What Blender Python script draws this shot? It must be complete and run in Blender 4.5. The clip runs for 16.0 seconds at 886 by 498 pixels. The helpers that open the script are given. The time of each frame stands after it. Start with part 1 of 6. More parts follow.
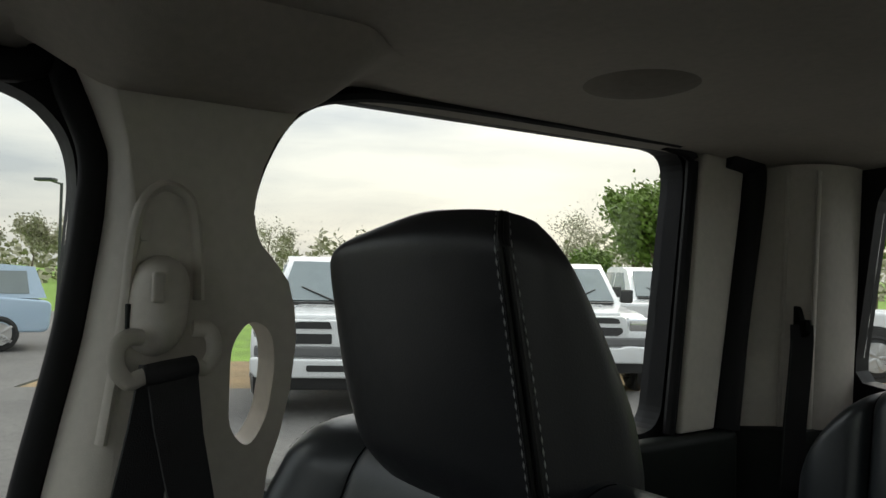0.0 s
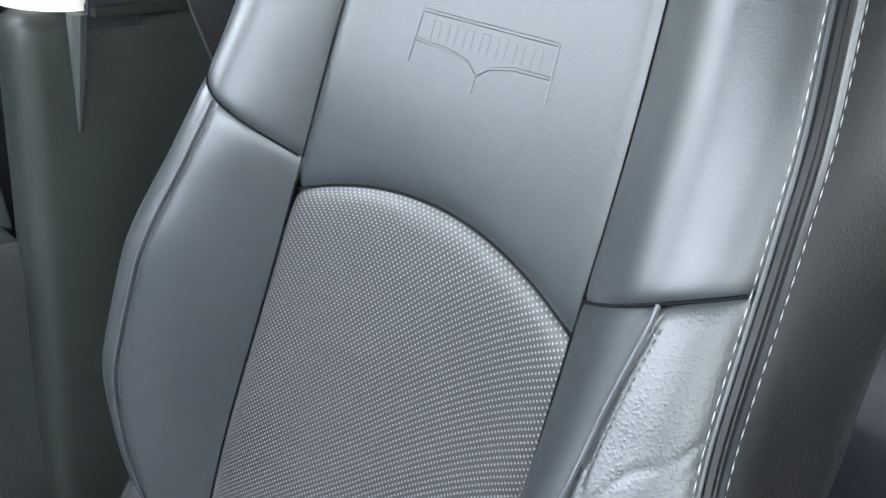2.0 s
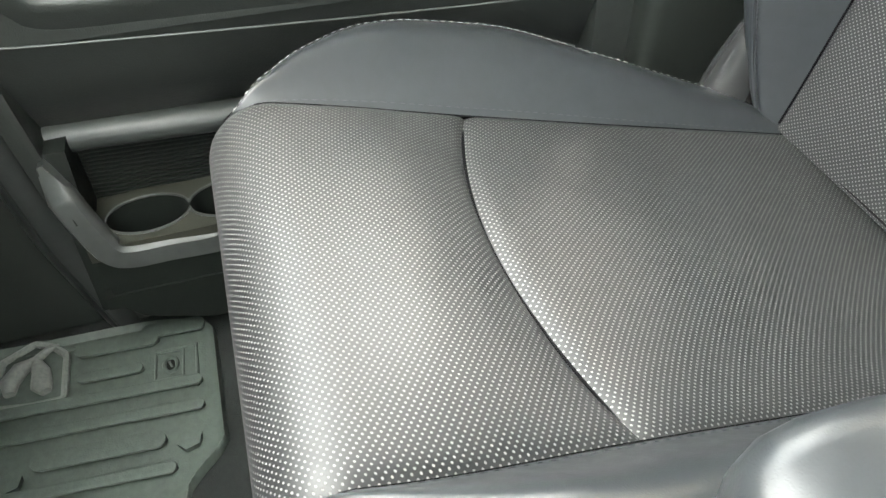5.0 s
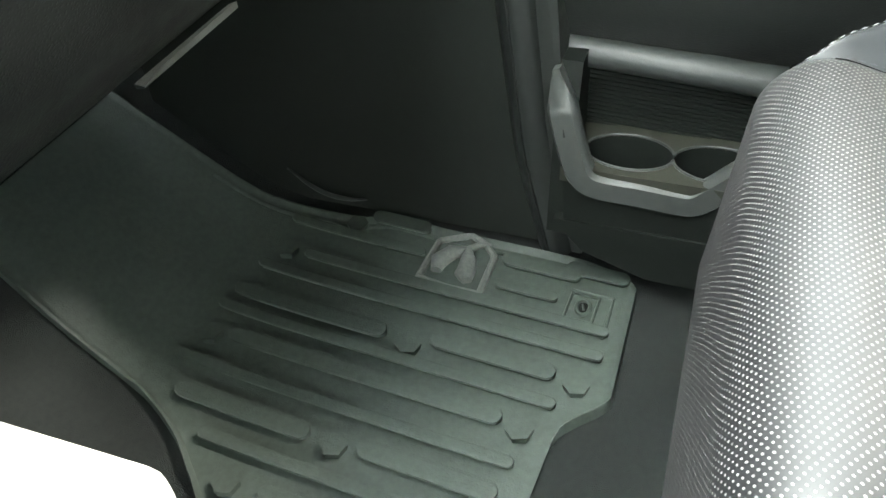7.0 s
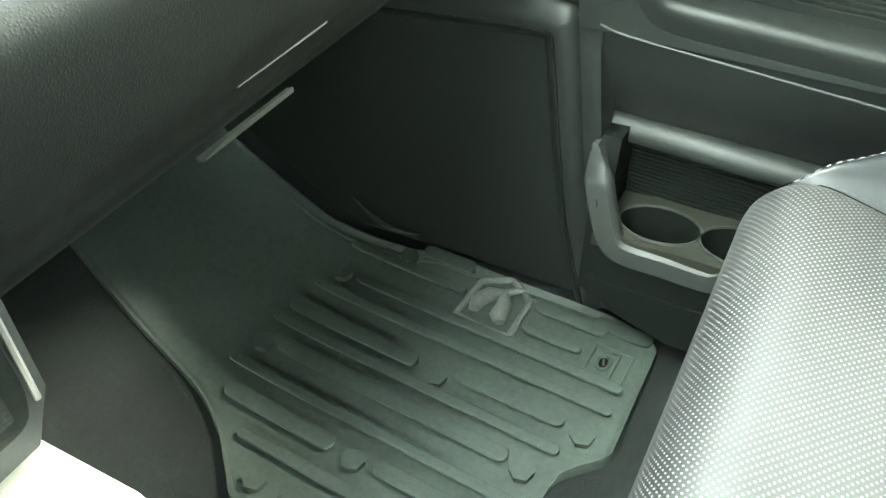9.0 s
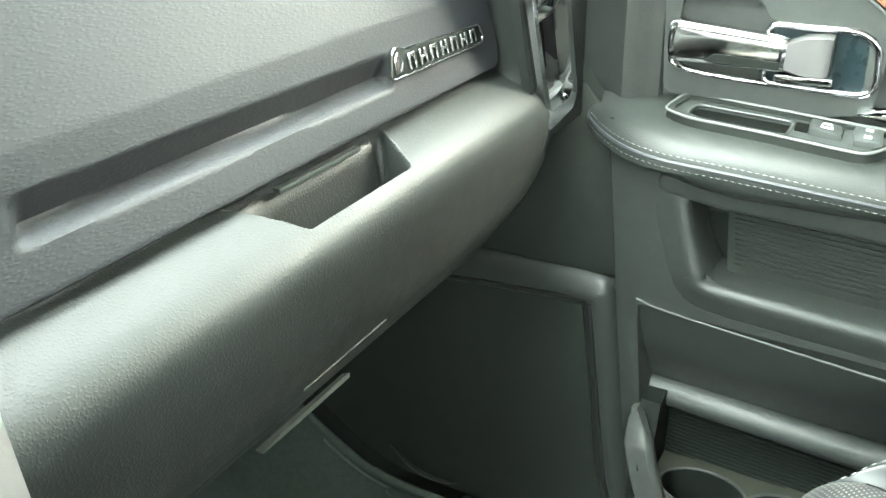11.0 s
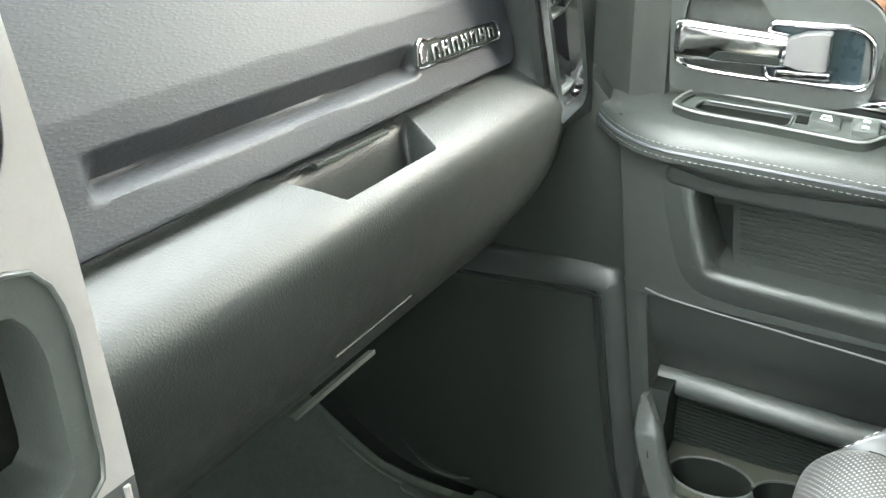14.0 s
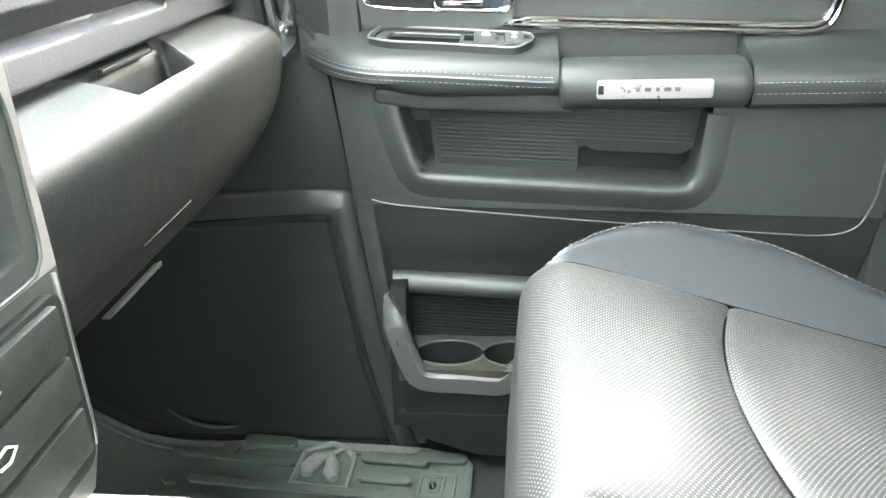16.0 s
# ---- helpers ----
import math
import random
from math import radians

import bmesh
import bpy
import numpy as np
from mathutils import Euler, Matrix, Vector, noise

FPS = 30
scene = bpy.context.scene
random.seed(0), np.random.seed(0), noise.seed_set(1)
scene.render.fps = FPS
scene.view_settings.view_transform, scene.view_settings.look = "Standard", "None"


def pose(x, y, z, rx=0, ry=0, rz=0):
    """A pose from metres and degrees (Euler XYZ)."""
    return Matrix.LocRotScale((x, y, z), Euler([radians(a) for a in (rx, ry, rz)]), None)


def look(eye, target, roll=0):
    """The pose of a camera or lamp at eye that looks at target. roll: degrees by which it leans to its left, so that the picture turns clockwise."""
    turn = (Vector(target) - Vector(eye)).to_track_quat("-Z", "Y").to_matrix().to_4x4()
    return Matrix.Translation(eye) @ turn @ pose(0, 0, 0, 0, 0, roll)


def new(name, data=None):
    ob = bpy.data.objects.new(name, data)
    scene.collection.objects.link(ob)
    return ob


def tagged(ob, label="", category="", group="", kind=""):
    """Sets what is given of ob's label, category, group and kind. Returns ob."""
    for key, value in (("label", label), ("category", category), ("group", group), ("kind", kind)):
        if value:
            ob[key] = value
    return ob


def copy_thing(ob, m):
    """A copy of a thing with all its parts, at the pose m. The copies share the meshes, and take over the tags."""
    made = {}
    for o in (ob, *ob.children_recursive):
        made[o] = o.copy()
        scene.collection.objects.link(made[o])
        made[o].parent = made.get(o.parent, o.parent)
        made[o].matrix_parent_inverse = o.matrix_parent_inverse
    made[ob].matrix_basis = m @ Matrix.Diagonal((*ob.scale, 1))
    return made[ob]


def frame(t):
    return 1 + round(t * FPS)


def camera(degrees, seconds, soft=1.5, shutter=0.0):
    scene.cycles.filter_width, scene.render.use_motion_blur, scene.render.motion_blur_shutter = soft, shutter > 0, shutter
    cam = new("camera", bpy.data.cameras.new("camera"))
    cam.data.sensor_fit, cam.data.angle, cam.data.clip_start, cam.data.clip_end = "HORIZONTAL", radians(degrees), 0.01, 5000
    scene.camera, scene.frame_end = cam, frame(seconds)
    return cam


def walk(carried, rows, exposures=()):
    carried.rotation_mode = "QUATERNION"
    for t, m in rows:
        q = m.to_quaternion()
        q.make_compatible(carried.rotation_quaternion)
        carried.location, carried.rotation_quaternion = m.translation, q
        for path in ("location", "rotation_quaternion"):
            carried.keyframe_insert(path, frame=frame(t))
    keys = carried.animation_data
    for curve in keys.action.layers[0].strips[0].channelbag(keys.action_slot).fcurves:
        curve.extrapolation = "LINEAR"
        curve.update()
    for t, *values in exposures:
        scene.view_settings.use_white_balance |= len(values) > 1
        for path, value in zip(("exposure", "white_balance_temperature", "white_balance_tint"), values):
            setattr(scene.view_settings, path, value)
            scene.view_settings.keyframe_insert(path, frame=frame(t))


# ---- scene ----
cam = camera(57.1, 16.0, soft=1.5)
PATH = [
    (0, (0.03, -0.109, 1.675), (1.645, -1.288, 1.73), 1.2),
    (0.5, (0.036, -0.120, 1.646), (1.553, -1.408, 1.444), 0.8),
    (1, (0.083, -0.081, 1.607), (1.505, -1.412, 1.156), 1.9),
    (1.5, (0.111, -0.063, 1.569), (1.455, -1.366, 0.864), 2.3),
    (2, (0.13, -0.044, 1.526), (1.4, -1.29, 0.613), 3.1),
    (2.5, (0.143, -0.014, 1.497), (1.308, -1.219, 0.405), 4.2),
    (3, (0.152, 0.044, 1.478), (1.237, -1.111, 0.257), 5.9),
    (3.5, (0.151, 0.078, 1.457), (1.293, -0.891, 0.131), 3.2),
    (4, (0.13, 0.118, 1.423), (1.332, -0.711, 0.056), 1.3),
    (4.5, (0.133, 0.189, 1.402), (1.397, -0.478, 0.003), 0.4),
    (5, (0.108, 0.227, 1.373), (1.522, -0.125, 0.003), -3.2),
    (5.2, (0.112, 0.243, 1.365), (1.555, -0.037, 0.009), -3.4),
    (7.3, (0.147, 0.311, 1.295), (1.512, 0.931, -0.028), -3.2),
    (7.5, (0.158, 0.295, 1.304), (1.514, 0.945, -0.015), -2.9),
    (8, (0.155, 0.256, 1.331), (1.494, 0.954, 0.02), -2.9),
    (8.5, (0.138, 0.241, 1.37), (1.458, 0.981, 0.062), -3.0),
    (9, (0.133, 0.239, 1.385), (1.444, 0.986, 0.073), -2.4),
    (9.5, (0.14, 0.24, 1.375), (1.453, 0.987, 0.065), -1.8),
    (10, (0.141, 0.259, 1.416), (1.488, 1.029, 0.154), -2.1),
    (10.2, (0.141, 0.262, 1.429), (1.588, 1.086, 0.321), -2.1),
    (12.3, (0.11, 0.257, 1.471), (1.661, 1.204, 0.635), -2.0),
    (12.5, (0.102, 0.249, 1.473), (1.651, 1.197, 0.635), -2.1),
    (13, (0.075, 0.249, 1.453), (1.623, 1.193, 0.608), -2.2),
    (13.5, (0.081, 0.257, 1.464), (1.631, 1.191, 0.613), -2.0),
    (14, (0.088, 0.253, 1.441), (1.639, 1.186, 0.591), -2.2),
    (14.5, (0.119, 0.23, 1.452), (1.683, 1.149, 0.611), -3.3),
    (15, (0.117, 0.222, 1.408), (1.747, 1.026, 0.574), -3.2),
    (15.5, (0.086, 0.271, 1.44), (1.791, 0.874, 0.586), -2.9),
    (16, (-0.094, 0.268, 1.387), (1.715, 0.478, 0.56), -2.4),
]
EXPOSURES = [(0, 0.05, 6500, 9), (0.5, 0.8, 6450, 10), (1.0, 2.45, 6150, 11), (1.5, 3.45, 5950, 12), (2.2, 3.95, 6100, 12), (3.0, 4.1, 6600, 10), (3.5, 4.2, 6700, 9), (4.0, 4.42, 6850, 9), (4.5, 4.4, 6900, 9), (5.0, 3.92, 6900, 10), (7.5, 4.2, 6600, 4), (8.5, 4.24, 6600, -3), (10.0, 4.76, 6600, -7), (12.5, 4.50, 6600, 7), (13.5, 4.62, 6600, 7), (14.0, 4.58, 6600, 7), (15.0, 4.93, 6600, 7), (16, 4.80, 6600, 9)]
walk(cam, [(t, look(eye, target, roll)) for t, eye, target, roll in PATH], EXPOSURES)


# ---- light: bright overcast day outside the cab ----
world = bpy.data.worlds.new("overcast_sky")
scene.world = world
world.use_nodes = True
wn, wl = world.node_tree.nodes, world.node_tree.links
wn.clear()
w_out = wn.new("ShaderNodeOutputWorld")
w_bg = wn.new("ShaderNodeBackground")
w_sky = wn.new("ShaderNodeTexSky")
w_sky.sky_type, w_sky.sun_disc = "NISHITA", False
w_sky.sun_elevation, w_sky.sun_rotation = radians(38), radians(140)
w_sky.dust_density, w_sky.air_density = 3.0, 1.2
w_co = wn.new("ShaderNodeTexCoord")
w_map = wn.new("ShaderNodeMapping")
w_map.inputs["Scale"].default_value = (1.0, 1.0, 6.0)
w_noise = wn.new("ShaderNodeTexNoise")
w_noise.inputs["Scale"].default_value, w_noise.inputs["Detail"].default_value = 2.2, 6.0
w_ramp = wn.new("ShaderNodeValToRGB")
w_ramp.color_ramp.elements[0].position, w_ramp.color_ramp.elements[0].color = 0.38, (3.6, 3.8, 4.1, 1)
w_ramp.color_ramp.elements[1].position, w_ramp.color_ramp.elements[1].color = 0.60, (6.6, 6.4, 6.0, 1)
w_mix = wn.new("ShaderNodeMixRGB")
w_mix.inputs[0].default_value = 0.8
wl.new(w_co.outputs["Generated"], w_map.inputs[0])
wl.new(w_map.outputs[0], w_noise.inputs["Vector"])
wl.new(w_noise.outputs["Fac"], w_ramp.inputs[0])
wl.new(w_sky.outputs[0], w_mix.inputs[1])
wl.new(w_ramp.outputs[0], w_mix.inputs[2])
# an overcast sky is brighter overhead than along the horizon
w_sep = wn.new("ShaderNodeSeparateXYZ")
w_up = wn.new("ShaderNodeMapRange")
w_up.inputs["From Min"].default_value, w_up.inputs["From Max"].default_value = 0.15, 0.8
w_up.inputs["To Min"].default_value, w_up.inputs["To Max"].default_value = 0.95, 2.6
w_mul = wn.new("ShaderNodeVectorMath")
w_mul.operation = "SCALE"
wl.new(w_co.outputs["Generated"], w_sep.inputs[0])
wl.new(w_sep.outputs[2], w_up.inputs["Value"])
wl.new(w_mix.outputs[0], w_mul.inputs[0])
wl.new(w_up.outputs[0], w_mul.inputs["Scale"])
wl.new(w_mul.outputs[0], w_bg.inputs[0])
w_bg.inputs[1].default_value = 0.15
wl.new(w_bg.outputs[0], w_out.inputs[0])
sun_data = bpy.data.lights.new("sun", "SUN")
sun_data.energy, sun_data.angle, sun_data.color = 0.8, radians(12), (1.0, 0.95, 0.88)
sun = new("sun", sun_data)
sun.matrix_basis = look((0, 0, 30), (-9, 14, 14))


# ---- materials ----
def mat(name, color, rough=0.5, metal=0.0, bump=0.0, scale=200.0, kind="noise", vary=0.12, coat=0.0, spec=0.5, uv=False, dist=0.002, big=6.0, wrinkle=0.0, stretch=(1, 1, 1)):
    """Procedural surface: base colour with variation at two scales, and a fine relief."""
    m = bpy.data.materials.new(name)
    m.use_nodes = True
    nt = m.node_tree
    n, l = nt.nodes, nt.links
    b = n["Principled BSDF"]
    b.inputs["Roughness"].default_value = rough
    b.inputs["Metallic"].default_value = metal
    b.inputs["Specular IOR Level"].default_value = spec
    b.inputs["Coat Weight"].default_value = coat
    b.inputs["Coat Roughness"].default_value = 0.38 if rough > 0.3 else 0.08
    co = n.new("ShaderNodeTexCoord")
    vec = co.outputs["UV"] if uv else co.outputs["Object"]
    na = n.new("ShaderNodeTexNoise")
    na.inputs["Scale"].default_value, na.inputs["Detail"].default_value = big, 5.0
    l.new(vec, na.inputs["Vector"])
    nb = n.new("ShaderNodeTexNoise")
    nb.inputs["Scale"].default_value, nb.inputs["Detail"].default_value = big * 14, 3.0
    l.new(vec, nb.inputs["Vector"])
    add = n.new("ShaderNodeMath")
    add.operation = "ADD"
    l.new(na.outputs["Fac"], add.inputs[0])
    l.new(nb.outputs["Fac"], add.inputs[1])
    mr = n.new("ShaderNodeMapRange")
    mr.inputs["From Min"].default_value, mr.inputs["From Max"].default_value = 0.7, 1.3
    mr.inputs["To Min"].default_value, mr.inputs["To Max"].default_value = 1 - vary, 1 + vary
    l.new(add.outputs[0], mr.inputs["Value"])
    mul = n.new("ShaderNodeVectorMath")
    mul.operation = "SCALE"
    mul.inputs[0].default_value = color
    l.new(mr.outputs[0], mul.inputs["Scale"])
    l.new(mul.outputs[0], b.inputs["Base Color"])
    rr = n.new("ShaderNodeMapRange")
    rr.inputs["From Min"].default_value, rr.inputs["From Max"].default_value = 0.7, 1.3
    rr.inputs["To Min"].default_value, rr.inputs["To Max"].default_value = max(0.02, rough - 0.06), min(1, rough + 0.06)
    l.new(add.outputs[0], rr.inputs["Value"])
    l.new(rr.outputs[0], b.inputs["Roughness"])
    if bump:
        if kind == "grain":
            # rounded pebbles of uneven size, drawn out along the hide
            mp = n.new("ShaderNodeMapping")
            mp.inputs["Scale"].default_value = stretch
            l.new(vec, mp.inputs[0])
            wob = n.new("ShaderNodeTexNoise")
            wob.inputs["Scale"].default_value, wob.inputs["Detail"].default_value = scale * 0.45, 2.0
            l.new(mp.outputs[0], wob.inputs["Vector"])
            mx = n.new("ShaderNodeVectorMath")
            mx.operation = "MULTIPLY_ADD"
            mx.inputs[1].default_value = (1.6 / scale,) * 3
            l.new(wob.outputs["Color"], mx.inputs[0])
            l.new(mp.outputs[0], mx.inputs[2])
            tx = n.new("ShaderNodeTexVoronoi")
            tx.feature = "SMOOTH_F1"
            tx.inputs["Scale"].default_value = scale
            tx.inputs["Smoothness"].default_value = 0.35
            l.new(mx.outputs[0], tx.inputs["Vector"])
            fl_ = n.new("ShaderNodeMapRange")
            fl_.interpolation_type = "SMOOTHSTEP"
            fl_.inputs["From Min"].default_value, fl_.inputs["From Max"].default_value = 0.62, 0.05
            l.new(tx.outputs["Distance"], fl_.inputs["Value"])
            height = fl_.outputs[0]
        else:
            tx = n.new("ShaderNodeTexNoise")
            tx.inputs["Scale"].default_value, tx.inputs["Detail"].default_value = scale, 4.0
            l.new(vec, tx.inputs["Vector"])
            height = tx.outputs["Fac"]
        bp = n.new("ShaderNodeBump")
        bp.inputs["Strength"].default_value, bp.inputs["Distance"].default_value = bump, dist
        l.new(height, bp.inputs["Height"])
        l.new(bp.outputs[0], b.inputs["Normal"])
        if wrinkle:
            # soft folds of the stretched cover
            wz = n.new("ShaderNodeTexNoise")
            wz.inputs["Scale"].default_value, wz.inputs["Detail"].default_value, wz.inputs["Distortion"].default_value = 13.0, 1.0, 0.0
            l.new(vec, wz.inputs["Vector"])
            wb = n.new("ShaderNodeBump")
            wb.inputs["Strength"].default_value, wb.inputs["Distance"].default_value = wrinkle, 0.008
            l.new(wz.outputs["Fac"], wb.inputs["Height"])
            l.new(wb.outputs[0], bp.inputs["Normal"])
    return m


def perforated(name, color, hole, rough, pitch=0.0062):
    """Leather with rows of punched holes, laid out in metres on the UV map."""
    m = mat(name, color, rough, vary=0.1, uv=True, big=9.0)
    n, l = m.node_tree.nodes, m.node_tree.links
    b = n["Principled BSDF"]
    co = n.new("ShaderNodeTexCoord")
    sep = n.new("ShaderNodeSeparateXYZ")
    l.new(co.outputs["UV"], sep.inputs[0])

    def wave(a, bsign, out):
        s = n.new("ShaderNodeMath")
        s.operation = "ADD" if bsign > 0 else "SUBTRACT"
        l.new(sep.outputs[0], s.inputs[0])
        l.new(sep.outputs[1], s.inputs[1])
        k = n.new("ShaderNodeMath")
        k.operation = "MULTIPLY"
        k.inputs[1].default_value = math.pi / pitch
        l.new(s.outputs[0], k.inputs[0])
        c = n.new("ShaderNodeMath")
        c.operation = "COSINE"
        l.new(k.outputs[0], c.inputs[0])
        q = n.new("ShaderNodeMath")
        q.operation = "MULTIPLY"
        l.new(c.outputs[0], q.inputs[0])
        l.new(c.outputs[0], q.inputs[1])
        return q.outputs[0]

    p = n.new("ShaderNodeMath")
    p.operation = "MULTIPLY"
    l.new(wave(1, 1, 0), p.inputs[0])
    l.new(wave(1, -1, 0), p.inputs[1])
    mr = n.new("ShaderNodeMapRange")
    mr.interpolation_type = "SMOOTHSTEP"
    mr.inputs["From Min"].default_value, mr.inputs["From Max"].default_value = 0.52, 0.74
    l.new(p.outputs[0], mr.inputs["Value"])
    mx = n.new("ShaderNodeMixRGB")
    src = b.inputs["Base Color"].links[0].from_socket
    l.new(mr.outputs[0], mx.inputs[0])
    l.new(src, mx.inputs[1])
    mx.inputs[2].default_value = (*hole, 1)
    l.new(mx.outputs[0], b.inputs["Base Color"])
    inv = n.new("ShaderNodeMath")
    inv.operation = "SUBTRACT"
    inv.inputs[0].default_value = 1.0
    l.new(mr.outputs[0], inv.inputs[1])
    # the pale backing shows matt through the holes
    gl = n.new("ShaderNodeMath")
    gl.operation = "MULTIPLY"
    gl.inputs[1].default_value = 0.72
    l.new(inv.outputs[0], gl.inputs[0])
    l.new(gl.outputs[0], b.inputs["Specular IOR Level"])
    b.inputs["Coat Weight"].default_value = 0.0
    bp = n.new("ShaderNodeBump")
    bp.inputs["Strength"].default_value, bp.inputs["Distance"].default_value = 0.6, 0.0006
    l.new(inv.outputs[0], bp.inputs["Height"])
    l.new(bp.outputs[0], b.inputs["Normal"])
    return m


def wood(name):
    m = mat(name, (0.29, 0.155, 0.088), 0.28, vary=0.1, coat=0.5)
    n, l = m.node_tree.nodes, m.node_tree.links
    b = n["Principled BSDF"]
    co, mp = n.new("ShaderNodeTexCoord"), n.new("ShaderNodeMapping")
    mp.inputs["Scale"].default_value = (60, 6, 160)
    nz = n.new("ShaderNodeTexNoise")
    nz.inputs["Scale"].default_value, nz.inputs["Detail"].default_value = 1.5, 6
    rp = n.new("ShaderNodeValToRGB")
    rp.color_ramp.elements[0].position, rp.color_ramp.elements[0].color = 0.35, (0.105, 0.052, 0.030, 1)
    rp.color_ramp.elements[1].position, rp.color_ramp.elements[1].color = 0.65, (0.235, 0.130, 0.078, 1)
    l.new(co.outputs["Object"], mp.inputs[0])
    l.new(mp.outputs[0], nz.inputs["Vector"])
    l.new(nz.outputs["Fac"], rp.inputs[0])
    l.new(rp.outputs[0], b.inputs["Base Color"])
    return m


def glass(name, tint=(0.96, 0.98, 0.97)):
    m = bpy.data.materials.new(name)
    m.use_nodes = True
    n, l = m.node_tree.nodes, m.node_tree.links
    n.clear()
    o, mx, tr, gl, fr = (n.new(k) for k in ("ShaderNodeOutputMaterial", "ShaderNodeMixShader", "ShaderNodeBsdfTransparent", "ShaderNodeBsdfGlossy", "ShaderNodeFresnel"))
    tr.inputs[0].default_value = (*tint, 1)
    gl.inputs["Roughness"].default_value = 0.02
    fr.inputs[0].default_value = 1.15
    l.new(fr.outputs[0], mx.inputs[0])
    l.new(tr.outputs[0], mx.inputs[1])
    l.new(gl.outputs[0], mx.inputs[2])
    l.new(mx.outputs[0], o.inputs[0])
    return m


LEATHER = mat("charcoal_leather", (0.0270, 0.0312, 0.0338), 0.35, bump=0.15, scale=560, kind="grain", dist=0.0003, coat=0.35, wrinkle=0.08)
LEATHER_WORN = mat("creased_charcoal_leather", (0.029, 0.033, 0.034), 0.32, bump=0.20, scale=480, kind="grain", wrinkle=0.04, dist=0.0005, coat=0.3)
LEATHER_FLAT = mat("smooth_slate_vinyl", (0.016, 0.0195, 0.022), 0.52, bump=0.06, scale=600, kind="grain", dist=0.0003, spec=0.4)
# seat leather darkened in colour to paint the shade on the seat's sides
LEATHER_SIDE = mat("shade_dark_side_leather", (0.0065, 0.0065, 0.0065), 0.44, bump=0.2, scale=520, kind="grain", dist=0.0005, spec=0.25)
LEATHER_BLACK = mat("black_headrest_leather", (0.0165, 0.0175, 0.0205), 0.42, bump=0.14, scale=600, kind="grain", dist=0.0004)
PERF = perforated("perforated_leather", (0.0120, 0.0134, 0.0140), (0.225, 0.228, 0.220), 0.50, pitch=0.0050)
THREAD = mat("pale_grey_thread", (0.33, 0.34, 0.33), 0.6, vary=0.15, big=60)
SEAM = mat("shadowed_seam_thread", (0.006, 0.006, 0.007), 0.85, spec=0.1)
THREAD_DARK = mat("dark_thread", (0.06, 0.065, 0.07), 0.6)
PIPING = mat("piping_cord_leather", (0.045, 0.05, 0.055), 0.35)
DASH = mat("slate_dash_vinyl", (0.0225, 0.0243, 0.0270), 0.47, bump=0.22, scale=580, kind="grain", dist=0.0005, spec=0.24, stretch=(0.42, 1, 1.3))
DASH_LOW = mat("black_dash_vinyl", (0.0165, 0.0190, 0.0180), 0.44, bump=0.34, scale=560, kind="grain", dist=0.0004, spec=0.30)
PLASTIC = mat("black_textured_plastic", (0.0195, 0.0235, 0.0205), 0.46, bump=0.2, scale=700, spec=0.3)
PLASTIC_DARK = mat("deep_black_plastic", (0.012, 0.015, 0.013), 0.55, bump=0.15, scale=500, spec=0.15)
PLASTIC_GREY = mat("dark_grey_plastic", (0.040, 0.046, 0.043), 0.42, bump=0.15, scale=600)
GRIP = mat("satin_grip_plastic", (0.026, 0.030, 0.028), 0.42, bump=0.12, scale=600, spec=0.4)
RIM_GREY = mat("satin_grey_plastic_rim", (0.052, 0.058, 0.055), 0.38, bump=0.1, scale=500)
DOORSKIN = mat("door_vinyl", (0.0260, 0.0302, 0.0276), 0.40, bump=0.3, scale=520, kind="grain", dist=0.0004, spec=0.42)
GLOSSY = mat("glossy_black_cover", (0.030, 0.032, 0.032), 0.20, vary=0.1, coat=0.5)
RUBBER = mat("black_rubber_mat", (0.060, 0.077, 0.066), 0.56, bump=0.25, scale=420, vary=0.22, big=9)
RUBBER_WORN = mat("worn_rubber_emblem", (0.145, 0.158, 0.146), 0.48, bump=0.2, scale=420, vary=0.25, big=14)
CARPET = mat("charcoal_carpet", (0.019, 0.024, 0.022), 0.95, bump=1.0, scale=900, vary=0.35, dist=0.004, big=12)
TRIM = mat("beige_pillar_plastic", (0.60, 0.56, 0.49), 0.55, bump=0.15, scale=600, vary=0.06)
HEADLINER = mat("beige_headliner_cloth", (0.44, 0.40, 0.34), 0.9, bump=0.5, scale=900, vary=0.08)
RUBBERSEAL = mat("black_rubber_seal", (0.010, 0.010, 0.011), 0.6, bump=0.1, scale=300, spec=0.2)
BELT = mat("black_seat_belt_webbing", (0.016, 0.016, 0.018), 0.62, bump=0.6, scale=800)
SILVER = mat("satin_silver_trim", (0.34, 0.33, 0.32), 0.36, metal=0.35, bump=0.05, scale=400, vary=0.05)
KNUCKLE = mat("satin_silver_knuckle", (0.16, 0.16, 0.16), 0.40, metal=0.5, vary=0.05)
RIM_LIGHT = mat("light_grey_rim", (0.13, 0.135, 0.13), 0.40, vary=0.05)
CHROME = mat("chrome", (0.62, 0.63, 0.64), 0.10, metal=1.0, vary=0.03)
PLAQUE = mat("bright_silver_plate", (0.34, 0.34, 0.34), 0.3, metal=0.6, vary=0.03)
CUPTRAY = mat("olive_grey_plastic", (0.030, 0.032, 0.024), 0.55, bump=0.15, scale=500)
# the blue reflection in the handle cup is painted as base colour
TEAL_REFLECTION = mat("dark_teal_reflection", (0.014, 0.028, 0.034), 0.30, metal=0.3, vary=0.05)
# near-black colour that paints the shade inside slots, wells and bins
RECESS_SHADE = mat("recess_shade_black", (0.005, 0.006, 0.005), 0.7, bump=0.3, scale=300, spec=0.1)
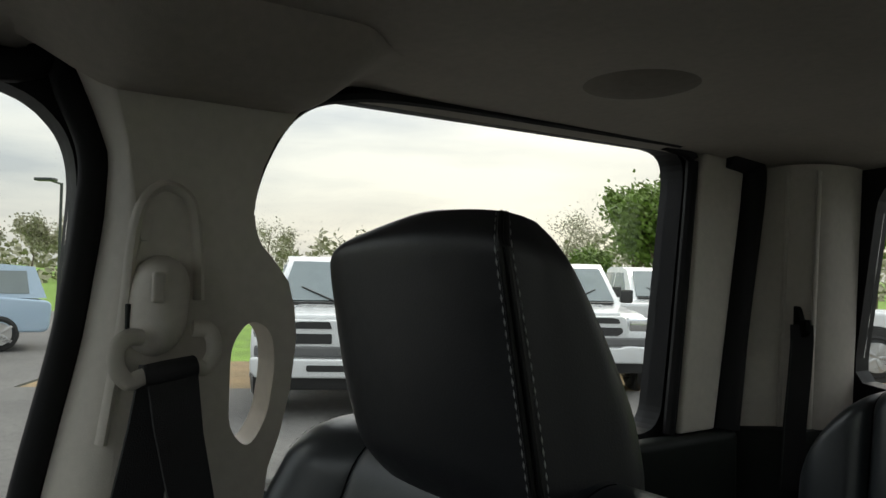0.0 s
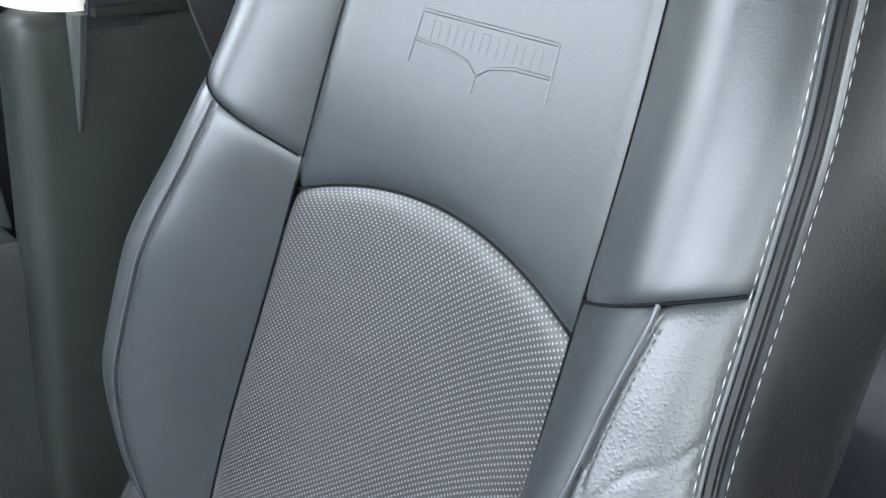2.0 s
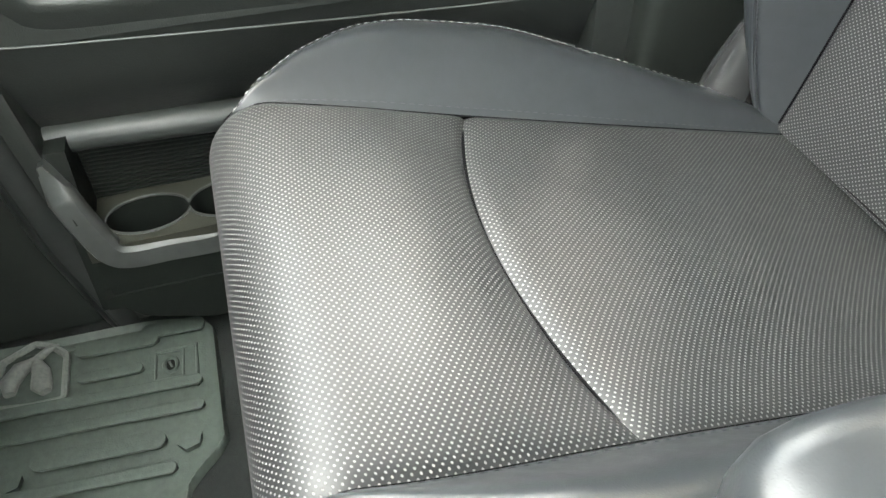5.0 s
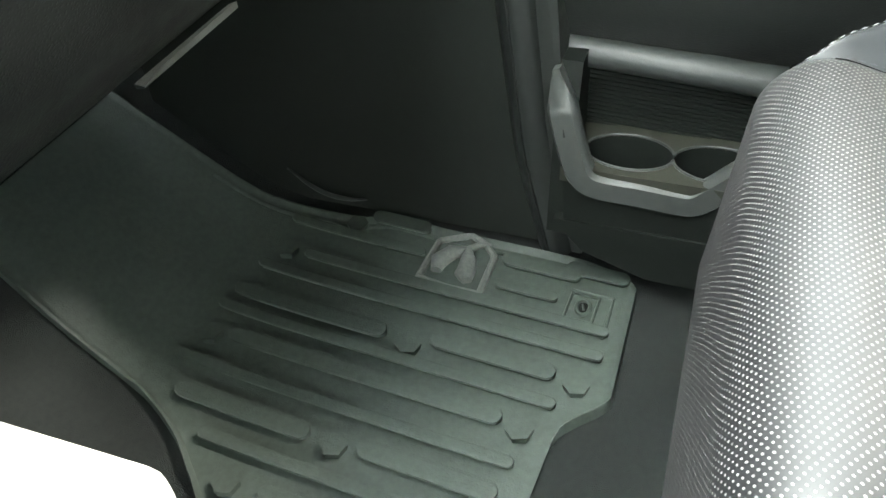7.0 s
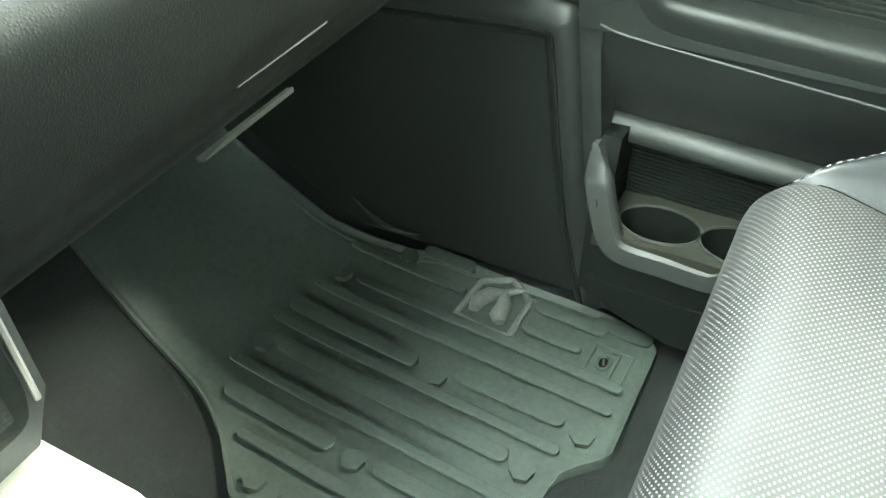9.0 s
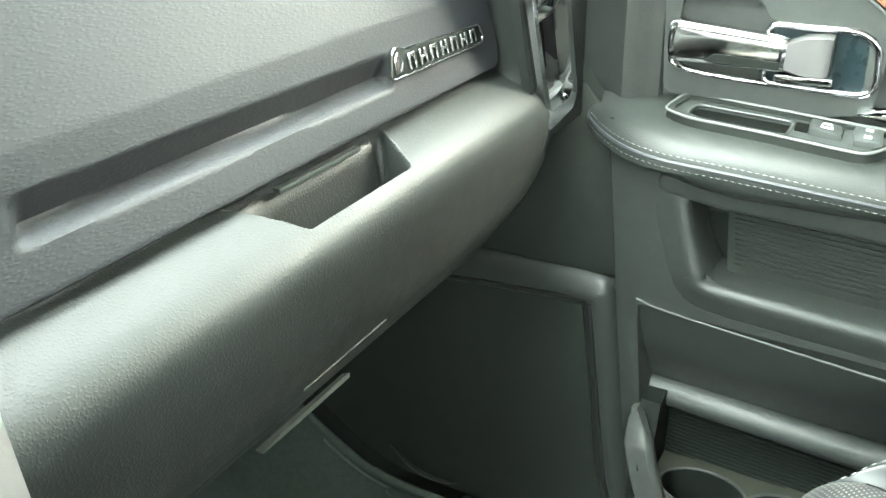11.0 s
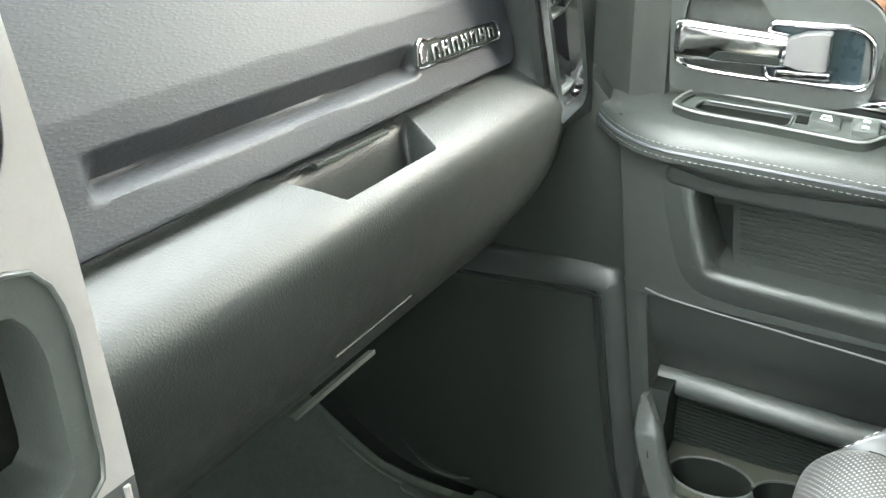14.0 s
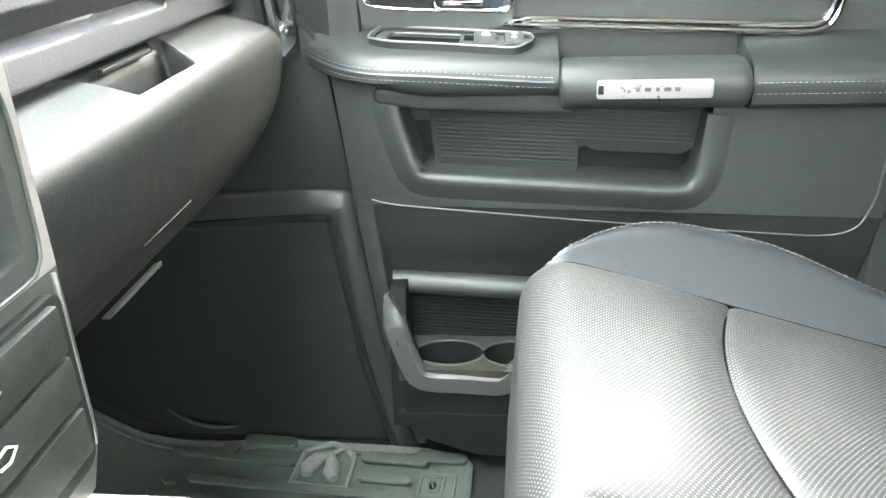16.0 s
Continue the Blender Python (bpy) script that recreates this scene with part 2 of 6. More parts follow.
WOOD = wood("open_grain_wood_veneer")
CREAM = mat("pale_console_plastic", (0.55, 0.53, 0.47), 0.5, bump=0.1, scale=500, vary=0.05)
PALE = mat("pale_print", (0.62, 0.62, 0.60), 0.5)
WINDOW = glass("window_glass")
ASPHALT = mat("asphalt", (0.11, 0.105, 0.098), 0.9, bump=0.6, scale=60, vary=0.3, dist=0.01, big=0.7)
GRASS = mat("grass", (0.16, 0.27, 0.035), 0.9, bump=1.0, scale=30, vary=0.4, dist=0.05, big=1.2)
DIRT = mat("dry_verge", (0.24, 0.17, 0.09), 0.95, bump=0.8, scale=25, vary=0.3, dist=0.03, big=1.5)
CARGREY = mat("dark_grey_bumper_plastic", (0.10, 0.10, 0.10), 0.55)
CARPAINT = mat("white_car_paint", (0.62, 0.63, 0.63), 0.25, coat=0.6, vary=0.03)
CARBLUE = mat("pale_blue_car_paint", (0.35, 0.45, 0.56), 0.25, coat=0.6, vary=0.03)
CARGLASS = mat("grey_green_car_glass", (0.16, 0.19, 0.19), 0.07, spec=0.8, vary=0.1)
CARBLACK = mat("black_grille_plastic", (0.02, 0.02, 0.02), 0.5)
TYRE = mat("tyre_rubber", (0.02, 0.02, 0.02), 0.8, bump=0.3, scale=80)
ALLOY = mat("grey_alloy", (0.5, 0.5, 0.5), 0.3, metal=0.8)
AMBER = mat("amber_lens", (0.7, 0.25, 0.05), 0.2)
BARK = mat("bark", (0.12, 0.09, 0.065), 0.9, bump=0.6, scale=40)
LEAF = mat("spring_leaves", (0.16, 0.23, 0.05), 0.6, vary=0.5, big=3)
LEAF_PALE = mat("pale_buds", (0.26, 0.25, 0.16), 0.7, vary=0.4, big=3)


# ---- building helpers ----
def thing(name, at=(0, 0, 0), label="", category="", group="", kind=""):
    ob = new(name)
    ob.location = at
    ob.empty_display_size = 0.05
    return tagged(ob, label, category, group, kind)


def origin(ob):
    p = Vector((0, 0, 0))
    while ob:
        p += ob.location
        ob = ob.parent
    return p


def part(name, bm, material, parent=None, label="", smooth=True):
    """One mesh object, given in world coordinates, under a thing or a part."""
    bmesh.ops.recalc_face_normals(bm, faces=bm.faces)
    me = bpy.data.meshes.new(name)
    for f in bm.faces:
        f.smooth = smooth
    bm.to_mesh(me)
    bm.free()
    me.materials.append(material)
    if smooth:
        me.set_sharp_from_angle(angle=radians(42))
    ob = new(name, me)
    if parent:
        ob.parent = parent
        ob.location = -origin(parent)
    if label:
        ob["label"] = label
    return ob


def lerp_table(table, v):
    """Smooth curve through a table, with no overshoot."""
    n = len(table)
    if v <= table[0][0]:
        return table[0][1]
    if v >= table[-1][0]:
        return table[-1][1]
    k = next(i for i in range(n - 1) if v <= table[i + 1][0])

    def slope(i):
        return (table[i + 1][1] - table[i][1]) / (table[i + 1][0] - table[i][0])

    def tangent(i):
        if i == 0 or i == n - 1:
            return slope(min(i, n - 2))
        a, b = slope(i - 1), slope(i)
        return 0.0 if a * b <= 0 else 2 * a * b / (a + b)

    h = table[k + 1][0] - table[k][0]
    x = (v - table[k][0]) / h
    return ((1 + 2 * x) * (1 - x) ** 2 * table[k][1] + x * (1 - x) ** 2 * h * tangent(k)
            + x * x * (3 - 2 * x) * table[k + 1][1] + x * x * (x - 1) * h * tangent(k + 1))


def sm(x):
    x = min(1.0, max(0.0, x))
    return x * x * (3 - 2 * x)


def sheet(fn, ns, nt, uv=None, bm=None):
    bm = bm or bmesh.new()
    lay = bm.loops.layers.uv.verify()
    vs = [[bm.verts.new(fn(i / ns, j / nt)) for j in range(nt + 1)] for i in range(ns + 1)]
    for i in range(ns):
        for j in range(nt):
            f = bm.faces.new((vs[i][j], vs[i + 1][j], vs[i + 1][j + 1], vs[i][j + 1]))
            if uv:
                for lp, (a, b) in zip(f.loops, ((i, j), (i + 1, j), (i + 1, j + 1), (i, j + 1))):
                    lp[lay].uv = uv(a / ns, b / nt)
    return bm


def plate(fn, ns, nt, drop):
    """A sheet with thickness: the same form again, drop lower."""
    bm = sheet(fn, ns, nt)
    sheet(lambda s, t: Vector(fn(s, t)) + Vector((0, 0, -drop)), ns, nt, bm=bm)
    return bm


def loft(rings, caps=True, bm=None, closed=True):
    bm = bm or bmesh.new()
    vs = [[bm.verts.new(p) for p in r] for r in rings]
    n = len(vs[0])
    for a, b in zip(vs, vs[1:]):
        for i in range(n if closed else n - 1):
            j = (i + 1) % n
            bm.faces.new((a[i], a[j], b[j], b[i]))
    if caps:
        bm.faces.new(vs[0][::-1])
        bm.faces.new(vs[-1])
    return bm


def axes3(plane):
    return {"x": lambda a, b, d: (d, a, b), "y": lambda a, b, d: (a, d, b), "z": lambda a, b, d: (a, b, d)}[plane]


def bevel(bm, w, seg=2, angle=30, edges=None):
    es = edges or [e for e in bm.edges if len(e.link_faces) == 2 and e.calc_face_angle(0) > radians(angle)]
    bmesh.ops.bevel(bm, geom=es, offset=w, segments=seg, affect="EDGES", profile=0.6, clamp_overlap=True)
    return bm


def slab(outline, plane, d0, d1, bev=0.0, bm=None, seg=2):
    f = axes3(plane)
    one = bmesh.new()
    loft([[f(a, b, d0) for a, b in outline], [f(a, b, d1) for a, b in outline]], bm=one)
    bmesh.ops.recalc_face_normals(one, faces=one.faces)
    if bev:
        bevel(one, bev, seg)
    if bm is None:
        return one
    me = bpy.data.meshes.new("tmp")
    one.to_mesh(me)
    one.free()
    bm.from_mesh(me)
    bpy.data.meshes.remove(me)
    return bm


def box(c, s, bev=0.0, rot=None, bm=None, seg=2):
    one = bmesh.new()
    bmesh.ops.create_cube(one, size=1.0)
    for v in one.verts:
        v.co = Vector((v.co.x * s[0], v.co.y * s[1], v.co.z * s[2]))
    if bev:
        bevel(one, bev, seg)
    m = Matrix.Translation(c) @ (Euler([radians(a) for a in rot]).to_matrix().to_4x4() if rot else Matrix())
    bmesh.ops.transform(one, matrix=m, verts=one.verts)
    if bm is None:
        return one
    me = bpy.data.meshes.new("tmp")
    one.to_mesh(me)
    one.free()
    bm.from_mesh(me)
    bpy.data.meshes.remove(me)
    return bm


def rrect(a0, a1, b0, b1, r, n=5):
    """Rounded rectangle outline, counter-clockwise."""
    out = []
    for ca, cb, s in ((a1 - r, b1 - r, 0), (a0 + r, b1 - r, 90), (a0 + r, b0 + r, 180), (a1 - r, b0 + r, 270)):
        for k in range(n + 1):
            t = radians(s + 90 * k / n)
            out.append((ca + r * math.cos(t), cb + r * math.sin(t)))
    return out


def rounded(pts, r, n=4):
    """Polygon with its corners rounded."""
    out = []
    m = len(pts)
    for i in range(m):
        p, a, b = Vector(pts[i]), Vector(pts[i - 1]), Vector(pts[(i + 1) % m])
        ra = min(r, (a - p).length * 0.45)
        rb = min(r, (b - p).length * 0.45)
        q0, q1 = p + (a - p).normalized() * ra, p + (b - p).normalized() * rb
        for k in range(n + 1):
            t = k / n
            out.append(tuple(q0 * (1 - t) ** 2 + p * 2 * t * (1 - t) + q1 * t * t))
    return out


def spline(pts, n=8):
    """Points along a smooth curve through pts."""
    ps = [Vector(p) for p in pts]
    ps = [ps[0] * 2 - ps[1]] + ps + [ps[-1] * 2 - ps[-2]]
    out = []
    for i in range(1, len(ps) - 2):
        for k in range(n):
            t = k / n
            a, b, c, d = ps[i - 1 : i + 3]
            out.append(0.5 * (2 * b + (c - a) * t + (2 * a - 5 * b + 4 * c - d) * t * t + (3 * b - a - 3 * c + d) * t ** 3))
    out.append(ps[-2])
    return out


def resample(pts, count, closed=False):
    ps = [Vector(p) for p in pts] + ([Vector(pts[0])] if closed else [])
    ls = np.r_[0, np.cumsum([(b - a).length for a, b in zip(ps, ps[1:])])]
    want = np.linspace(0, ls[-1], count + 1)[:-1] if closed else np.linspace(0, ls[-1], count)
    cols = np.array([list(p) for p in ps]).T
    return [Vector(q) for q in np.array([np.interp(want, ls, c) for c in cols]).T]


def ring_wall(outer, inner, plane, d0, d1, n=72, bm=None):
    """A plate with an opening right through it."""
    f = axes3(plane)
    c = sum((Vector(p) for p in inner), Vector((0, 0))) / len(inner)

    def by_angle(pts):
        dense = resample(pts, 1440, True)
        ang = np.array([math.atan2(p.y - c.y, p.x - c.x) for p in dense])
        return [dense[int(np.argmin(np.abs((ang - t + math.pi) % (2 * math.pi) - math.pi)))] for t in np.linspace(-math.pi, math.pi, n, endpoint=False)]

    corners = [math.atan2(p[1] - c.y, p[0] - c.x) for p in outer]
    o, i = by_angle(outer), by_angle(inner)
    if len(outer) <= 12:
        for p, a in zip(outer, corners):
            k = int(round((a + math.pi) / (2 * math.pi) * n)) % n
            o[k] = Vector(p)
    bm = bm or bmesh.new()
    loops = [[bm.verts.new(f(p.x, p.y, d)) for p in ps] for ps, d in ((o, d0), (i, d0), (i, d1), (o, d1))]
    for a, b in ((0, 1), (1, 2), (2, 3), (3, 0)):
        for k in range(n):
            bm.faces.new((loops[a][k], loops[a][(k + 1) % n], loops[b][(k + 1) % n], loops[b][k]))
    return bm


def tube(pts, r, n=8, closed=False, bm=None, flat=1.0, up=(0, 0, 1), caps=True):
    ps = [Vector(p) for p in pts]
    rings = []
    m = len(ps)
    for i, p in enumerate(ps):
        a = ps[i - 1] if i or closed else p
        b = ps[(i + 1) % m] if i < m - 1 or closed else p
        t = (b - a).normalized()
        side = t.cross(Vector(up))
        if side.length < 1e-4:
            side = t.cross(Vector((1, 0, 0)))
        side.normalize()
        nrm = side.cross(t)
        rr = r[i] if isinstance(r, (list, tuple)) else r
        rings.append([p + side * (rr * math.cos(2 * math.pi * k / n)) + nrm * (rr * flat * math.sin(2 * math.pi * k / n)) for k in range(n)])
    if closed:
        rings.append(rings[0])
        bm2 = loft(rings, caps=False, bm=bm)
        bmesh.ops.remove_doubles(bm2, verts=bm2.verts, dist=1e-6)
        return bm2
    return loft(rings, caps=caps, bm=bm)


def stitches(pts, length=0.0072, gap=0.0010, r=0.0004, bm=None):
    """Short thread stitches along a curve."""
    bm = bm or bmesh.new()
    ps = [Vector(p) for p in pts]
    total = sum((b - a).length for a, b in zip(ps, ps[1:]))
    count = max(2, int(total / (length + gap)))
    line = resample(ps, count * 6 + 1)
    for k in range(count):
        a, b = line[6 * k], line[6 * k + 5]
        d = (b - a)
        if d.length < 1e-6:
            continue
        t = d.normalized()
        s = t.cross(Vector((0.31, 0.5, 0.81))).normalized()
        u = s.cross(t)
        m = (a + b) / 2
        ends = [bm.verts.new(a), bm.verts.new(b)]
        mid = [bm.verts.new(m + (s * math.cos(q) + u * math.sin(q)) * r) for q in (0, math.pi / 2, math.pi, 3 * math.pi / 2)]
        for i in range(4):
            bm.faces.new((ends[0], mid[i], mid[(i + 1) % 4]))
            bm.faces.new((ends[1], mid[(i + 1) % 4], mid[i]))
    return bm


def disc(c, r, axis, h, n=20, r2=None, bm=None):
    """Cylinder or cone stump from c along axis."""
    ax = Vector(axis).normalized()
    s = ax.orthogonal().normalized()
    u = ax.cross(s)
    c = Vector(c)
    rings = [[c + ax * d + (s * math.cos(2 * math.pi * k / n) + u * math.sin(2 * math.pi * k / n)) * q for k in range(n)] for d, q in ((0, r), (h, r if r2 is None else r2))]
    return loft(rings, bm=bm)


# ---- the cab: floor, roof, walls with their window openings ----
XR, XL, YB, ZR = 0.955, -0.80, -1.64, 1.905


def floor_z(x, y):
    z = 0.592
    d = y - 0.85
    z += 0.36 * (d + math.sqrt(d * d + 0.0025)) - 0.0005
    hump = 0.07 * sm((0.32 - abs(x - 0.08)) / 0.14)
    return z + hump


fl = plate(lambda s, t: (XL + (XR + 0.03 - XL) * s, YB + (1.16 - YB) * t, floor_z(XL + (XR + 0.03 - XL) * s, YB + (1.16 - YB) * t)), 60, 80, 0.03)
floor = tagged(part("floor", fl, CARPET), "charcoal carpeted cab floor with a centre tunnel", "floor", kind="structure")


def roof_z(x, y):
    d = max(0.0, abs(x - 0.075) - 0.50) / 0.37
    e = max(0.0, -y - 1.25) / 0.4
    return ZR + 0.012 - 0.022 * d * d - 0.03 * e * e


rf = plate(lambda s, t: (XL + (XR - XL) * s, YB + (0.36 - YB) * t, roof_z(XL + (XR - XL) * s, YB + (0.36 - YB) * t)), 44, 50, -0.04)
tagged(part("ceiling", rf, HEADLINER), "beige cloth headliner curving down to the windows", "ceiling", kind="structure")
oval = sheet(lambda s, t: (0.715 + 0.085 * s * math.cos(t * 2 * math.pi), -0.905 + 0.085 * s * math.sin(t * 2 * math.pi), roof_z(0.715, -0.905) + 0.004 - 0.014 * (1 - s ** 2.4)), 8, 40)
tagged(part("ceiling_speaker_cover", oval, mat("brown_grey_cloth", (0.24, 0.215, 0.18), 0.9, bump=0.4, scale=900)), "oval cloth-covered bulge in the headliner", "cover", kind="structure")

FRONT_WIN = rounded([(-0.280, 1.40), (0.72, 1.40), (0.42, 1.80), (0.33, 1.855), (-0.245, 1.862), (-0.305, 1.80)], 0.06, 10)
REAR_WIN = rounded([(-1.258, 1.405), (-0.415, 1.405), (-0.412, 1.76), (-0.50, 1.898), (-1.29, 1.902), (-1.318, 1.87)], 0.05, 10)
# unseen driver-side window, its sill lowered to let more light into the footwell
LEFT_LIGHT_WIN = rounded([(-0.30, 1.24), (0.50, 1.24), (0.56, 1.30), (0.72, 1.40), (0.42, 1.80), (0.33, 1.86), (-0.25, 1.86)], 0.06)
for side, x0, x1, nm in ((1, XR, XR + 0.05, "right"), (-1, XL - 0.05, XL, "left")):
    bm = ring_wall([(-0.40, 0.5), (1.16, 0.5), (1.16, 1.40), (0.36, 1.95), (-0.40, 1.95)], FRONT_WIN if side > 0 else LEFT_LIGHT_WIN, "x", x0, x1, n=260)
    ring_wall([(-1.70, 0.5), (-0.40, 0.5), (-0.40, 1.95), (-1.70, 1.95)], REAR_WIN, "x", x0, x1, n=260, bm=bm)
    tagged(part("wall_" + nm, bm, RUBBERSEAL, smooth=False), "black door frames round the side windows", "wall", kind="structure")
    for win in (FRONT_WIN if side > 0 else LEFT_LIGHT_WIN, REAR_WIN):
        d = x0 + 0.030 if side > 0 else x1 - 0.030
        g = part("window_pane", slab(win, "x", d, d + 0.004), WINDOW, smooth=False)
        g.visible_shadow = False
        tagged(g, "clear glass side window pane", "window", kind="structure")
BACK_WIN = rounded([(-0.66, 1.475), (0.815, 1.475), (0.765, 1.86), (-0.62, 1.86)], 0.05)
bm = ring_wall([(XL, 0.5), (XR, 0.5), (XR, 1.95), (XL, 1.95)], BACK_WIN, "y", YB - 0.05, YB, n=200)
tagged(part("wall_back", bm, RUBBERSEAL, smooth=False), "black cab back wall round the rear window", "wall", kind="structure")
g = part("rear_window_pane", slab(BACK_WIN, "y", YB - 0.034, YB - 0.030), WINDOW, smooth=False)
g.visible_shadow = False
tagged(g, "clear glass rear window pane", "window", kind="structure")
bm = box((0.077, 1.18, 0.98), (1.86, 0.05, 0.96))
tagged(part("wall_front", bm, PLASTIC_DARK, smooth=False), "black bulkhead under the windscreen", "wall", kind="structure")
g = part("windscreen", loft([[(XL, 1.16, 1.46), (XR, 1.16, 1.46), (XR, 1.165, 1.464), (XL, 1.165, 1.464)], [(XL, 0.36, 1.92), (XR, 0.36, 1.92), (XR, 0.365, 1.924), (XL, 0.365, 1.924)]]), WINDOW, smooth=False)
g.visible_shadow = False
tagged(g, "sloping clear windscreen glass", "window", kind="structure")

# the headliner dips over the centre pillar
def dip(s, t):
    y = -0.72 + 0.60 * t
    b = sm((y + 0.60) / 0.10) * (1 - sm((y + 0.32) / 0.10))
    a = s * math.pi / 2
    zb = 1.902 - 0.055 * b
    return (0.862 + 0.06 * (1 - b) - (0.15 * math.sin(a)), y, zb + (1.914 - zb) * (1 - math.cos(a)))


tagged(part("headliner_dip", sheet(dip, 14, 40), HEADLINER), "beige headliner curving down over the centre pillar", "ceiling", kind="structure")

# ---- B pillar trim, belts ----
pillar = thing("pillar_trim", (0.89, -0.38, 1.37), "beige plastic centre pillar trim with a grab opening", "pillar trim")
up = [(-0.345, 1.70), (-0.330, 1.80), (-0.312, 1.868), (-0.528, 1.866), (-0.513, 1.848), (-0.488, 1.815), (-0.474, 1.785), (-0.466, 1.755), (-0.464, 1.733), (-0.467, 1.715), (-0.474, 1.70)]
low = [(-0.345, 1.70), (-0.474, 1.70), (-0.492, 1.680), (-0.507, 1.660), (-0.515, 1.630), (-0.518, 1.596), (-0.512, 1.540), (-0.500, 1.490), (-0.487, 1.455), (-0.478, 1.372), (-0.315, 1.372), (-0.322, 1.45), (-0.336, 1.62)]
hole = rounded([(-0.442, 1.592), (-0.463, 1.620), (-0.488, 1.607), (-0.4935, 1.571), (-0.4855, 1.511), (-0.4635, 1.477), (-0.441, 1.503)], 0.018)
bm = slab(up, "x", 0.866, 0.91)
part("panel", bm, TRIM, pillar)
bm = ring_wall(low, hole, "x", 0.866, 0.91, n=160)
es = [e for e in bm.edges if len(e.link_faces) == 2 and e.calc_face_angle(0) > 0.9 and all(abs(v.co.x - 0.866) < 1e-4 for v in e.verts) and all(v.co.z < 1.69 and v.co.z > 1.38 and v.co.y < -0.42 for v in e.verts)]
bevel(bm, 0.008, 3, edges=es)
part("grab_handle_panel", bm, TRIM, pillar)
FE = [(-0.262, 1.372), (-0.275, 1.45), (-0.308, 1.60), (-0.325, 1.72), (-0.328, 1.79), (-0.305, 1.85), (-0.28, 1.90)]
FI = [(-0.315, 1.372), (-0.322, 1.45), (-0.336, 1.62), (-0.345, 1.70), (-0.330, 1.80), (-0.315, 1.86), (-0.300, 1.90)]


def front_roll(s, t):
    z = 1.372 + (1.90 - 1.372) * t
    y0, y1 = float(np.interp(z, [b for _, b in FI], [a for a, _ in FI])), float(np.interp(z, [b for _, b in FE], [a for a, _ in FE]))
    q = s * math.pi / 2
    return (0.866 + 0.075 * (1 - math.cos(q)), y0 + (y1 - y0) * math.sin(q), z)


part("front_edge", sheet(front_roll, 10, 30), TRIM, pillar)
seal = spline([(0.945, a + 0.012, b) for a, b in FE] + [(0.945, -0.20, 1.868), (0.945, 0.30, 1.866)], 6)
part("door_seal", tube(seal, 0.017, 12, up=(1, 0, 0)), RUBBERSEAL, pillar, "black rubber door seal")
seal2 = spline([(0.90, -0.474, 1.70), (0.90, -0.470, 1.75), (0.90, -0.49, 1.81), (0.90, -0.525, 1.86), (0.90, -0.58, 1.885), (0.91, -0.70, 1.900), (0.915, -1.0, 1.904), (0.92, -1.26, 1.906)], 6)
part("rear_door_seal", tube(seal2, 0.010, 8), RUBBERSEAL, pillar, "black rubber door seal")
chan = spline([(0.863, -0.313, 1.50), (0.863, -0.330, 1.62), (0.863, -0.340, 1.72), (0.863, -0.362, 1.755), (0.863, -0.392, 1.745), (0.863, -0.402, 1.70), (0.863, -0.405, 1.64)], 8)
part("guide_channel_ridge", tube([Vector(p) + Vector((0.0035, 0, 0)) for p in chan], 0.006, 8, up=(1, 0, 0), flat=1.6), TRIM, pillar)
bm = slab([(-0.20, 0.60), (-0.215, 0.95), (-0.24, 1.20), (-0.255, 1.372), (-0.478, 1.372), (-0.478, 0.60)], "x", 0.862, 0.93, 0.024, seg=6)
part("lower_panel", bm, PLASTIC, pillar, "black textured plastic lower pillar cover")
part("lower_panel_rib", tube([(0.858, -0.305, 1.372), (0.858, -0.300, 1.32), (0.862, -0.294, 1.268)], [0.009, 0.006, 0.001], 8), PLASTIC_GREY, pillar)
part("slot_frame", box((0.858, -0.365, 1.374), (0.03, 0.10, 0.010), 0.003), PLASTIC_DARK, pillar)

guide = thing("belt_height_adjuster", (0.83, -0.36, 1.57), "beige plastic seat belt height adjuster on the pillar", "belt guide")
rings = []
for k in range(17):
    q = k / 16
    r = max(0.04, 1 - abs(2 * q - 1) ** 3.2) ** 0.5
    rings.append([(0.866 - 0.048 * (0.15 + 0.85 * r) * max(0.0, math.cos(a)) ** 0.8, -0.357 - 0.008 * q + 0.0285 * r * math.sin(a), 1.585 + 0.100 * q) for a in np.linspace(-math.pi / 2, math.pi / 2, 20)])
part("cover", loft(rings), TRIM, guide)
part("button", box((0.8175, -0.349, 1.654), (0.008, 0.012, 0.030), 0.0035, seg=3), TRIM, guide)
part("slot", box((0.858, -0.3315, 1.624), (0.014, 0.004, 0.026), 0.0015), PLASTIC_DARK, guide)
wing = spline([(0.826, -0.336, 1.606), (0.818, -0.322, 1.607), (0.812, -0.311, 1.598), (0.810, -0.311, 1.580), (0.812, -0.322, 1.5665), (0.815, -0.336, 1.570), (0.815, -0.360, 1.574), (0.818, -0.384, 1.577), (0.822, -0.398, 1.575), (0.827, -0.409, 1.590), (0.83, -0.405, 1.610), (0.832, -0.388, 1.613)], 5)
part("loop", tube(wing, 0.0082, 10, flat=0.8, up=(1, 0, 0)), TRIM, guide)


def ribbon(pts, wd, th=0.0016):
    """Webbing strip through pairs of (centre, across)."""
    rings = []
    for c, a in pts:
        c, a = Vector(c), Vector(a).normalized() * wd / 2
        nrm = Vector((1, 0.25, 0)).normalized() * th
        rings.append([c - a - nrm, c + a - nrm, c + a + nrm, c - a + nrm])
    return loft(rings)


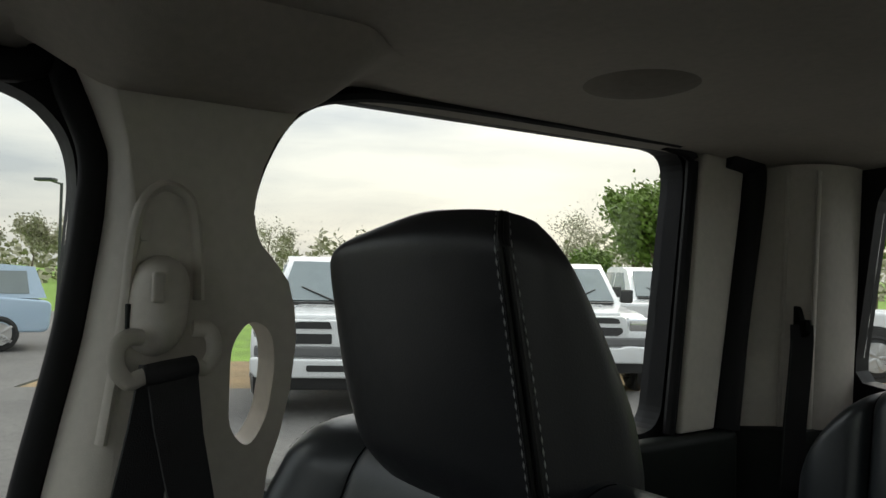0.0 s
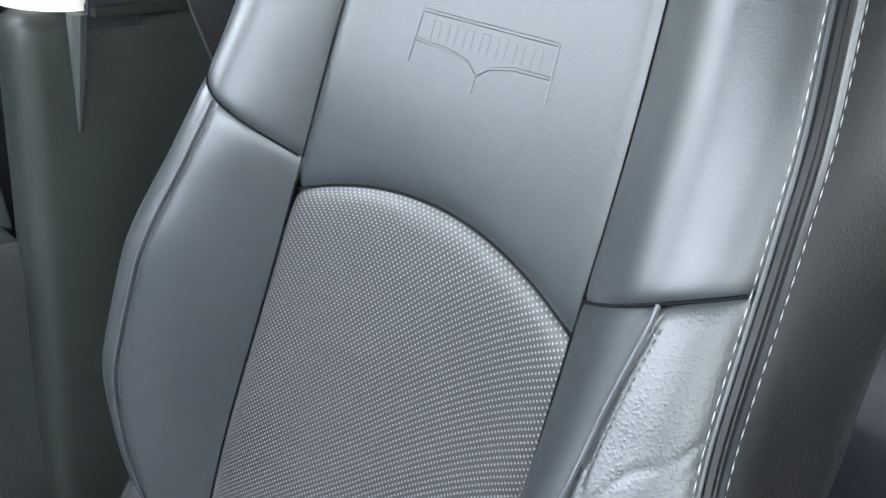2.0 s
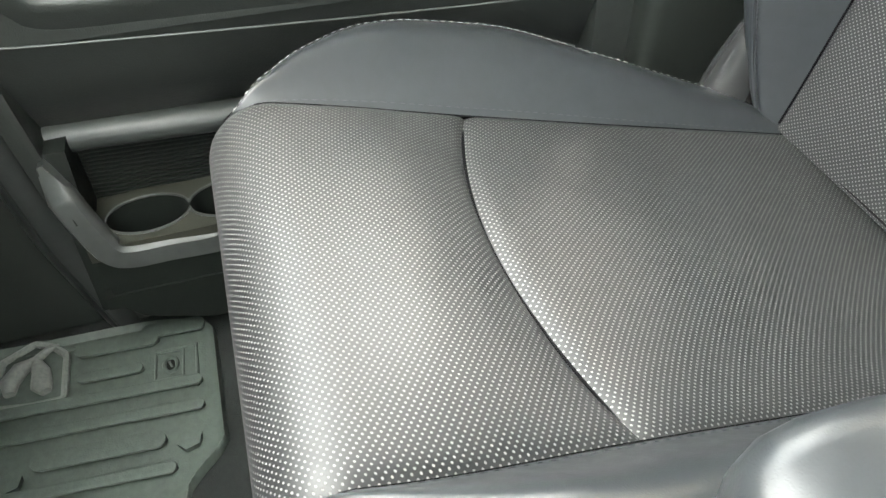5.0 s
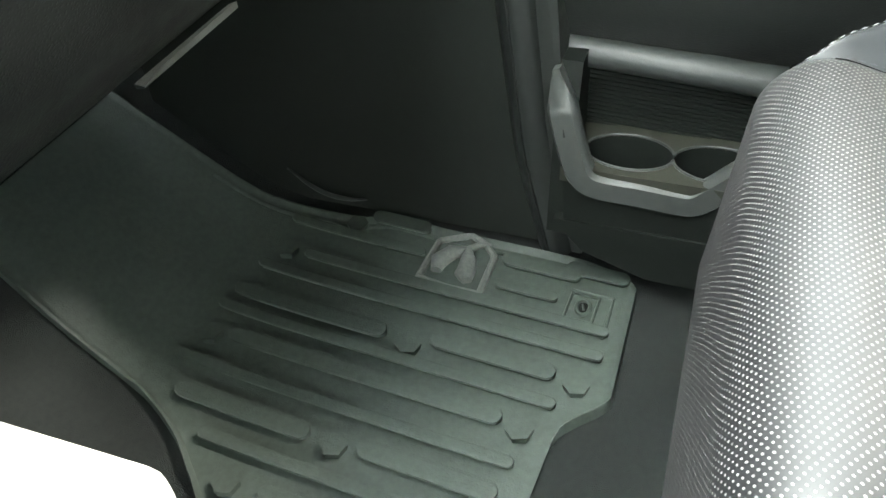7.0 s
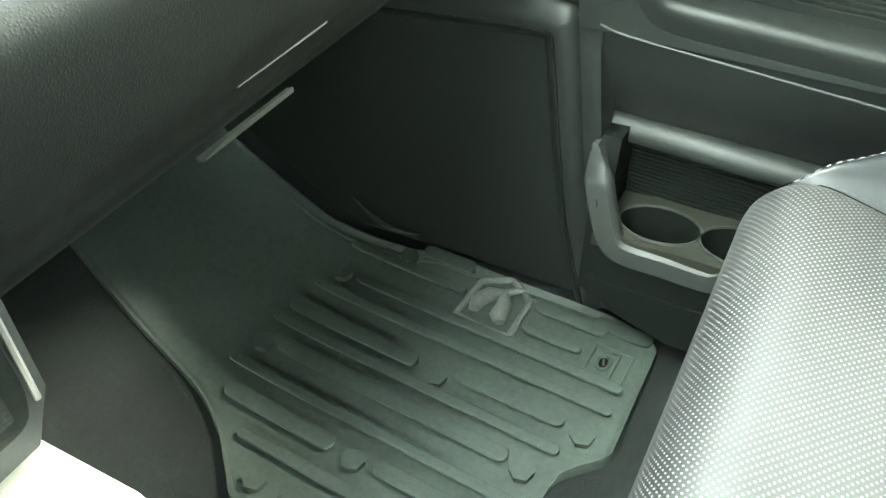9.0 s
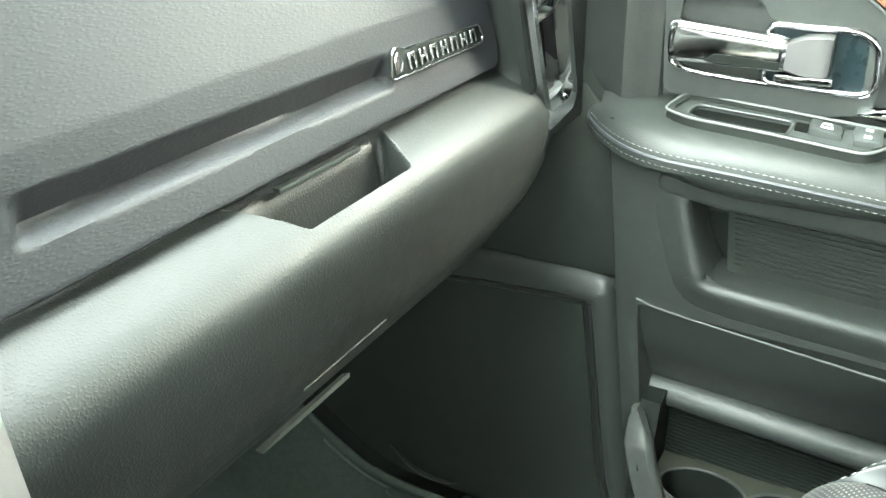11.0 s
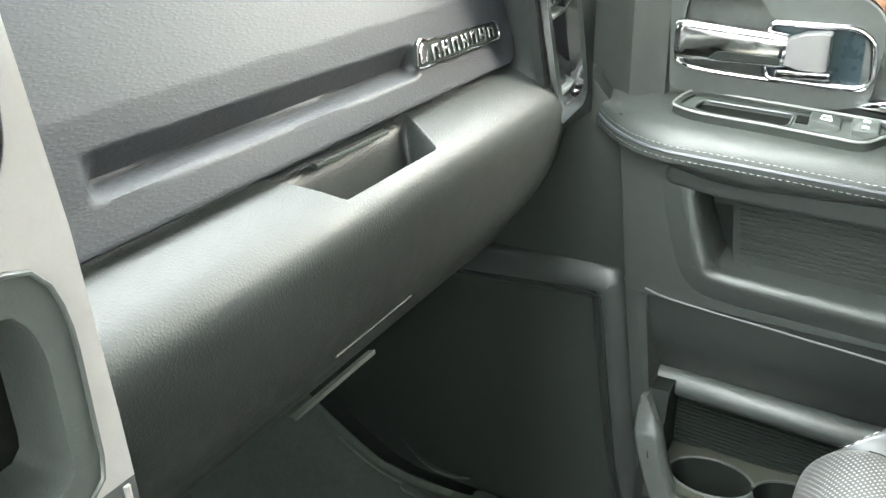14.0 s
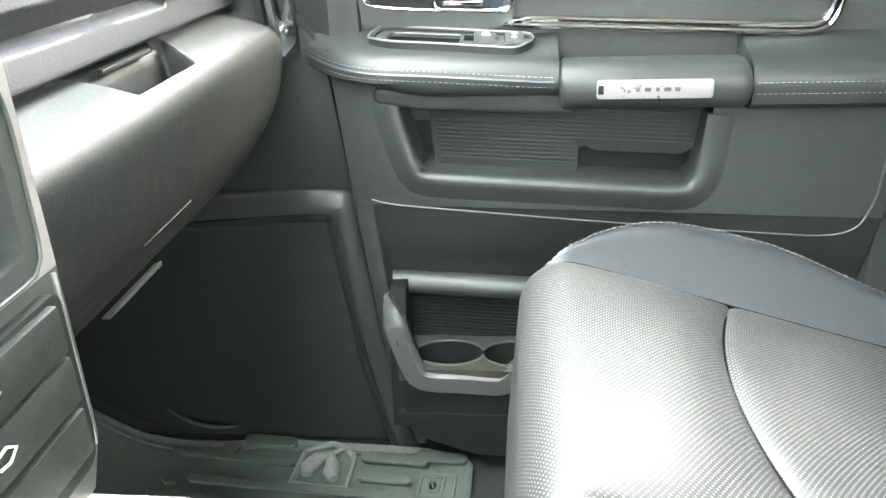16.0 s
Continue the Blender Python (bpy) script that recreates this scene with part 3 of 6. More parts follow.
belt = thing("seat_belt", (0.82, -0.36, 1.38), "black woven seat belt hanging from the pillar guide", "seat belt")
part("webbing_fold", tube(spline([(0.815, -0.337, 1.570), (0.815, -0.360, 1.574), (0.818, -0.386, 1.577)], 5), 0.0112, 12), BELT, belt)
part("retractor_strand", ribbon([((0.822, -0.360, 1.578), (0, 1, 0.10)), ((0.826, -0.352, 1.52), (0, 1, 0.05)), ((0.845, -0.343, 1.45), (0, 1, 0)), ((0.854, -0.338, 1.378), (0, 1, 0)), ((0.875, -0.338, 1.33), (0, 1, 0))], 0.050), BELT, belt)
part("shoulder_strand", ribbon([((0.812, -0.362, 1.578), (0, 1, 0.15)), ((0.806, -0.368, 1.52), (-0.1, 1, 0.2)), ((0.800, -0.381, 1.45), (-0.2, 1, 0.22)), ((0.795, -0.402, 1.37), (-0.2, 1, 0.22)), ((0.79, -0.435, 1.27), (-0.2, 1, 0.22)), ((0.79, -0.46, 1.10), (-0.2, 1, 0.2)), ((0.80, -0.48, 0.85), (-0.2, 1, 0.2))], 0.050), BELT, belt)

# ---- rear door, C pillar, rear belt ----
rdoor = thing("rear_door", (0.93, -0.95, 0.65), "closed rear door with beige pillar strip and black lining", "door")
part("lining", slab([(-1.42, 0.62), (-0.49, 0.62), (-0.49, 1.40), (-1.42, 1.40)], "x", 0.905, 0.953, 0.015, seg=3), PLASTIC_DARK, rdoor)
part("pillar_strip", slab([(-1.278, 1.402), (-1.375, 1.402), (-1.447, 1.80), (-1.460, 1.895), (-1.340, 1.898), (-1.326, 1.86)], "x", 0.925, 0.953, 0.008, seg=3), TRIM, rdoor)
part("window_seal", tube(spline([(0.94, a - 0.022, b) for a, b in ((-1.243, 1.402), (-1.268, 1.60), (-1.296, 1.85), (-1.288, 1.892), (-1.22, 1.903))], 6), 0.011, 8), RUBBERSEAL, rdoor, "black rubber window seal")
part("door_seal", tube(spline([(0.925, a - 0.022, b) for a, b in ((-1.385, 1.40), (-1.415, 1.60), (-1.462, 1.84), (-1.450, 1.892), (-1.38, 1.905))], 6), 0.030, 10, flat=0.7, up=(1, 0, 0)), RUBBERSEAL, rdoor, "black rubber door seal")
cp = thing("rear_pillar_trim", (0.87, -1.53, 1.40), "beige plastic rear pillar trim with a belt slot", "pillar trim")
CPL = [(0.95, -1.475), (0.925, -1.49), (0.885, -1.505), (0.845, -1.525), (0.825, -1.555), (0.812, YB + 0.005)]
part("panel", loft([[(x - 0.035 * (z - 1.40), y + (0.045 - 0.15 * (z - 1.40)) * (1 if x > 0.90 else 0), z) for x, y in CPL] + [(x + 0.03, y - 0.03, z) for x, y in CPL[::-1]] for z in (1.40, 1.55, 1.70, 1.885)]), TRIM, cp)
part("lower_cover", slab([(0.82, -1.64), (0.95, -1.64), (0.95, -1.42), (0.89, -1.455), (0.83, -1.49)], "z", 0.62, 1.402, 0.01), PLASTIC_DARK, cp, "black plastic lower cover")
slot = part("belt_slot", slab(rounded([(-0.016, 1.570), (0.016, 1.570), (0.029, 1.580), (0.027, 1.603), (0.008, 1.600), (-0.004, 1.622), (-0.016, 1.626), (-0.028, 1.606)], 0.004), "y", -0.004, 0.006, 0.0015), RECESS_SHADE, cp, "flared belt slot, its shade put in as black")
slot.data.transform(pose(0.843, -1.509, 0.0, 0, 0, 148))
for k, x in enumerate((0.882, 0.838)):
    part("pillar_ridge", tube([(x - 0.035 * (z - 1.40), -1.507 - 0.026 * k, z) for z in (1.402, 1.55, 1.70, 1.872)], 0.006, 8, flat=0.6), TRIM, cp)
rb = thing("rear_seat_belt", (0.84, -1.47, 1.41), "black woven rear seat belt hanging from its slot", "seat belt")
part("webbing", ribbon([((0.838, -1.506, 1.592), (0.8, 0.5, 0)), ((0.832, -1.497, 1.56), (0.8, 0.5, 0)), ((0.830, -1.486, 1.50), (0.8, 0.5, 0)), ((0.832, -1.476, 1.42), (0.8, 0.5, 0)), ((0.834, -1.468, 1.30), (0.8, 0.5, 0))], 0.036), BELT, rb)
part("webbing_edge", tube([(0.8455, -1.488, 1.565), (0.8435, -1.477, 1.50), (0.8455, -1.4675, 1.42), (0.8475, -1.459, 1.30)], 0.0009, 6), PLASTIC_GREY, rb, "stitched selvage of the webbing")

# ---- rear bench ----
rear = thing("rear_bench_seat", (0.2, -1.35, 0.62), "black leather rear bench seat with stitched panels", "seat")


def rback(x0, x1, z0, z1, yf, bulge):
    def f(s, t):
        x = x0 + (x1 - x0) * s
        th = -0.6 + t * (math.pi * 0.5 + 0.6 + 0.5)
        e = 1 - (2 * s - 1) ** 10
        z = z0 + (z1 - z0) * min(1, t / 0.8)
        y = yf - 0.13 * (z - z0) + bulge * e * math.sin(math.pi * min(1, t / 0.9)) ** 0.5
        if t > 0.8:
            q = (t - 0.8) / 0.2
            z = z1 + 0.03 * math.sin(q * math.pi / 2) * (0.4 + 0.6 * e)
            y -= 0.11 * (1 - math.cos(q * math.pi / 2))
        return (x, y - 0.02 * (1 - e), z)

    return sheet(f, 30, 40)


def arched(x0, x1, z0, zt, yf, bulge, flip=1.0):
    """A back panel whose top falls away in an arch towards the door."""
    def f(s, t):
        x = x0 + (x1 - x0) * s
        top = zt - 0.20 * max(0.0, (x - 0.60) / 0.195) ** 2.4
        e = 1 - abs(2 * s - 1) ** 8
        q = min(1.0, t / 0.75)
        z = z0 + (top - 0.03 - z0) * q
        y = yf - 0.13 * (z - z0) + bulge * e
        if t > 0.75:
            a = (t - 0.75) / 0.25 * math.pi * 0.6
            z += 0.03 * math.sin(a)
            y -= 0.05 * (1 - math.cos(a)) + 0.04 * (t - 0.75)
        return (x, y - 0.012 * (1 - e) - 0.10 * max(0.0, (x - 0.70) / 0.095) ** 3, z)

    return sheet(f, 40, 50)


part("outer_bolster", arched(0.656, 0.795, 0.95, 1.512, -1.312, 0.018), LEATHER, rear)
part("outer_panel", arched(0.38, 0.654, 1.290, 1.512, -1.358, 0.016), LEATHER, rear)
part("lower_panel", rback(0.38, 0.653, 0.95, 1.286, -1.318, 0.02), LEATHER, rear)
part("centre_panel", arched(-0.25, 0.378, 0.95, 1.512, -1.315, 0.02), LEATHER, rear)
part("cushion", box((0.10, -1.10, 0.93), (1.45, 0.5, 0.16), 0.05, seg=4), LEATHER_BLACK, rear)
part("base", box((0.10, -1.15, 0.73), (1.40, 0.4, 0.26), 0.02), PLASTIC_DARK, rear)


def pad(cx, y0, y1, z0, z1, hw, bm=None, p=3.2, bot=0.9):
    rings = []
    for k in range(15):
        q = k / 14
        e = (1 - abs(2 * q - 1) ** p) ** (1 / p)
        e = max(e, 0.25)
        w = hw * e * (bot + (1 - bot) * q)
        cy, d = (y0 + y1) / 2, (y1 - y0) / 2 * max(e, 0.35)
        rings.append([(cx + w * abs(math.cos(a)) ** 0.6 * (1 if math.cos(a) > 0 else -1), cy + d * abs(math.sin(a)) ** 0.7 * (1 if math.sin(a) > 0 else -1), z0 + (z1 - z0) * q) for a in np.linspace(0, 2 * math.pi, 36, endpoint=False)])
    return loft(rings, bm=bm)


part("headrest", pad(0.50, -1.48, -1.355, 1.53, 1.765, 0.13), LEATHER_BLACK, rear)

# ---- passenger seat ----
SX, SY, SZ = 0.508, -0.279, 0.880
TA = radians(15.3)
seat = thing("passenger_seat", (SX, 0.0, 0.60), "charcoal leather bucket seat with perforated inserts and pale stitching", "car seat")


def SB(u, v, w):
    """Backrest coordinates: across, up along the back, out of it."""
    u += 0.009 - 0.040 * min(v, 0.65)
    R, v1 = 0.05, 0.650
    if v > v1:
        th = (v - v1) / R
        w = w * max(0.0, 1 - (v - v1) / 0.12) - R * (1 - math.cos(min(th, 2.6)))
        v = v1 + R * math.sin(min(th, 2.6))
    return (SX + u, SY - v * math.sin(TA) + w * math.cos(TA), SZ + v * math.cos(TA) + w * math.sin(TA))


INS = [(0.0, 0.162), (0.1, 0.156), (0.2, 0.150), (0.3, 0.146), (0.42, 0.140), (0.5, 0.136), (0.6, 0.127), (0.66, 0.118), (0.80, 0.108)]
OUT = [(0.0, 0.192), (0.05, 0.222), (0.12, 0.249), (0.2, 0.270), (0.3, 0.268), (0.36, 0.260), (0.4, 0.251), (0.46, 0.241), (0.5, 0.235), (0.54, 0.229), (0.6, 0.216), (0.65, 0.203), (0.69, 0.188), (0.73, 0.168), (0.76, 0.150), (0.80, 0.125)]
BULGE = [(0.0, 0.016), (0.3, 0.017), (0.4, 0.022), (0.5, 0.028), (0.6, 0.034), (0.7, 0.036), (0.8, 0.024)]
CREST = [(0.0, 0.022), (0.06, 0.05), (0.14, 0.080), (0.22, 0.095), (0.30, 0.094), (0.40, 0.074), (0.48, 0.056), (0.56, 0.044), (0.66, 0.032), (0.8, 0.02)]
# at the inboard shoulder the outer seam swings out over the top
OUT_IN = [p for p in OUT if p[0] <= 0.6] + [(0.64, 0.208), (0.67, 0.204), (0.70, 0.204), (0.73, 0.209), (0.76, 0.212), (0.80, 0.205)]
BULGE_IN = [(0.0, 0.016), (0.3, 0.022), (0.4, 0.032), (0.5, 0.042), (0.6, 0.047)] + [(0.66, 0.043), (0.70, 0.036), (0.73, 0.027), (0.76, 0.016), (0.80, 0.0)]
PIPE = 0.68


def seam_v(s):
    return 0.424 + 0.050 * s


def arch_v(u, v=0.41):
    return 0.398 + 0.034 * (1 - (u / 0.141) ** 2)


def ins(v, outboard=True):
    """Half-width of the centre panel; its outboard seam bows out a little."""
    return lerp_table(INS, v) + (0.008 * math.exp(-((v - 0.17) / 0.11) ** 2) if outboard else 0.0)


def pipe(v, outer=None):
    """Where the piping runs across the bolster; inboard it leans to the insert."""
    if outer is OUT:
        return 0.57
    return lerp_table([(0.0, 0.42), (0.15, 0.43), (0.30, 0.51), (0.40, 0.61), (0.45, 0.68)], v)


def insert_w(u, v):
    i = ins(v, u > 0)
    return 0.010 * (abs(u) / i) ** 2 + 0.012 * math.exp(-((v - 0.10) / 0.14) ** 2) * (1 - (u / i) ** 2)


def bolster(s, v, outer=OUT):
    """u, w of the bolster between the insert's edge (0) and the outer seam (1)."""
    i, o, b = ins(v, outer is OUT), lerp_table(outer, v), lerp_table(CREST, v)
    c = PIPE if outer is OUT else pipe(v, outer)
    if s < c:
        w = 0.010 + (b - 0.010) * math.sin(s / c * math.pi / 2) ** 1.15
    else:
        q = (s - c) / (1 - c)
        w = b - 0.30 * b * q * q
    return i + (o - i) * s, w


def sink(*d):
    """Drop of an upholstery panel towards its seams, d: distances to them."""
    return -sum(0.0034 * math.exp(-max(0.0, x) / 0.0042) for x in d)


def ease(t):
    """Closer steps towards both ends, where the seams are."""
    return 0.25 * t + 0.75 * (0.5 - 0.5 * math.cos(math.pi * t))


# centre panels
def low_panel(s, t):
    v0, u01 = 0.0, 2 * s - 1
    t = ease(t)
    v = t * arch_v(u01 * 0.141)
    ui = ins(v, u01 > 0)
    u = u01 * ui
    return SB(u, v, insert_w(u, v) + sink(ui - abs(u), arch_v(u) - v) - 0.004 * math.exp(-max(0.0, arch_v(u) - v) / 0.014))


part("perforated_back_panel", sheet(low_panel, 60, 80, uv=lambda s, t: ((2 * s - 1) * 0.15, ease(t) * 0.42)), PERF, seat, "perforated grey leather lower back panel")


def top_panel(s, t):
    u01 = 2 * s - 1
    v0 = arch_v(u01 * 0.141)
    v = v0 + (0.79 - v0) * t ** 1.6
    ui = ins(v, u01 > 0)
    u = u01 * ui
    return SB(u, v, insert_w(u, v) + sink(ui - abs(u), v - v0) - 0.004 * math.exp(-max(0.0, v - v0) / 0.012))


part("upper_back_panel", sheet(top_panel, 50, 70), LEATHER, seat, "smooth charcoal leather upper back panel")
# pressed emblem: a shallow winged plate of raised bars
em = bmesh.new()


def SBs(u, v):
    return SB(u, v, insert_w(u, v) - 0.0003)


def raised(pts, bm, r=0.0022):
    return tube([SBs(u, v) for u, v in pts], r, 6, bm=bm, flat=0.6, up=(0, 1, 0.3))


EU, EV = -0.006, 0.545
for pts in ([(-0.060, 0.012), (-0.02, 0.012), (0.02, 0.012), (0.060, 0.012)], [(-0.060, 0.012), (-0.063, -0.024)], [(0.060, 0.012), (0.063, -0.024)], [(-0.060, -0.008), (-0.03, -0.009), (-0.010, -0.013), (0.0, -0.020), (0.010, -0.013), (0.03, -0.009), (0.060, -0.008)], [(0.0, -0.022), (0.0, -0.032)]):
    raised([(EU - a, EV + b) for a, b in pts], em, 0.0014)
for k in range(7):
    a = -0.045 + 0.015 * k
    raised([(EU + a - 0.004, EV - 0.006), (EU + a - 0.004, EV + 0.007), (EU + a + 0.003, EV + 0.007), (EU + a + 0.003, EV - 0.006)], em, 0.0010)
part("pressed_emblem", em, LEATHER, seat, "pressed-in emblem of plain bars")

# bolster panels, both sides
for sg, outer, bulge in ((1, OUT, BULGE), (-1, OUT_IN, BULGE_IN)):
    def bol(lower, sa, sb, s, t):
        """A bolster panel below or above the cross seam, between two places across."""
        s, t = ease(s), ease(t)
        near = 0.45 * t if lower else 0.45
        a = pipe(near, outer) if sa else 0.0
        b = pipe(near, outer) if sb < 1 else 1.0
        q = a + (b - a) * s
        v0, v1 = (0.0, seam_v(q)) if lower else (seam_v(q), 0.79)
        v = v0 + (v1 - v0) * t
        u, w = bolster(q, v, outer)
        i, o = ins(v, sg > 0), lerp_table(outer, v)
        d = sink((q - a) * (o - i) * 1.1, (b - q) * (o - i) * 1.1, 1 if lower else v - v0, v1 - v if lower else 1)
        cr = 0.0
        if sg < 0 and lower and sa:
            # worn creases running slantwise across the panel
            for vc, k, w0, dp in ((0.10, 0.22, 0.0016, 0.7), (0.165, 0.30, 0.0013, 0.5), (0.215, 0.20, 0.0018, 0.9), (0.262, 0.34, 0.0014, 0.6), (0.300, 0.26, 0.0017, 0.8), (0.345, 0.16, 0.0015, 0.7), (0.385, -0.34, 0.0020, 1.1), (0.405, -0.62, 0.0018, 1.0)):
                e = (v - vc - k * (q - a) - 0.005 * math.sin(q * 19 + vc * 90)) / (w0 * 1.9)
                cr -= 0.0008 * dp * math.exp(-e * e) * max(0.0, math.sin(math.pi * (q - a) / (1 - a))) ** 0.5
        return SB(sg * u, v, w + d + cr)

    part("upper_bolster", sheet(lambda s, t: bol(False, 0, 1, s, t), 44, 80), LEATHER, seat)
    part("inner_bolster", sheet(lambda s, t: bol(True, 0, 0.5, s, t), 36, 90), LEATHER if sg > 0 else LEATHER_FLAT, seat)
    part("outer_bolster", sheet(lambda s, t: bol(True, 0.5, 1, s, t), 34, 220 if sg < 0 else 60), LEATHER_WORN if sg < 0 else LEATHER, seat)

    def onb(q, v, lift=0.0):
        u, w = bolster(q, v, outer)
        return SB(sg * u, v, w + lift)

    part("piping", tube([onb(pipe(v, outer), v, 0.0004) for v in np.linspace(0.01, seam_v(pipe(0.45, outer)), 51)], 0.0012, 6), PIPING, seat)
    dark = bmesh.new()
    stitches([onb(pipe(v, outer) - 0.045 * sg, v, 0.0002) for v in np.linspace(0.02, 0.45, 61)], bm=dark, r=0.0007, length=0.004)
    part("dark_stitching", dark, THREAD_DARK, seat)
    part("insert_seam", tube([onb(0.0, v, -0.0022) for v in np.linspace(0.005, 0.72, 90)], [0.0011 if v < 0.40 else 0.0006 for v in np.linspace(0.005, 0.72, 90)], 6), SEAM, seat, "sunken dark seam")
    part("cross_seam", tube([onb(q, seam_v(q), -0.0020) for q in np.linspace(0.02, 0.98, 24)], 0.0010, 6), SEAM, seat)
    part("pale_stitching", stitches([onb(1.0, 0.06 + (0.66 if sg > 0 else 0.71) * k / 80, 0.0014) for k in range(81)]), THREAD, seat, "pale grey stitching")

    def flank(s, t):
        """Side of the backrest, from the outer seam to the back shell."""
        v = 0.0 + 0.785 * t
        u, w = bolster(1.0, v, outer)
        q = s
        wb = -0.115
        uu = u + lerp_table(bulge, v) * math.sin(min(1, q * 1.6) * math.pi / 2) - 0.030 * max(0, q - 0.5)
        e = sm(q * 1.5)
        fall = 0.054 * e * sm((v - 0.58) / 0.13) if sg < 0 else 0.0
        return Vector(SB(sg * uu, v, w + (wb - w) * q + (sink(abs(q - 0.085) * 0.15) if q < 0.5 else 0) + sink(q * 0.15))) - Vector((0, 0, fall))

    part("seam_band", sheet(lambda s, t: flank(0.085 * s, t), 8, 80), LEATHER, seat, "narrow leather band between two seams")
    part("side_panel", sheet(lambda s, t: flank(0.085 + 0.915 * s, t), 20, 60), LEATHER_SIDE, seat, "leather side panel with shade put into its dark colour")
    if sg < 0:
        for q in (0.036, 0.052):
            part("double_welt", tube([Vector(flank(q, (0.05 + 0.72 * k / 80) / 0.785)) + Vector((sg * 0.0004, 0.0012, 0)) for k in range(81)], 0.0028, 6), LEATHER_SIDE, seat, "rolled dark leather welt")
    seam2 = []
    for k in range(81):
        a = Vector(flank(0.085, (0.06 + (0.66 if sg > 0 else 0.71) * k / 80) / 0.785))
        seam2.append(a + Vector((sg * 0.0012, 0.0008, 0.0)))
    part("pale_stitching", stitches(seam2), THREAD, seat, "pale grey stitching")
# arch and bolster seam threads
part("arch_seam", tube([SB(u, arch_v(u), insert_w(u, 0.41) - 0.0072) for u in np.linspace(-0.139, 0.141, 50)], 0.0016, 6), SEAM, seat)
ar = bmesh.new()
stitches([SB(u, arch_v(u) + 0.004, insert_w(u, 0.41) - 0.0048) for u in np.linspace(-0.135, 0.135, 50)], bm=ar, r=0.0005)
part("arch_stitching", ar, THREAD_DARK, seat)
part("back_shell", loft([[SB(u, v, w) for u, w in ((-0.2 * k, -0.10), (0.2 * k, -0.10), (0.2 * k, -0.135), (-0.2 * k, -0.135))] for v, k in ((0.0, 1.1), (0.1, 1.2), (0.4, 1.22), (0.62, 1.12))]), PLASTIC_DARK, seat)
tag = thing("seat_side_tag", (0.74, -0.39, 1.43), "small grey woven tag with white marks at the seat seam", "tag")
part("cloth", box((0.739, -0.385, 1.428), (0.020, 0.0016, 0.028), 0.0006, rot=(6, -14, 62)), PLASTIC_GREY, tag)
bm = bmesh.new()
for k in range(4):
    box((0.7378, -0.3843, 1.436 - 0.0050 * k), (0.010, 0.0008, 0.0022), 0, rot=(6, -14, 62), bm=bm)
part("marks", bm, PALE, tag)

# headrest
HV0, HW0, HV1, HW1 = 0.660, 0.015, 0.8435, 0.1015


def HR(u, q, d):
    """Headrest coordinates: across, 0 to 1 upwards, depth behind its front."""
    v, w = HV0 + (HV1 - HV0) * q, HW0 + (HW1 - HW0) * q - d
    return (SX + u, SY - v * math.sin(TA) + w * math.cos(TA), SZ + v * math.cos(TA) + w * math.sin(TA))


HDEP = [(0.0, 0.112), (0.06, 0.128), (0.15, 0.142), (0.28, 0.147), (0.45, 0.143), (0.6, 0.130), (0.75, 0.112), (0.87, 0.093), (0.95, 0.078), (1.0, 0.064)]


def head_half(q):
    return (0.119 - 0.006 * q) * (1 - 0.10 * max(0.0, (0.14 - q) / 0.14) ** 2 - 0.13 * max(0.0, (q - 0.84) / 0.16) ** 2.4)


def crown(a, q):
    """The top falls away towards the door side."""
    return 0.019 * sm((min(a, 1.3) + 0.9) / 2.2) * max(0.0, (q - 0.5) / 0.5) ** 2


def head_pt(a, q):
    """a: turn round the headrest, -1 to 1 across the front, beyond that the side and the back."""
    hw, back = head_half(q), lerp_table(HDEP, q)
    if a > 0:
        hw *= 1.12 - 0.31 * max(0.0, (0.55 - q) / 0.55) ** 2 - 0.24 * max(0.0, (q - 0.66) / 0.34) ** 3
    d0 = 0.016 * (max(0.0, 0.14 - q) / 0.14) ** 2 + 0.019 * (max(0.0, q - 0.84) / 0.16) ** 2
    # the corner towards the door is well rounded, the seamed one crisp
    soft = 0.024 if a > 0 else 0.0
    if abs(a) <= 1:
        return Vector(HR(a * hw, q, d0 + 0.010 * abs(a) ** 3 - 0.005 * (1 - a * a) + soft * max(0.0, (a - 0.55) / 0.45) ** 2)) - Vector((0, 0, crown(a, q)))
    b = min(1.0, abs(a) - 1)
    sg = 1 if a > 0 else -1
    u = hw * (1 - 0.30 * (max(0, b - 0.6) / 0.4) ** 2) + (0.006 if a < 0 else 0.012) * math.sin(min(1, b * 2.5) * math.pi / 2)
    return Vector(HR(sg * u, q, d0 + 0.010 + soft + (back - d0 - 0.010 - soft) * b)) - Vector((0, 0, crown(a, q)))


def q_of(t):
    return 0.5 - 0.5 * math.cos(t * math.pi)


front = sheet(lambda s, t: Vector(head_pt(2 * s - 1, q_of(t))) + Vector((0, sink((1 - abs(2 * s - 1)) * 0.12), 0)), 30, 36)
head = part("headrest", front, LEATHER_BLACK, seat, "black leather headrest with double stitched seams")
for sg in (1, -1):
    part("headrest_side", sheet(lambda s, t: Vector(head_pt(sg * (1 + s * 0.999), q_of(t))) + Vector((-sg * sink(s * 0.13) * -1, 0, 0)), 22, 36), LEATHER_BLACK, head)
part("headrest_back", loft([[Vector(head_pt(a, q_of(t))) for a in (-1.99, -1.9, 1.9, 1.99)] for t in (0.02, 0.3, 0.7, 0.98)], closed=False, caps=False), LEATHER_BLACK, head)
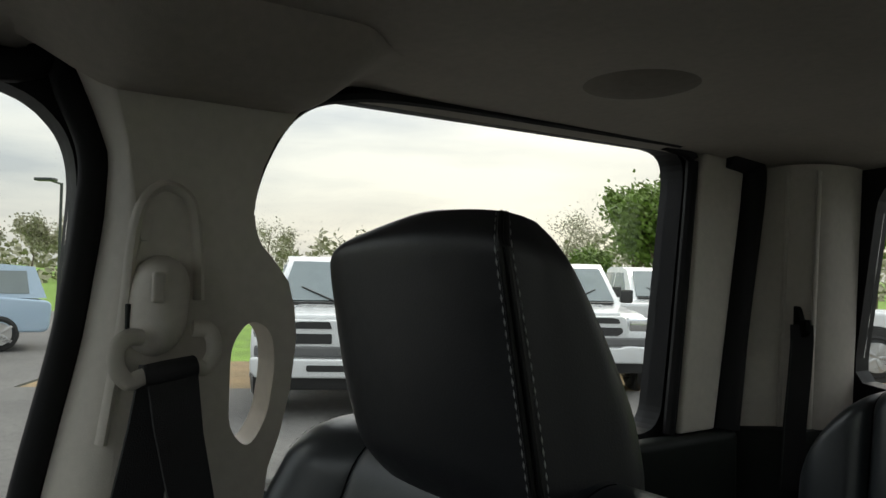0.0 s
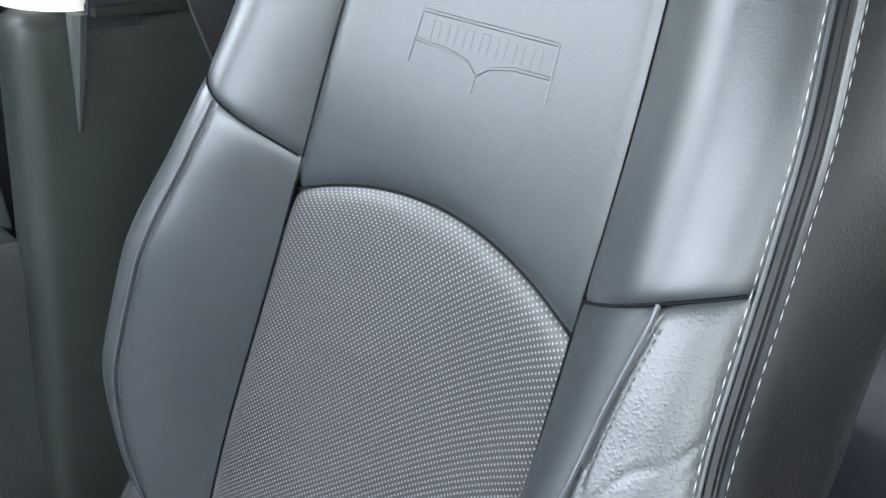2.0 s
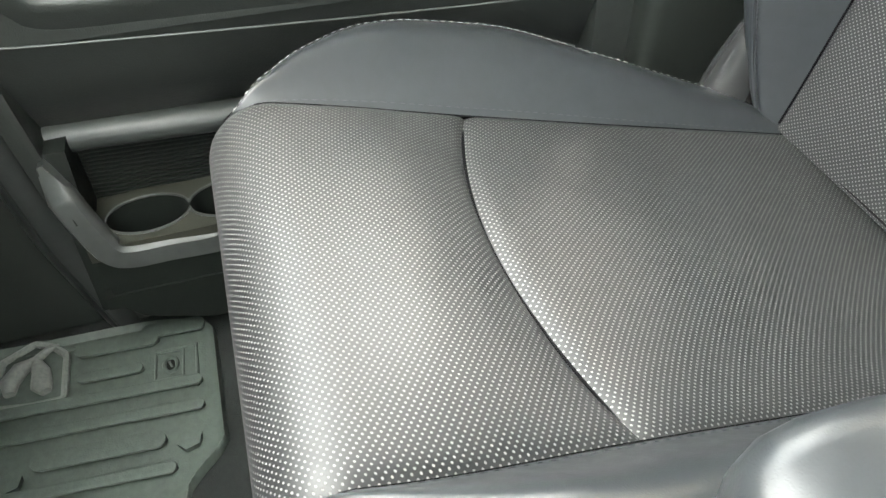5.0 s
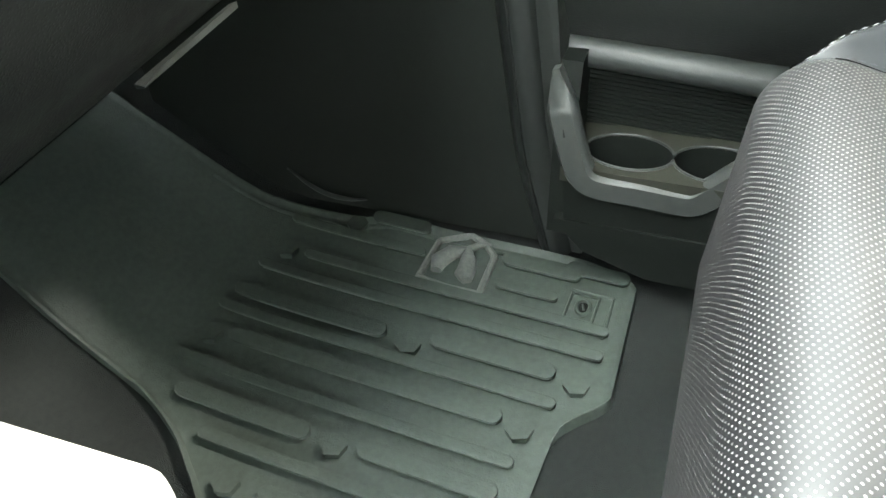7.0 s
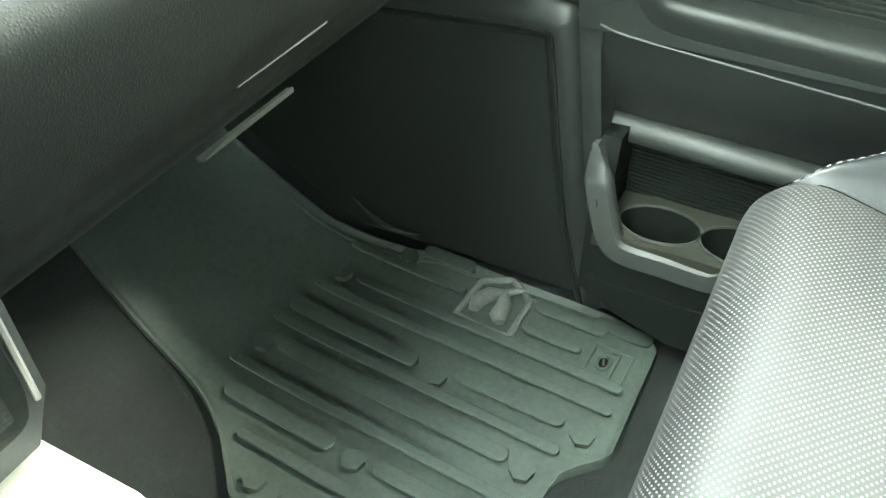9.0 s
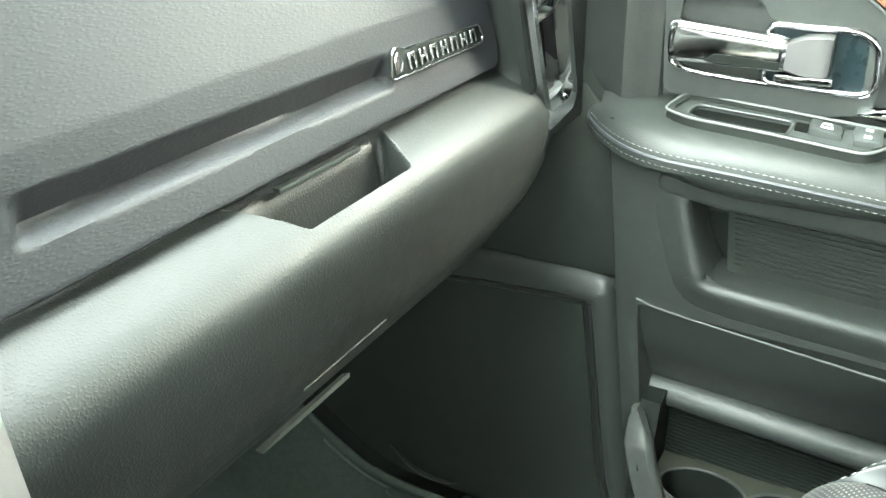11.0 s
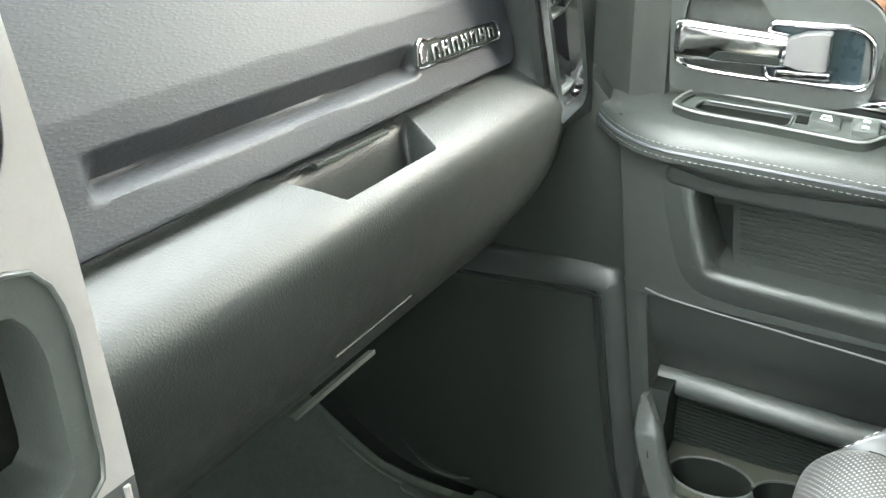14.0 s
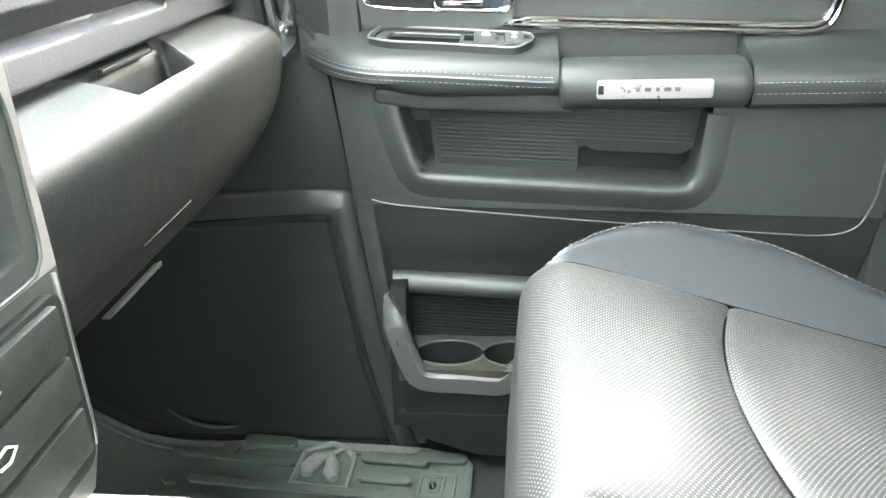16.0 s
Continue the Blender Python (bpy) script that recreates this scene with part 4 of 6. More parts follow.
for q0, dn in ((0.0, 1), (1.0, -1)):
    rim = [head_pt(a, q0) for a in np.linspace(-1.99, 1.99, 60)]
    c = sum((Vector(p) for p in rim), Vector()) / 60 + Vector((0, 0, -0.004 * dn))
    part("headrest_cap", loft([rim, [Vector(p).lerp(c, 0.5) + Vector((0, 0, -0.006 * dn)) for p in rim], [Vector(p).lerp(c, 0.98) + Vector((0, 0, -0.009 * dn)) for p in rim]], caps=False), LEATHER_BLACK, head)
for a in (-0.985, -1.030):
    part("headrest_welt", tube([Vector(head_pt(a, q_of(t))) + Vector((-0.0004, 0.0004, 0)) for t in np.linspace(0.03, 0.93, 60)], 0.0022, 8), LEATHER_SIDE, head, "rolled black leather welt")
st = bmesh.new()
for a in (-0.955, -1.075):
    stitches([Vector(head_pt(a, q_of(t))) + Vector((-0.0008, 0.0012, 0)) for t in np.linspace(0.03, 0.97, 60)], bm=st, r=0.0007, length=0.0050, gap=0.0022)
part("headrest_stitching", st, THREAD, head, "pale grey stitching")
for sg in (1, -1):
    part("headrest_post", tube([HR(sg * 0.055, -0.35, 0.06), HR(sg * 0.055, 0.1, 0.06)], 0.006, 10), CHROME, seat)

# cushion
CA = radians(15.3)


def CU(u, v, w):
    R, v1 = 0.048, 0.515
    if v > v1:
        th = (v - v1) / R
        tm = 1.75
        if th <= tm:
            dv, dw = R * math.sin(th), -R * (1 - math.cos(th))
        else:
            ex = (th - tm) * R
            dv, dw = R * math.sin(tm) + ex * math.cos(tm), -R * (1 - math.cos(tm)) - ex * math.sin(tm)
        nv, nw = math.sin(min(th, tm)), math.cos(min(th, tm))
        v, w = v1 + dv + w * nv, dw + w * nw
    return (SX + u, SY + v * math.cos(CA) - w * math.sin(CA), SZ + v * math.sin(CA) + w * math.cos(CA))


CI = [(0.0, 0.163), (0.2, 0.168), (0.35, 0.174), (0.5, 0.182), (0.56, 0.180), (0.70, 0.165)]
CO = [(0.0, 0.200), (0.06, 0.225), (0.13, 0.238), (0.2, 0.255), (0.3, 0.277), (0.38, 0.278), (0.44, 0.262), (0.49, 0.232), (0.52, 0.205), (0.545, 0.1835), (0.60, 0.181), (0.70, 0.167)]
CH = [(0.0, 0.004), (0.08, 0.018), (0.2, 0.036), (0.32, 0.048), (0.42, 0.044), (0.49, 0.026), (0.53, 0.008), (0.56, 0.001), (0.7, 0.0)]


def c_arch(u):
    return 0.348 + 0.034 * (1 - (u / 0.174) ** 2)


def cw(u, v):
    i = lerp_table(CI, v)
    return -0.006 * (1 - (u / i) ** 2) * sm(1 - v / 0.5) + 0.010 * math.exp(-((v - 0.44) / 0.06) ** 2) * (1 - (u / i) ** 4)


def cush(v0f, v1f, s, t, edge0=True):
    u01 = 2 * s - 1
    v0, v1 = v0f(u01 * 0.174), v1f(u01 * 0.174)
    v = v0 + (v1 - v0) * t
    i = lerp_table(CI, v)
    u = u01 * i
    d = sink(i - abs(u), (v - v0) if edge0 else 1, (v1 - v) if v1 < 0.5 else 1)
    # padded panels roll down into the seam between them
    roll_in = 0.0065 * (1 - (u / i) ** 8)
    d -= roll_in * math.exp(-max(0.0, v - v0) / 0.016) if edge0 else 0.0
    d -= roll_in * math.exp(-max(0.0, v1 - v) / 0.013) if v1 < 0.5 else 0.0
    return CU(u, v, cw(u, v) + d)


part("cushion_insert", sheet(lambda s, t: cush(lambda u: -0.03, c_arch, s, t, False), 60, 70, uv=lambda s, t: ((2 * s - 1) * 0.17, t * 0.40)), PERF, seat, "perforated grey leather cushion panel")
part("cushion_front", sheet(lambda s, t: cush(c_arch, lambda u: 0.74, s, t), 64, 84, uv=lambda s, t: ((2 * s - 1) * 0.176, 0.4 + t * 0.38)), PERF, seat, "perforated grey leather front roll of the cushion")
cst = bmesh.new()
for sg in (1, -1):
    def cbol(s, t):
        v = 0.56 * t
        i, o, h = lerp_table(CI, v), lerp_table(CO, v), lerp_table(CH, v)
        w = h * math.sin(min(1, s / 0.62) * math.pi / 2) ** 1.3 - (h * 0.34 * ((s - 0.62) / 0.38) ** 2 if s > 0.62 else 0)
        return CU(sg * (i + (o - i) * s), v, w + sink(s * (o - i), (1 - s) * (o - i)) + cw(i, v))

    part("cushion_bolster", sheet(cbol, 26, 60), LEATHER, seat, "smooth charcoal leather cushion bolster")

    def cside(s, t):
        v = 0.56 * t
        i, o, h = lerp_table(CI, v), lerp_table(CO, v), lerp_table(CH, v)
        x, y, z = CU(sg * (o + 0.010 * math.sin(s * math.pi * 0.7)), v, h * 0.66 + cw(i, v) + sink(s * 0.14))
        lim = 0.745 + 0.05 * t
        return (x - sg * 0.03 * s * s * sm(t * 2), y, z + (lim - z) * s)

    part("cushion_side", sheet(cside, 16, 56), LEATHER_SIDE, seat, "leather cushion side with shade put into its dark colour")
    part("cushion_pale_stitching", stitches([Vector(cbol(0.83, t)) + Vector((0, 0, 0.0012)) for t in np.linspace(0.12, 0.985, 90)], r=0.00045), THREAD, seat, "pale grey edge stitching")
    stitches([Vector(cbol(0.05, t)) for t in np.linspace(0.05, 0.97, 80)], bm=cst, r=0.0006)
stitches([CU(u, c_arch(u) + 0.004, cw(u, 0.37) - 0.0075) for u in np.linspace(-0.17, 0.17, 60)], bm=cst, r=0.0007)
part("cushion_arch_seam", tube([CU(u, c_arch(u), cw(u, 0.37) - 0.0092) for u in np.linspace(-0.172, 0.172, 50)], 0.0018, 6), SEAM, seat)
for sg in (1, -1):
    part("cushion_side_seam", tube([CU(sg * lerp_table(CI, v), v, cw(lerp_table(CI, v), v) - 0.0030) for v in np.linspace(0.0, 0.53, 60)], 0.0007, 6), SEAM, seat)
part("cushion_dark_stitching", cst, THREAD_DARK, seat)
part("crease_welt", tube([CU(u, 0.004, 0.004) for u in np.linspace(-0.165, 0.165, 20)], 0.004, 8), LEATHER_SIDE, seat)
part("seat_base", box((SX, -0.02, 0.71), (0.44, 0.44, 0.20), 0.03, rot=(6, 0, 0)), PLASTIC_DARK, seat, "black plastic seat base")
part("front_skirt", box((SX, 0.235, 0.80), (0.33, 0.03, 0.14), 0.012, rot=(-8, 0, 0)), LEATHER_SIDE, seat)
rings = []
for k in range(13):
    q = k / 12
    r = max(0.12, 1 - q ** 2.2) ** 0.5
    rings.append([(SX + 0.234 - 0.004 * q + 0.030 * r * math.cos(a), -0.236 - 0.030 * q + 0.044 * r * math.sin(a) * (1 - 0.35 * q), 0.835 + 0.150 * q) for a in np.linspace(0, 2 * math.pi, 24, endpoint=False)])
part("recliner_cover", loft(rings), GLOSSY, seat, "shiny black hinge cover")

# ---- centre armrest and console ----
arm = thing("folded_middle_seat", (0.07, -0.15, 0.80), "grey leather folded middle seat between the seats", "seat")
rings = []
for y, xr, zt in ((-0.50, 0.21, 1.03), (-0.48, 0.224, 1.060), (-0.30, 0.238, 1.080), (-0.13, 0.252, 1.085), (-0.04, 0.266, 1.085), (0.0, 0.271, 1.085), (0.03, 0.272, 1.084), (0.05, 0.270, 1.080), (0.065, 0.264, 1.073), (0.076, 0.254, 1.062), (0.084, 0.240, 1.045), (0.088, 0.22, 1.02)):
    r, hw = 0.026, (xr + 0.09) / 2
    rings.append([(hw - 0.09 + sx * (hw - r) + r * math.cos(a), y, (zt - r if up else 0.80 + r) + r * math.sin(a)) for sx, up, a0 in ((1, 1, 0), (-1, 1, 90), (-1, 0, 180), (1, 0, 270)) for a in np.radians(np.linspace(a0, a0 + 90, 6))])
part("pad", loft(rings), LEATHER, arm)
part("base", box((0.07, -0.2, 0.74), (0.28, 0.5, 0.26), 0.02), PLASTIC_DARK, arm)

# ---- dashboard ----
dash = thing("dashboard", (0.5, 0.75, 0.60), "slate grey vinyl dashboard with a rolled lower edge", "dashboard")
GX0, GX1 = 0.252, 0.787


def glove_y(z):
    return float(np.interp(z, [1.27, 1.30, 1.34, 1.40, 1.47], [0.578, 0.587, 0.596, 0.618, 0.655]))


def glove(s, t):
    z = 1.272 + 0.2 * (0.55 * t / 0.5 if t < 0.5 else 0.55 + 0.45 * (t - 0.5) / 0.5) * 0.95
    r = 0.028
    x1 = GX1 - 0.012 * (z - 1.27) / 0.2
    if z < 1.272 + r:
        x1 -= r - math.sqrt(max(0.0, r * r - (1.272 + r - z) ** 2))
    x = GX0 + (x1 - GX0) * s
    y = glove_y(z)
    edge = min(x1 - x, z - 1.272)
    y += 0.010 * max(0.0, 1 - edge / 0.006) ** 2
    a = min(1.0, max(0.0, (x - 0.3165) / 0.010)) * (1 - sm((x - 0.612) / 0.006))
    sag = 0.010 * (x - 0.32)
    zc, up_z, lo_z = 1.3050 - sag, 1.3225 - sag, 1.2980 - sag
    if lo_z < z < up_z:
        g = (up_z - z) / (up_z - zc) if z > zc else (z - lo_z) / (zc - lo_z)
        y += 0.013 * a * min(1.0, g)
    return (x, y, z)


gb = thing("glove_box_door", (0.52, 0.60, 1.28), "slate grained glove box door with a long recessed groove", "glove box")
part("grained_face", sheet(lambda s, t: glove(s, t), 190, 130), DASH, gb)
part("door_edge", loft([[(GX0, glove_y(z) + 0.022, z), (GX1 - 0.006, glove_y(z) + 0.022, z), (GX1 - 0.006, glove_y(z) + 0.05, z), (GX0, glove_y(z) + 0.05, z)] for z in (1.276, 1.32, 1.40, 1.46)]), PLASTIC_DARK, gb)
# badge of plain raised bars, lying on the slope of the door
def on_face(bm, lift):
    for v in bm.verts:
        v.co.y = glove_y(v.co.z) + v.co.y - lift
    return bm


BADGE = rounded([(0.6120, 1.3015), (0.7490, 1.3005), (0.7510, 1.3040), (0.7490, 1.3150), (0.6330, 1.3192), (0.6255, 1.3228), (0.6190, 1.3195)], 0.0025)
bd = part("badge_plate", on_face(slab(BADGE, "y", 0.0, 0.004, 0.0008), 0.0030), PLASTIC_DARK, gb, "dark raised badge plate")
part("badge_rim", on_face(tube([(a, 0.0, b) for a, b in resample(BADGE, 90, True)], 0.0009, 6, closed=True, up=(0, 1, 0)), 0.0032), CHROME, bd, "thin chrome rim of the badge")
bar = bmesh.new()
for k in range(7):
    x, z0, h = 0.6405 + 0.0155 * k, 1.3042, 0.0118 - 0.0003 * k
    box((x - 0.0040, 0, z0 + h / 2), (0.0026, 0.003, h), 0.0006, rot=(0, 6, 0), bm=bar)
    box((x + 0.0032, 0, z0 + h / 2), (0.0026, 0.003, h), 0.0006, rot=(0, -4, 0), bm=bar)
    box((x, 0, z0 + (h * 0.5 if k % 2 else h - 0.0015)), (0.0065, 0.003, 0.0024), 0.0005, bm=bar)
part("badge_bars", on_face(bar, 0.0040), CHROME, bd, "chrome badge drawn as plain bars")
part("badge_crest", on_face(slab(rounded([(0.6165, 1.3045), (0.6270, 1.3045), (0.6285, 1.3120), (0.6245, 1.3195), (0.6195, 1.3150)], 0.002), "y", 0.0, 0.003, 0.0008), 0.0045), CHROME, bd, "chrome crest plate")
PROF = spline([(0.640, 1.290, 0), (0.592, 1.2710, 0), (0.580, 1.2665, 0), (0.566, 1.2595, 0), (0.554, 1.2520, 0), (0.5455, 1.2440, 0), (0.5412, 1.2340, 0), (0.5405, 1.222, 0), (0.5430, 1.205, 0), (0.549, 1.180, 0), (0.558, 1.155, 0), (0.572, 1.131, 0), (0.592, 1.105, 0), (0.612, 1.080, 0), (0.66, 1.05, 0), (0.74, 1.03, 0)], 9)


def roll(s, t):
    p = PROF[min(len(PROF) - 1, int(round(t * (len(PROF) - 1))))]
    y, z = p.x, p.y
    x = 0.240 + (0.909 - 0.240) * s
    # finger trough under the glove box door, its ends askew
    xl = 0.468 + (0.556 - y) * 0.86
    xr = 0.574 + (y - 0.556) * 0.40
    m = sm((x - xl) / 0.005) * (1 - sm((x - xr) / 0.012))
    hollow = sm((y - 0.5530) / 0.005) * (1 - 0.86 * sm((y - 0.5750) / 0.016)) if z > 1.24 else 0.0
    z -= 0.058 * m * hollow
    # the face turns away towards the door, and slips behind the end cap higher up
    y += 0.034 * max(0.0, (x - 0.775) / 0.134) ** 1.6
    if z > 1.190:
        y = max(y, 0.556 * sm((x - 0.792) / 0.014))
    return (x, y, z)


part("lower_roll", sheet(roll, 600, len(PROF) - 1), DASH_LOW, dash, "black grained rolled lower edge with a finger recess")
part("door_latch", box((0.522, 0.5845, 1.2665), (0.085, 0.006, 0.004), 0.0015), PLASTIC_GREY, dash, "dark grey latch bar under the door")
part("top_pad", loft([[(x, y, z) for y, z in ((0.66, 1.462), (0.69, 1.475), (1.15, 1.462), (1.15, 1.40), (0.69, 1.43))] for x in (-0.78, -0.3, 0.3, 0.90)]), DASH, dash, "grained dash top")
part("inner_core", box((0.06, 0.92, 1.25), (1.62, 0.44, 0.34)), PLASTIC_DARK, dash)
part("under_panel", loft([[(x, y, z) for y, z in ((0.64, 1.062), (0.95, 0.98), (0.95, 1.02), (0.64, 1.09))] for x in (0.24, 0.6, 0.90)]), PLASTIC_DARK, dash)
part("lower_latch_strip", loft([[(x, 0.607, 1.0705), (x, 0.613, 1.0690), (x, 0.614, 1.0720), (x, 0.607, 1.0712 + h)] for x, h in ((0.455, 0.0002), (0.477, 0.0032), (0.553, 0.0044), (0.559, 0.0036))]), PLASTIC_GREY, dash, "grey plastic strip under the dash")
part("panel_joint", tube([(0.465, 0.5705, 1.132), (0.515, 0.5705, 1.132), (0.563, 0.5700, 1.133)], 0.0008, 6), PLASTIC_GREY, dash)
# end cap with its upright vent
vo = rounded([(0.801, 1.211), (0.860, 1.218), (0.8690, 1.232), (0.8185, 1.405), (0.7350, 1.405)], 0.006)
vi = rounded([(0.8065, 1.228), (0.850, 1.2315), (0.8560, 1.240), (0.8070, 1.400), (0.7405, 1.400)], 0.004)
part("end_cap", ring_wall([(0.797, 1.197), (0.906, 1.197), (0.906, 1.478), (0.708, 1.478)], vo, "y", 0.552, 0.560, n=160), DASH_LOW, dash)


def cheek(s, t):
    """Grained side face from the vent's frame back to the glove box door, flaring out at its foot."""
    z = 1.235 + 0.24 * t
    x0, y0 = 0.8005 - (z - 1.217) * 0.355, 0.5525
    x1, y1 = 0.790 + (z - 1.29) * 0.22, glove_y(z) + 0.014
    foot = 0.022 * max(0.0, (1.285 - z) / 0.05) ** 2
    return (x0 + (x1 - x0) * s - foot * s - 0.004 * math.sin(math.pi * s), y0 + (y1 - y0) * s, z)


part("end_cheek", sheet(cheek, 24, 40), DASH_LOW, dash, "grained side face beside the glove box")
vent = thing("side_air_vent", (0.83, 0.555, 1.21), "upright chrome-framed air vent at the dash end", "air vent")
bm = ring_wall(vo, vi, "y", 0.543, 0.556, n=160)
bevel(bm, 0.0022, 2, angle=50)
part("chrome_surround", bm, CHROME, vent, "chrome surround")
part("dark_well", slab([(a + 0.012, b) for a, b in vi], "y", 0.574, 0.580), RECESS_SHADE, vent)


def across(z):
    return 0.8045 - (z - 1.33) * 0.315


for z in (1.346, 1.366, 1.386):
    part("louvre", box((across(z), 0.563, z), (0.056, 0.016, 0.004), 0.0015, rot=(18, -6, 0)), PLASTIC, vent)
part("slider_plate", box((across(1.327), 0.5625, 1.327), (0.058, 0.008, 0.020), 0.002, rot=(8, -6, 0)), PLASTIC_DARK, vent)
part("thumb_wheel", box((across(1.329), 0.557, 1.329), (0.020, 0.010, 0.010), 0.003, rot=(0, -8, 0), seg=3), CHROME, vent, "chrome thumb slider")
part("cross_bar", box((across(1.311), 0.562, 1.311), (0.058, 0.010, 0.004), 0.0015, rot=(12, -6, 0)), PLASTIC_GREY, vent)
part("lower_lip", box((0.836, 0.561, 1.238), (0.044, 0.014, 0.012), 0.003, rot=(25, -5, 0)), PLASTIC_GREY, vent)

# centre stack
stack = thing("centre_stack", (0.08, 0.53, 1.09), "satin silver centre stack with chrome vents and an open bin", "dash console")
binr = rounded([(-0.06, 1.225), (0.2335, 1.225), (0.2360, 1.303), (0.228, 1.327), (-0.06, 1.318)], 0.014)
ventr = rounded([(-0.01, 1.352), (0.195, 1.345), (0.228, 1.362), (0.222, 1.44), (-0.01, 1.44)], 0.035, 10)
low_s = [(-0.09, 1.095), (0.232, 1.095), (0.246, 1.12), (0.2475, 1.221), (-0.09, 1.221)]
mid_s = [(-0.09, 1.221), (0.2475, 1.221), (0.2475, 1.25), (0.2462, 1.332), (-0.09, 1.332)]
top_s = [(-0.09, 1.332), (0.2462, 1.332), (0.240, 1.42), (0.236, 1.475), (-0.09, 1.475)]
bm = ring_wall(mid_s, binr, "y", 0.50, 0.66, n=120)
part("bin_surround", bm, SILVER, stack)
part("vent_surround", ring_wall(top_s, ventr, "y", 0.50, 0.66, n=120), SILVER, stack)
part("lower_fascia", slab(low_s, "y", 0.50, 0.66), RIM_GREY, stack)
part("silver_edge_line", tube([(0.2405, 0.4995, 1.118), (0.2415, 0.4995, 1.17), (0.2425, 0.4995, 1.219)], 0.0016, 6), SILVER, stack)
bi = rounded([(-0.05, 1.236), (0.2225, 1.236), (0.2245, 1.296), (0.217, 1.314), (-0.05, 1.305)], 0.010)
part("bin_bezel", ring_wall(binr, bi, "y", 0.497, 0.53, n=120), PLASTIC_GREY, stack, "dark grey bin bezel")
part("bin_liner", ring_wall(binr, rounded([(-0.045, 1.240), (0.205, 1.240), (0.207, 1.292), (0.20, 1.304), (-0.045, 1.298)], 0.012), "y", 0.532, 0.62, n=120), RECESS_SHADE, stack)
part("bin_back", box((0.08, 0.63, 1.266), (0.30, 0.012, 0.10)), RECESS_SHADE, stack)
part("bin_step", box((0.165, 0.56, 1.244), (0.10, 0.05, 0.012), 0.003), PLASTIC_GREY, stack)
part("bin_edge_line", tube([(a, 0.4965, b) for a, b in resample(binr, 80, True)], 0.0010, 6, closed=True, up=(0, 1, 0)), RIM_GREY, stack)
ctr = [(a, 0.499, b) for a, b in resample(ventr, 180, True)]
part("chrome_vent_ring", tube(ctr, 0.0065, 14, closed=True, up=(0, 1, 0)), CHROME, stack, "chrome ring round the vent")
ctr2 = [(0.105 + (a - 0.105) * 0.86, 0.507, 1.385 + (b - 1.385) * 0.82) for a, b in resample(ventr, 180, True)]
part("inner_vent_ring", tube(ctr2, 0.008, 14, closed=True, up=(0, 1, 0)), CHROME, stack)
part("vent_well", box((0.10, 0.56, 1.385), (0.26, 0.01, 0.13)), PLASTIC_DARK, stack)
for k in range(4):
    part("vent_louvre", box((0.10, 0.53, 1.345 + 0.026 * k), (0.21, 0.03, 0.004), 0.001, rot=(20, 0, 0)), PLASTIC, stack)
sw = part("switch_plate", slab(rounded([(0.02, 1.114), (0.231, 1.114), (0.236, 1.130), (0.236, 1.214), (0.02, 1.212)], 0.008), "y", 0.494, 0.505, 0.002), PLASTIC_DARK, stack, "black switch plate")
for z in (1.140, 1.170, 1.198):
    k = part("switch_key", box((0.180, 0.492, z), (0.090, 0.006, 0.026), 0.002), PLASTIC, sw)
    part("pale_mark", tube([(0.159, 0.4887, z - 0.003), (0.166, 0.4887, z - 0.004), (0.172, 0.4887, z), (0.166, 0.4887, z + 0.004), (0.160, 0.4887, z + 0.003)], 0.0008, 5, up=(0, 1, 0)), PALE, sw)
cons = thing("centre_console", (0.08, 0.50, 0.66), "pale topped low console under the centre stack", "console")
part("top", slab(rounded([(-0.02, 0.440), (0.238, 0.440), (0.238, 0.555), (-0.02, 0.555)], 0.012), "z", 1.06, 1.088, 0.006, seg=3), CREAM, cons, "pale plastic console top")
part("body", slab([(0.10, 0.515), (0.15, 0.515), (0.15, 0.550), (0.10, 0.550)], "z", 0.645, 1.062, 0.01), PLASTIC_DARK, cons)

# ---- footwell side ----
kick = thing("kick_panel", (0.93, 0.70, 0.60), "black plastic footwell side panel with a recessed field", "kick panel")
KO = rounded([(0.428, 0.600), (0.464, 0.745), (0.493, 0.975), (0.503, 1.014), (0.560, 1.018), (0.70, 1.008), (1.03, 0.985)], 0.022, 6)[7:-7]
KO = [(0.428, 0.600)] + [tuple(p) for p in resample(KO, 80)] + [(1.03, 0.985)]
KPROF = ((0.0, 0.938), (0.001, 0.922), (0.005, 0.912), (0.012, 0.9045), (0.021, 0.8995), (0.029, 0.8980), (0.0325, 0.8992), (0.0335, 0.9030), (0.0350, 0.9035), (0.0365, 0.9008), (0.041, 0.9032), (0.047, 0.910), (0.053, 0.9185), (0.055, 0.928))
rings = []
for k, p in enumerate(KO):
    a, b = Vector(KO[max(k - 1, 0)]), Vector(KO[min(k + 1, len(KO) - 1)])
    d = (b - a).normalized()
    rings.append([(x, p[0] + d.y * w, p[1] - d.x * w) for w, x in KPROF])
# lighter plastic than the field: light on the upturned border put into colour
part("border", loft(rings, closed=False, caps=False), GRIP, kick)
part("field", slab([(0.440, 0.600), (0.478, 0.745), (0.508, 0.975), (0.520, 0.996), (0.70, 0.990), (1.03, 0.970), (1.03, 0.600)], "x", 0.918, 0.94), PLASTIC, kick)
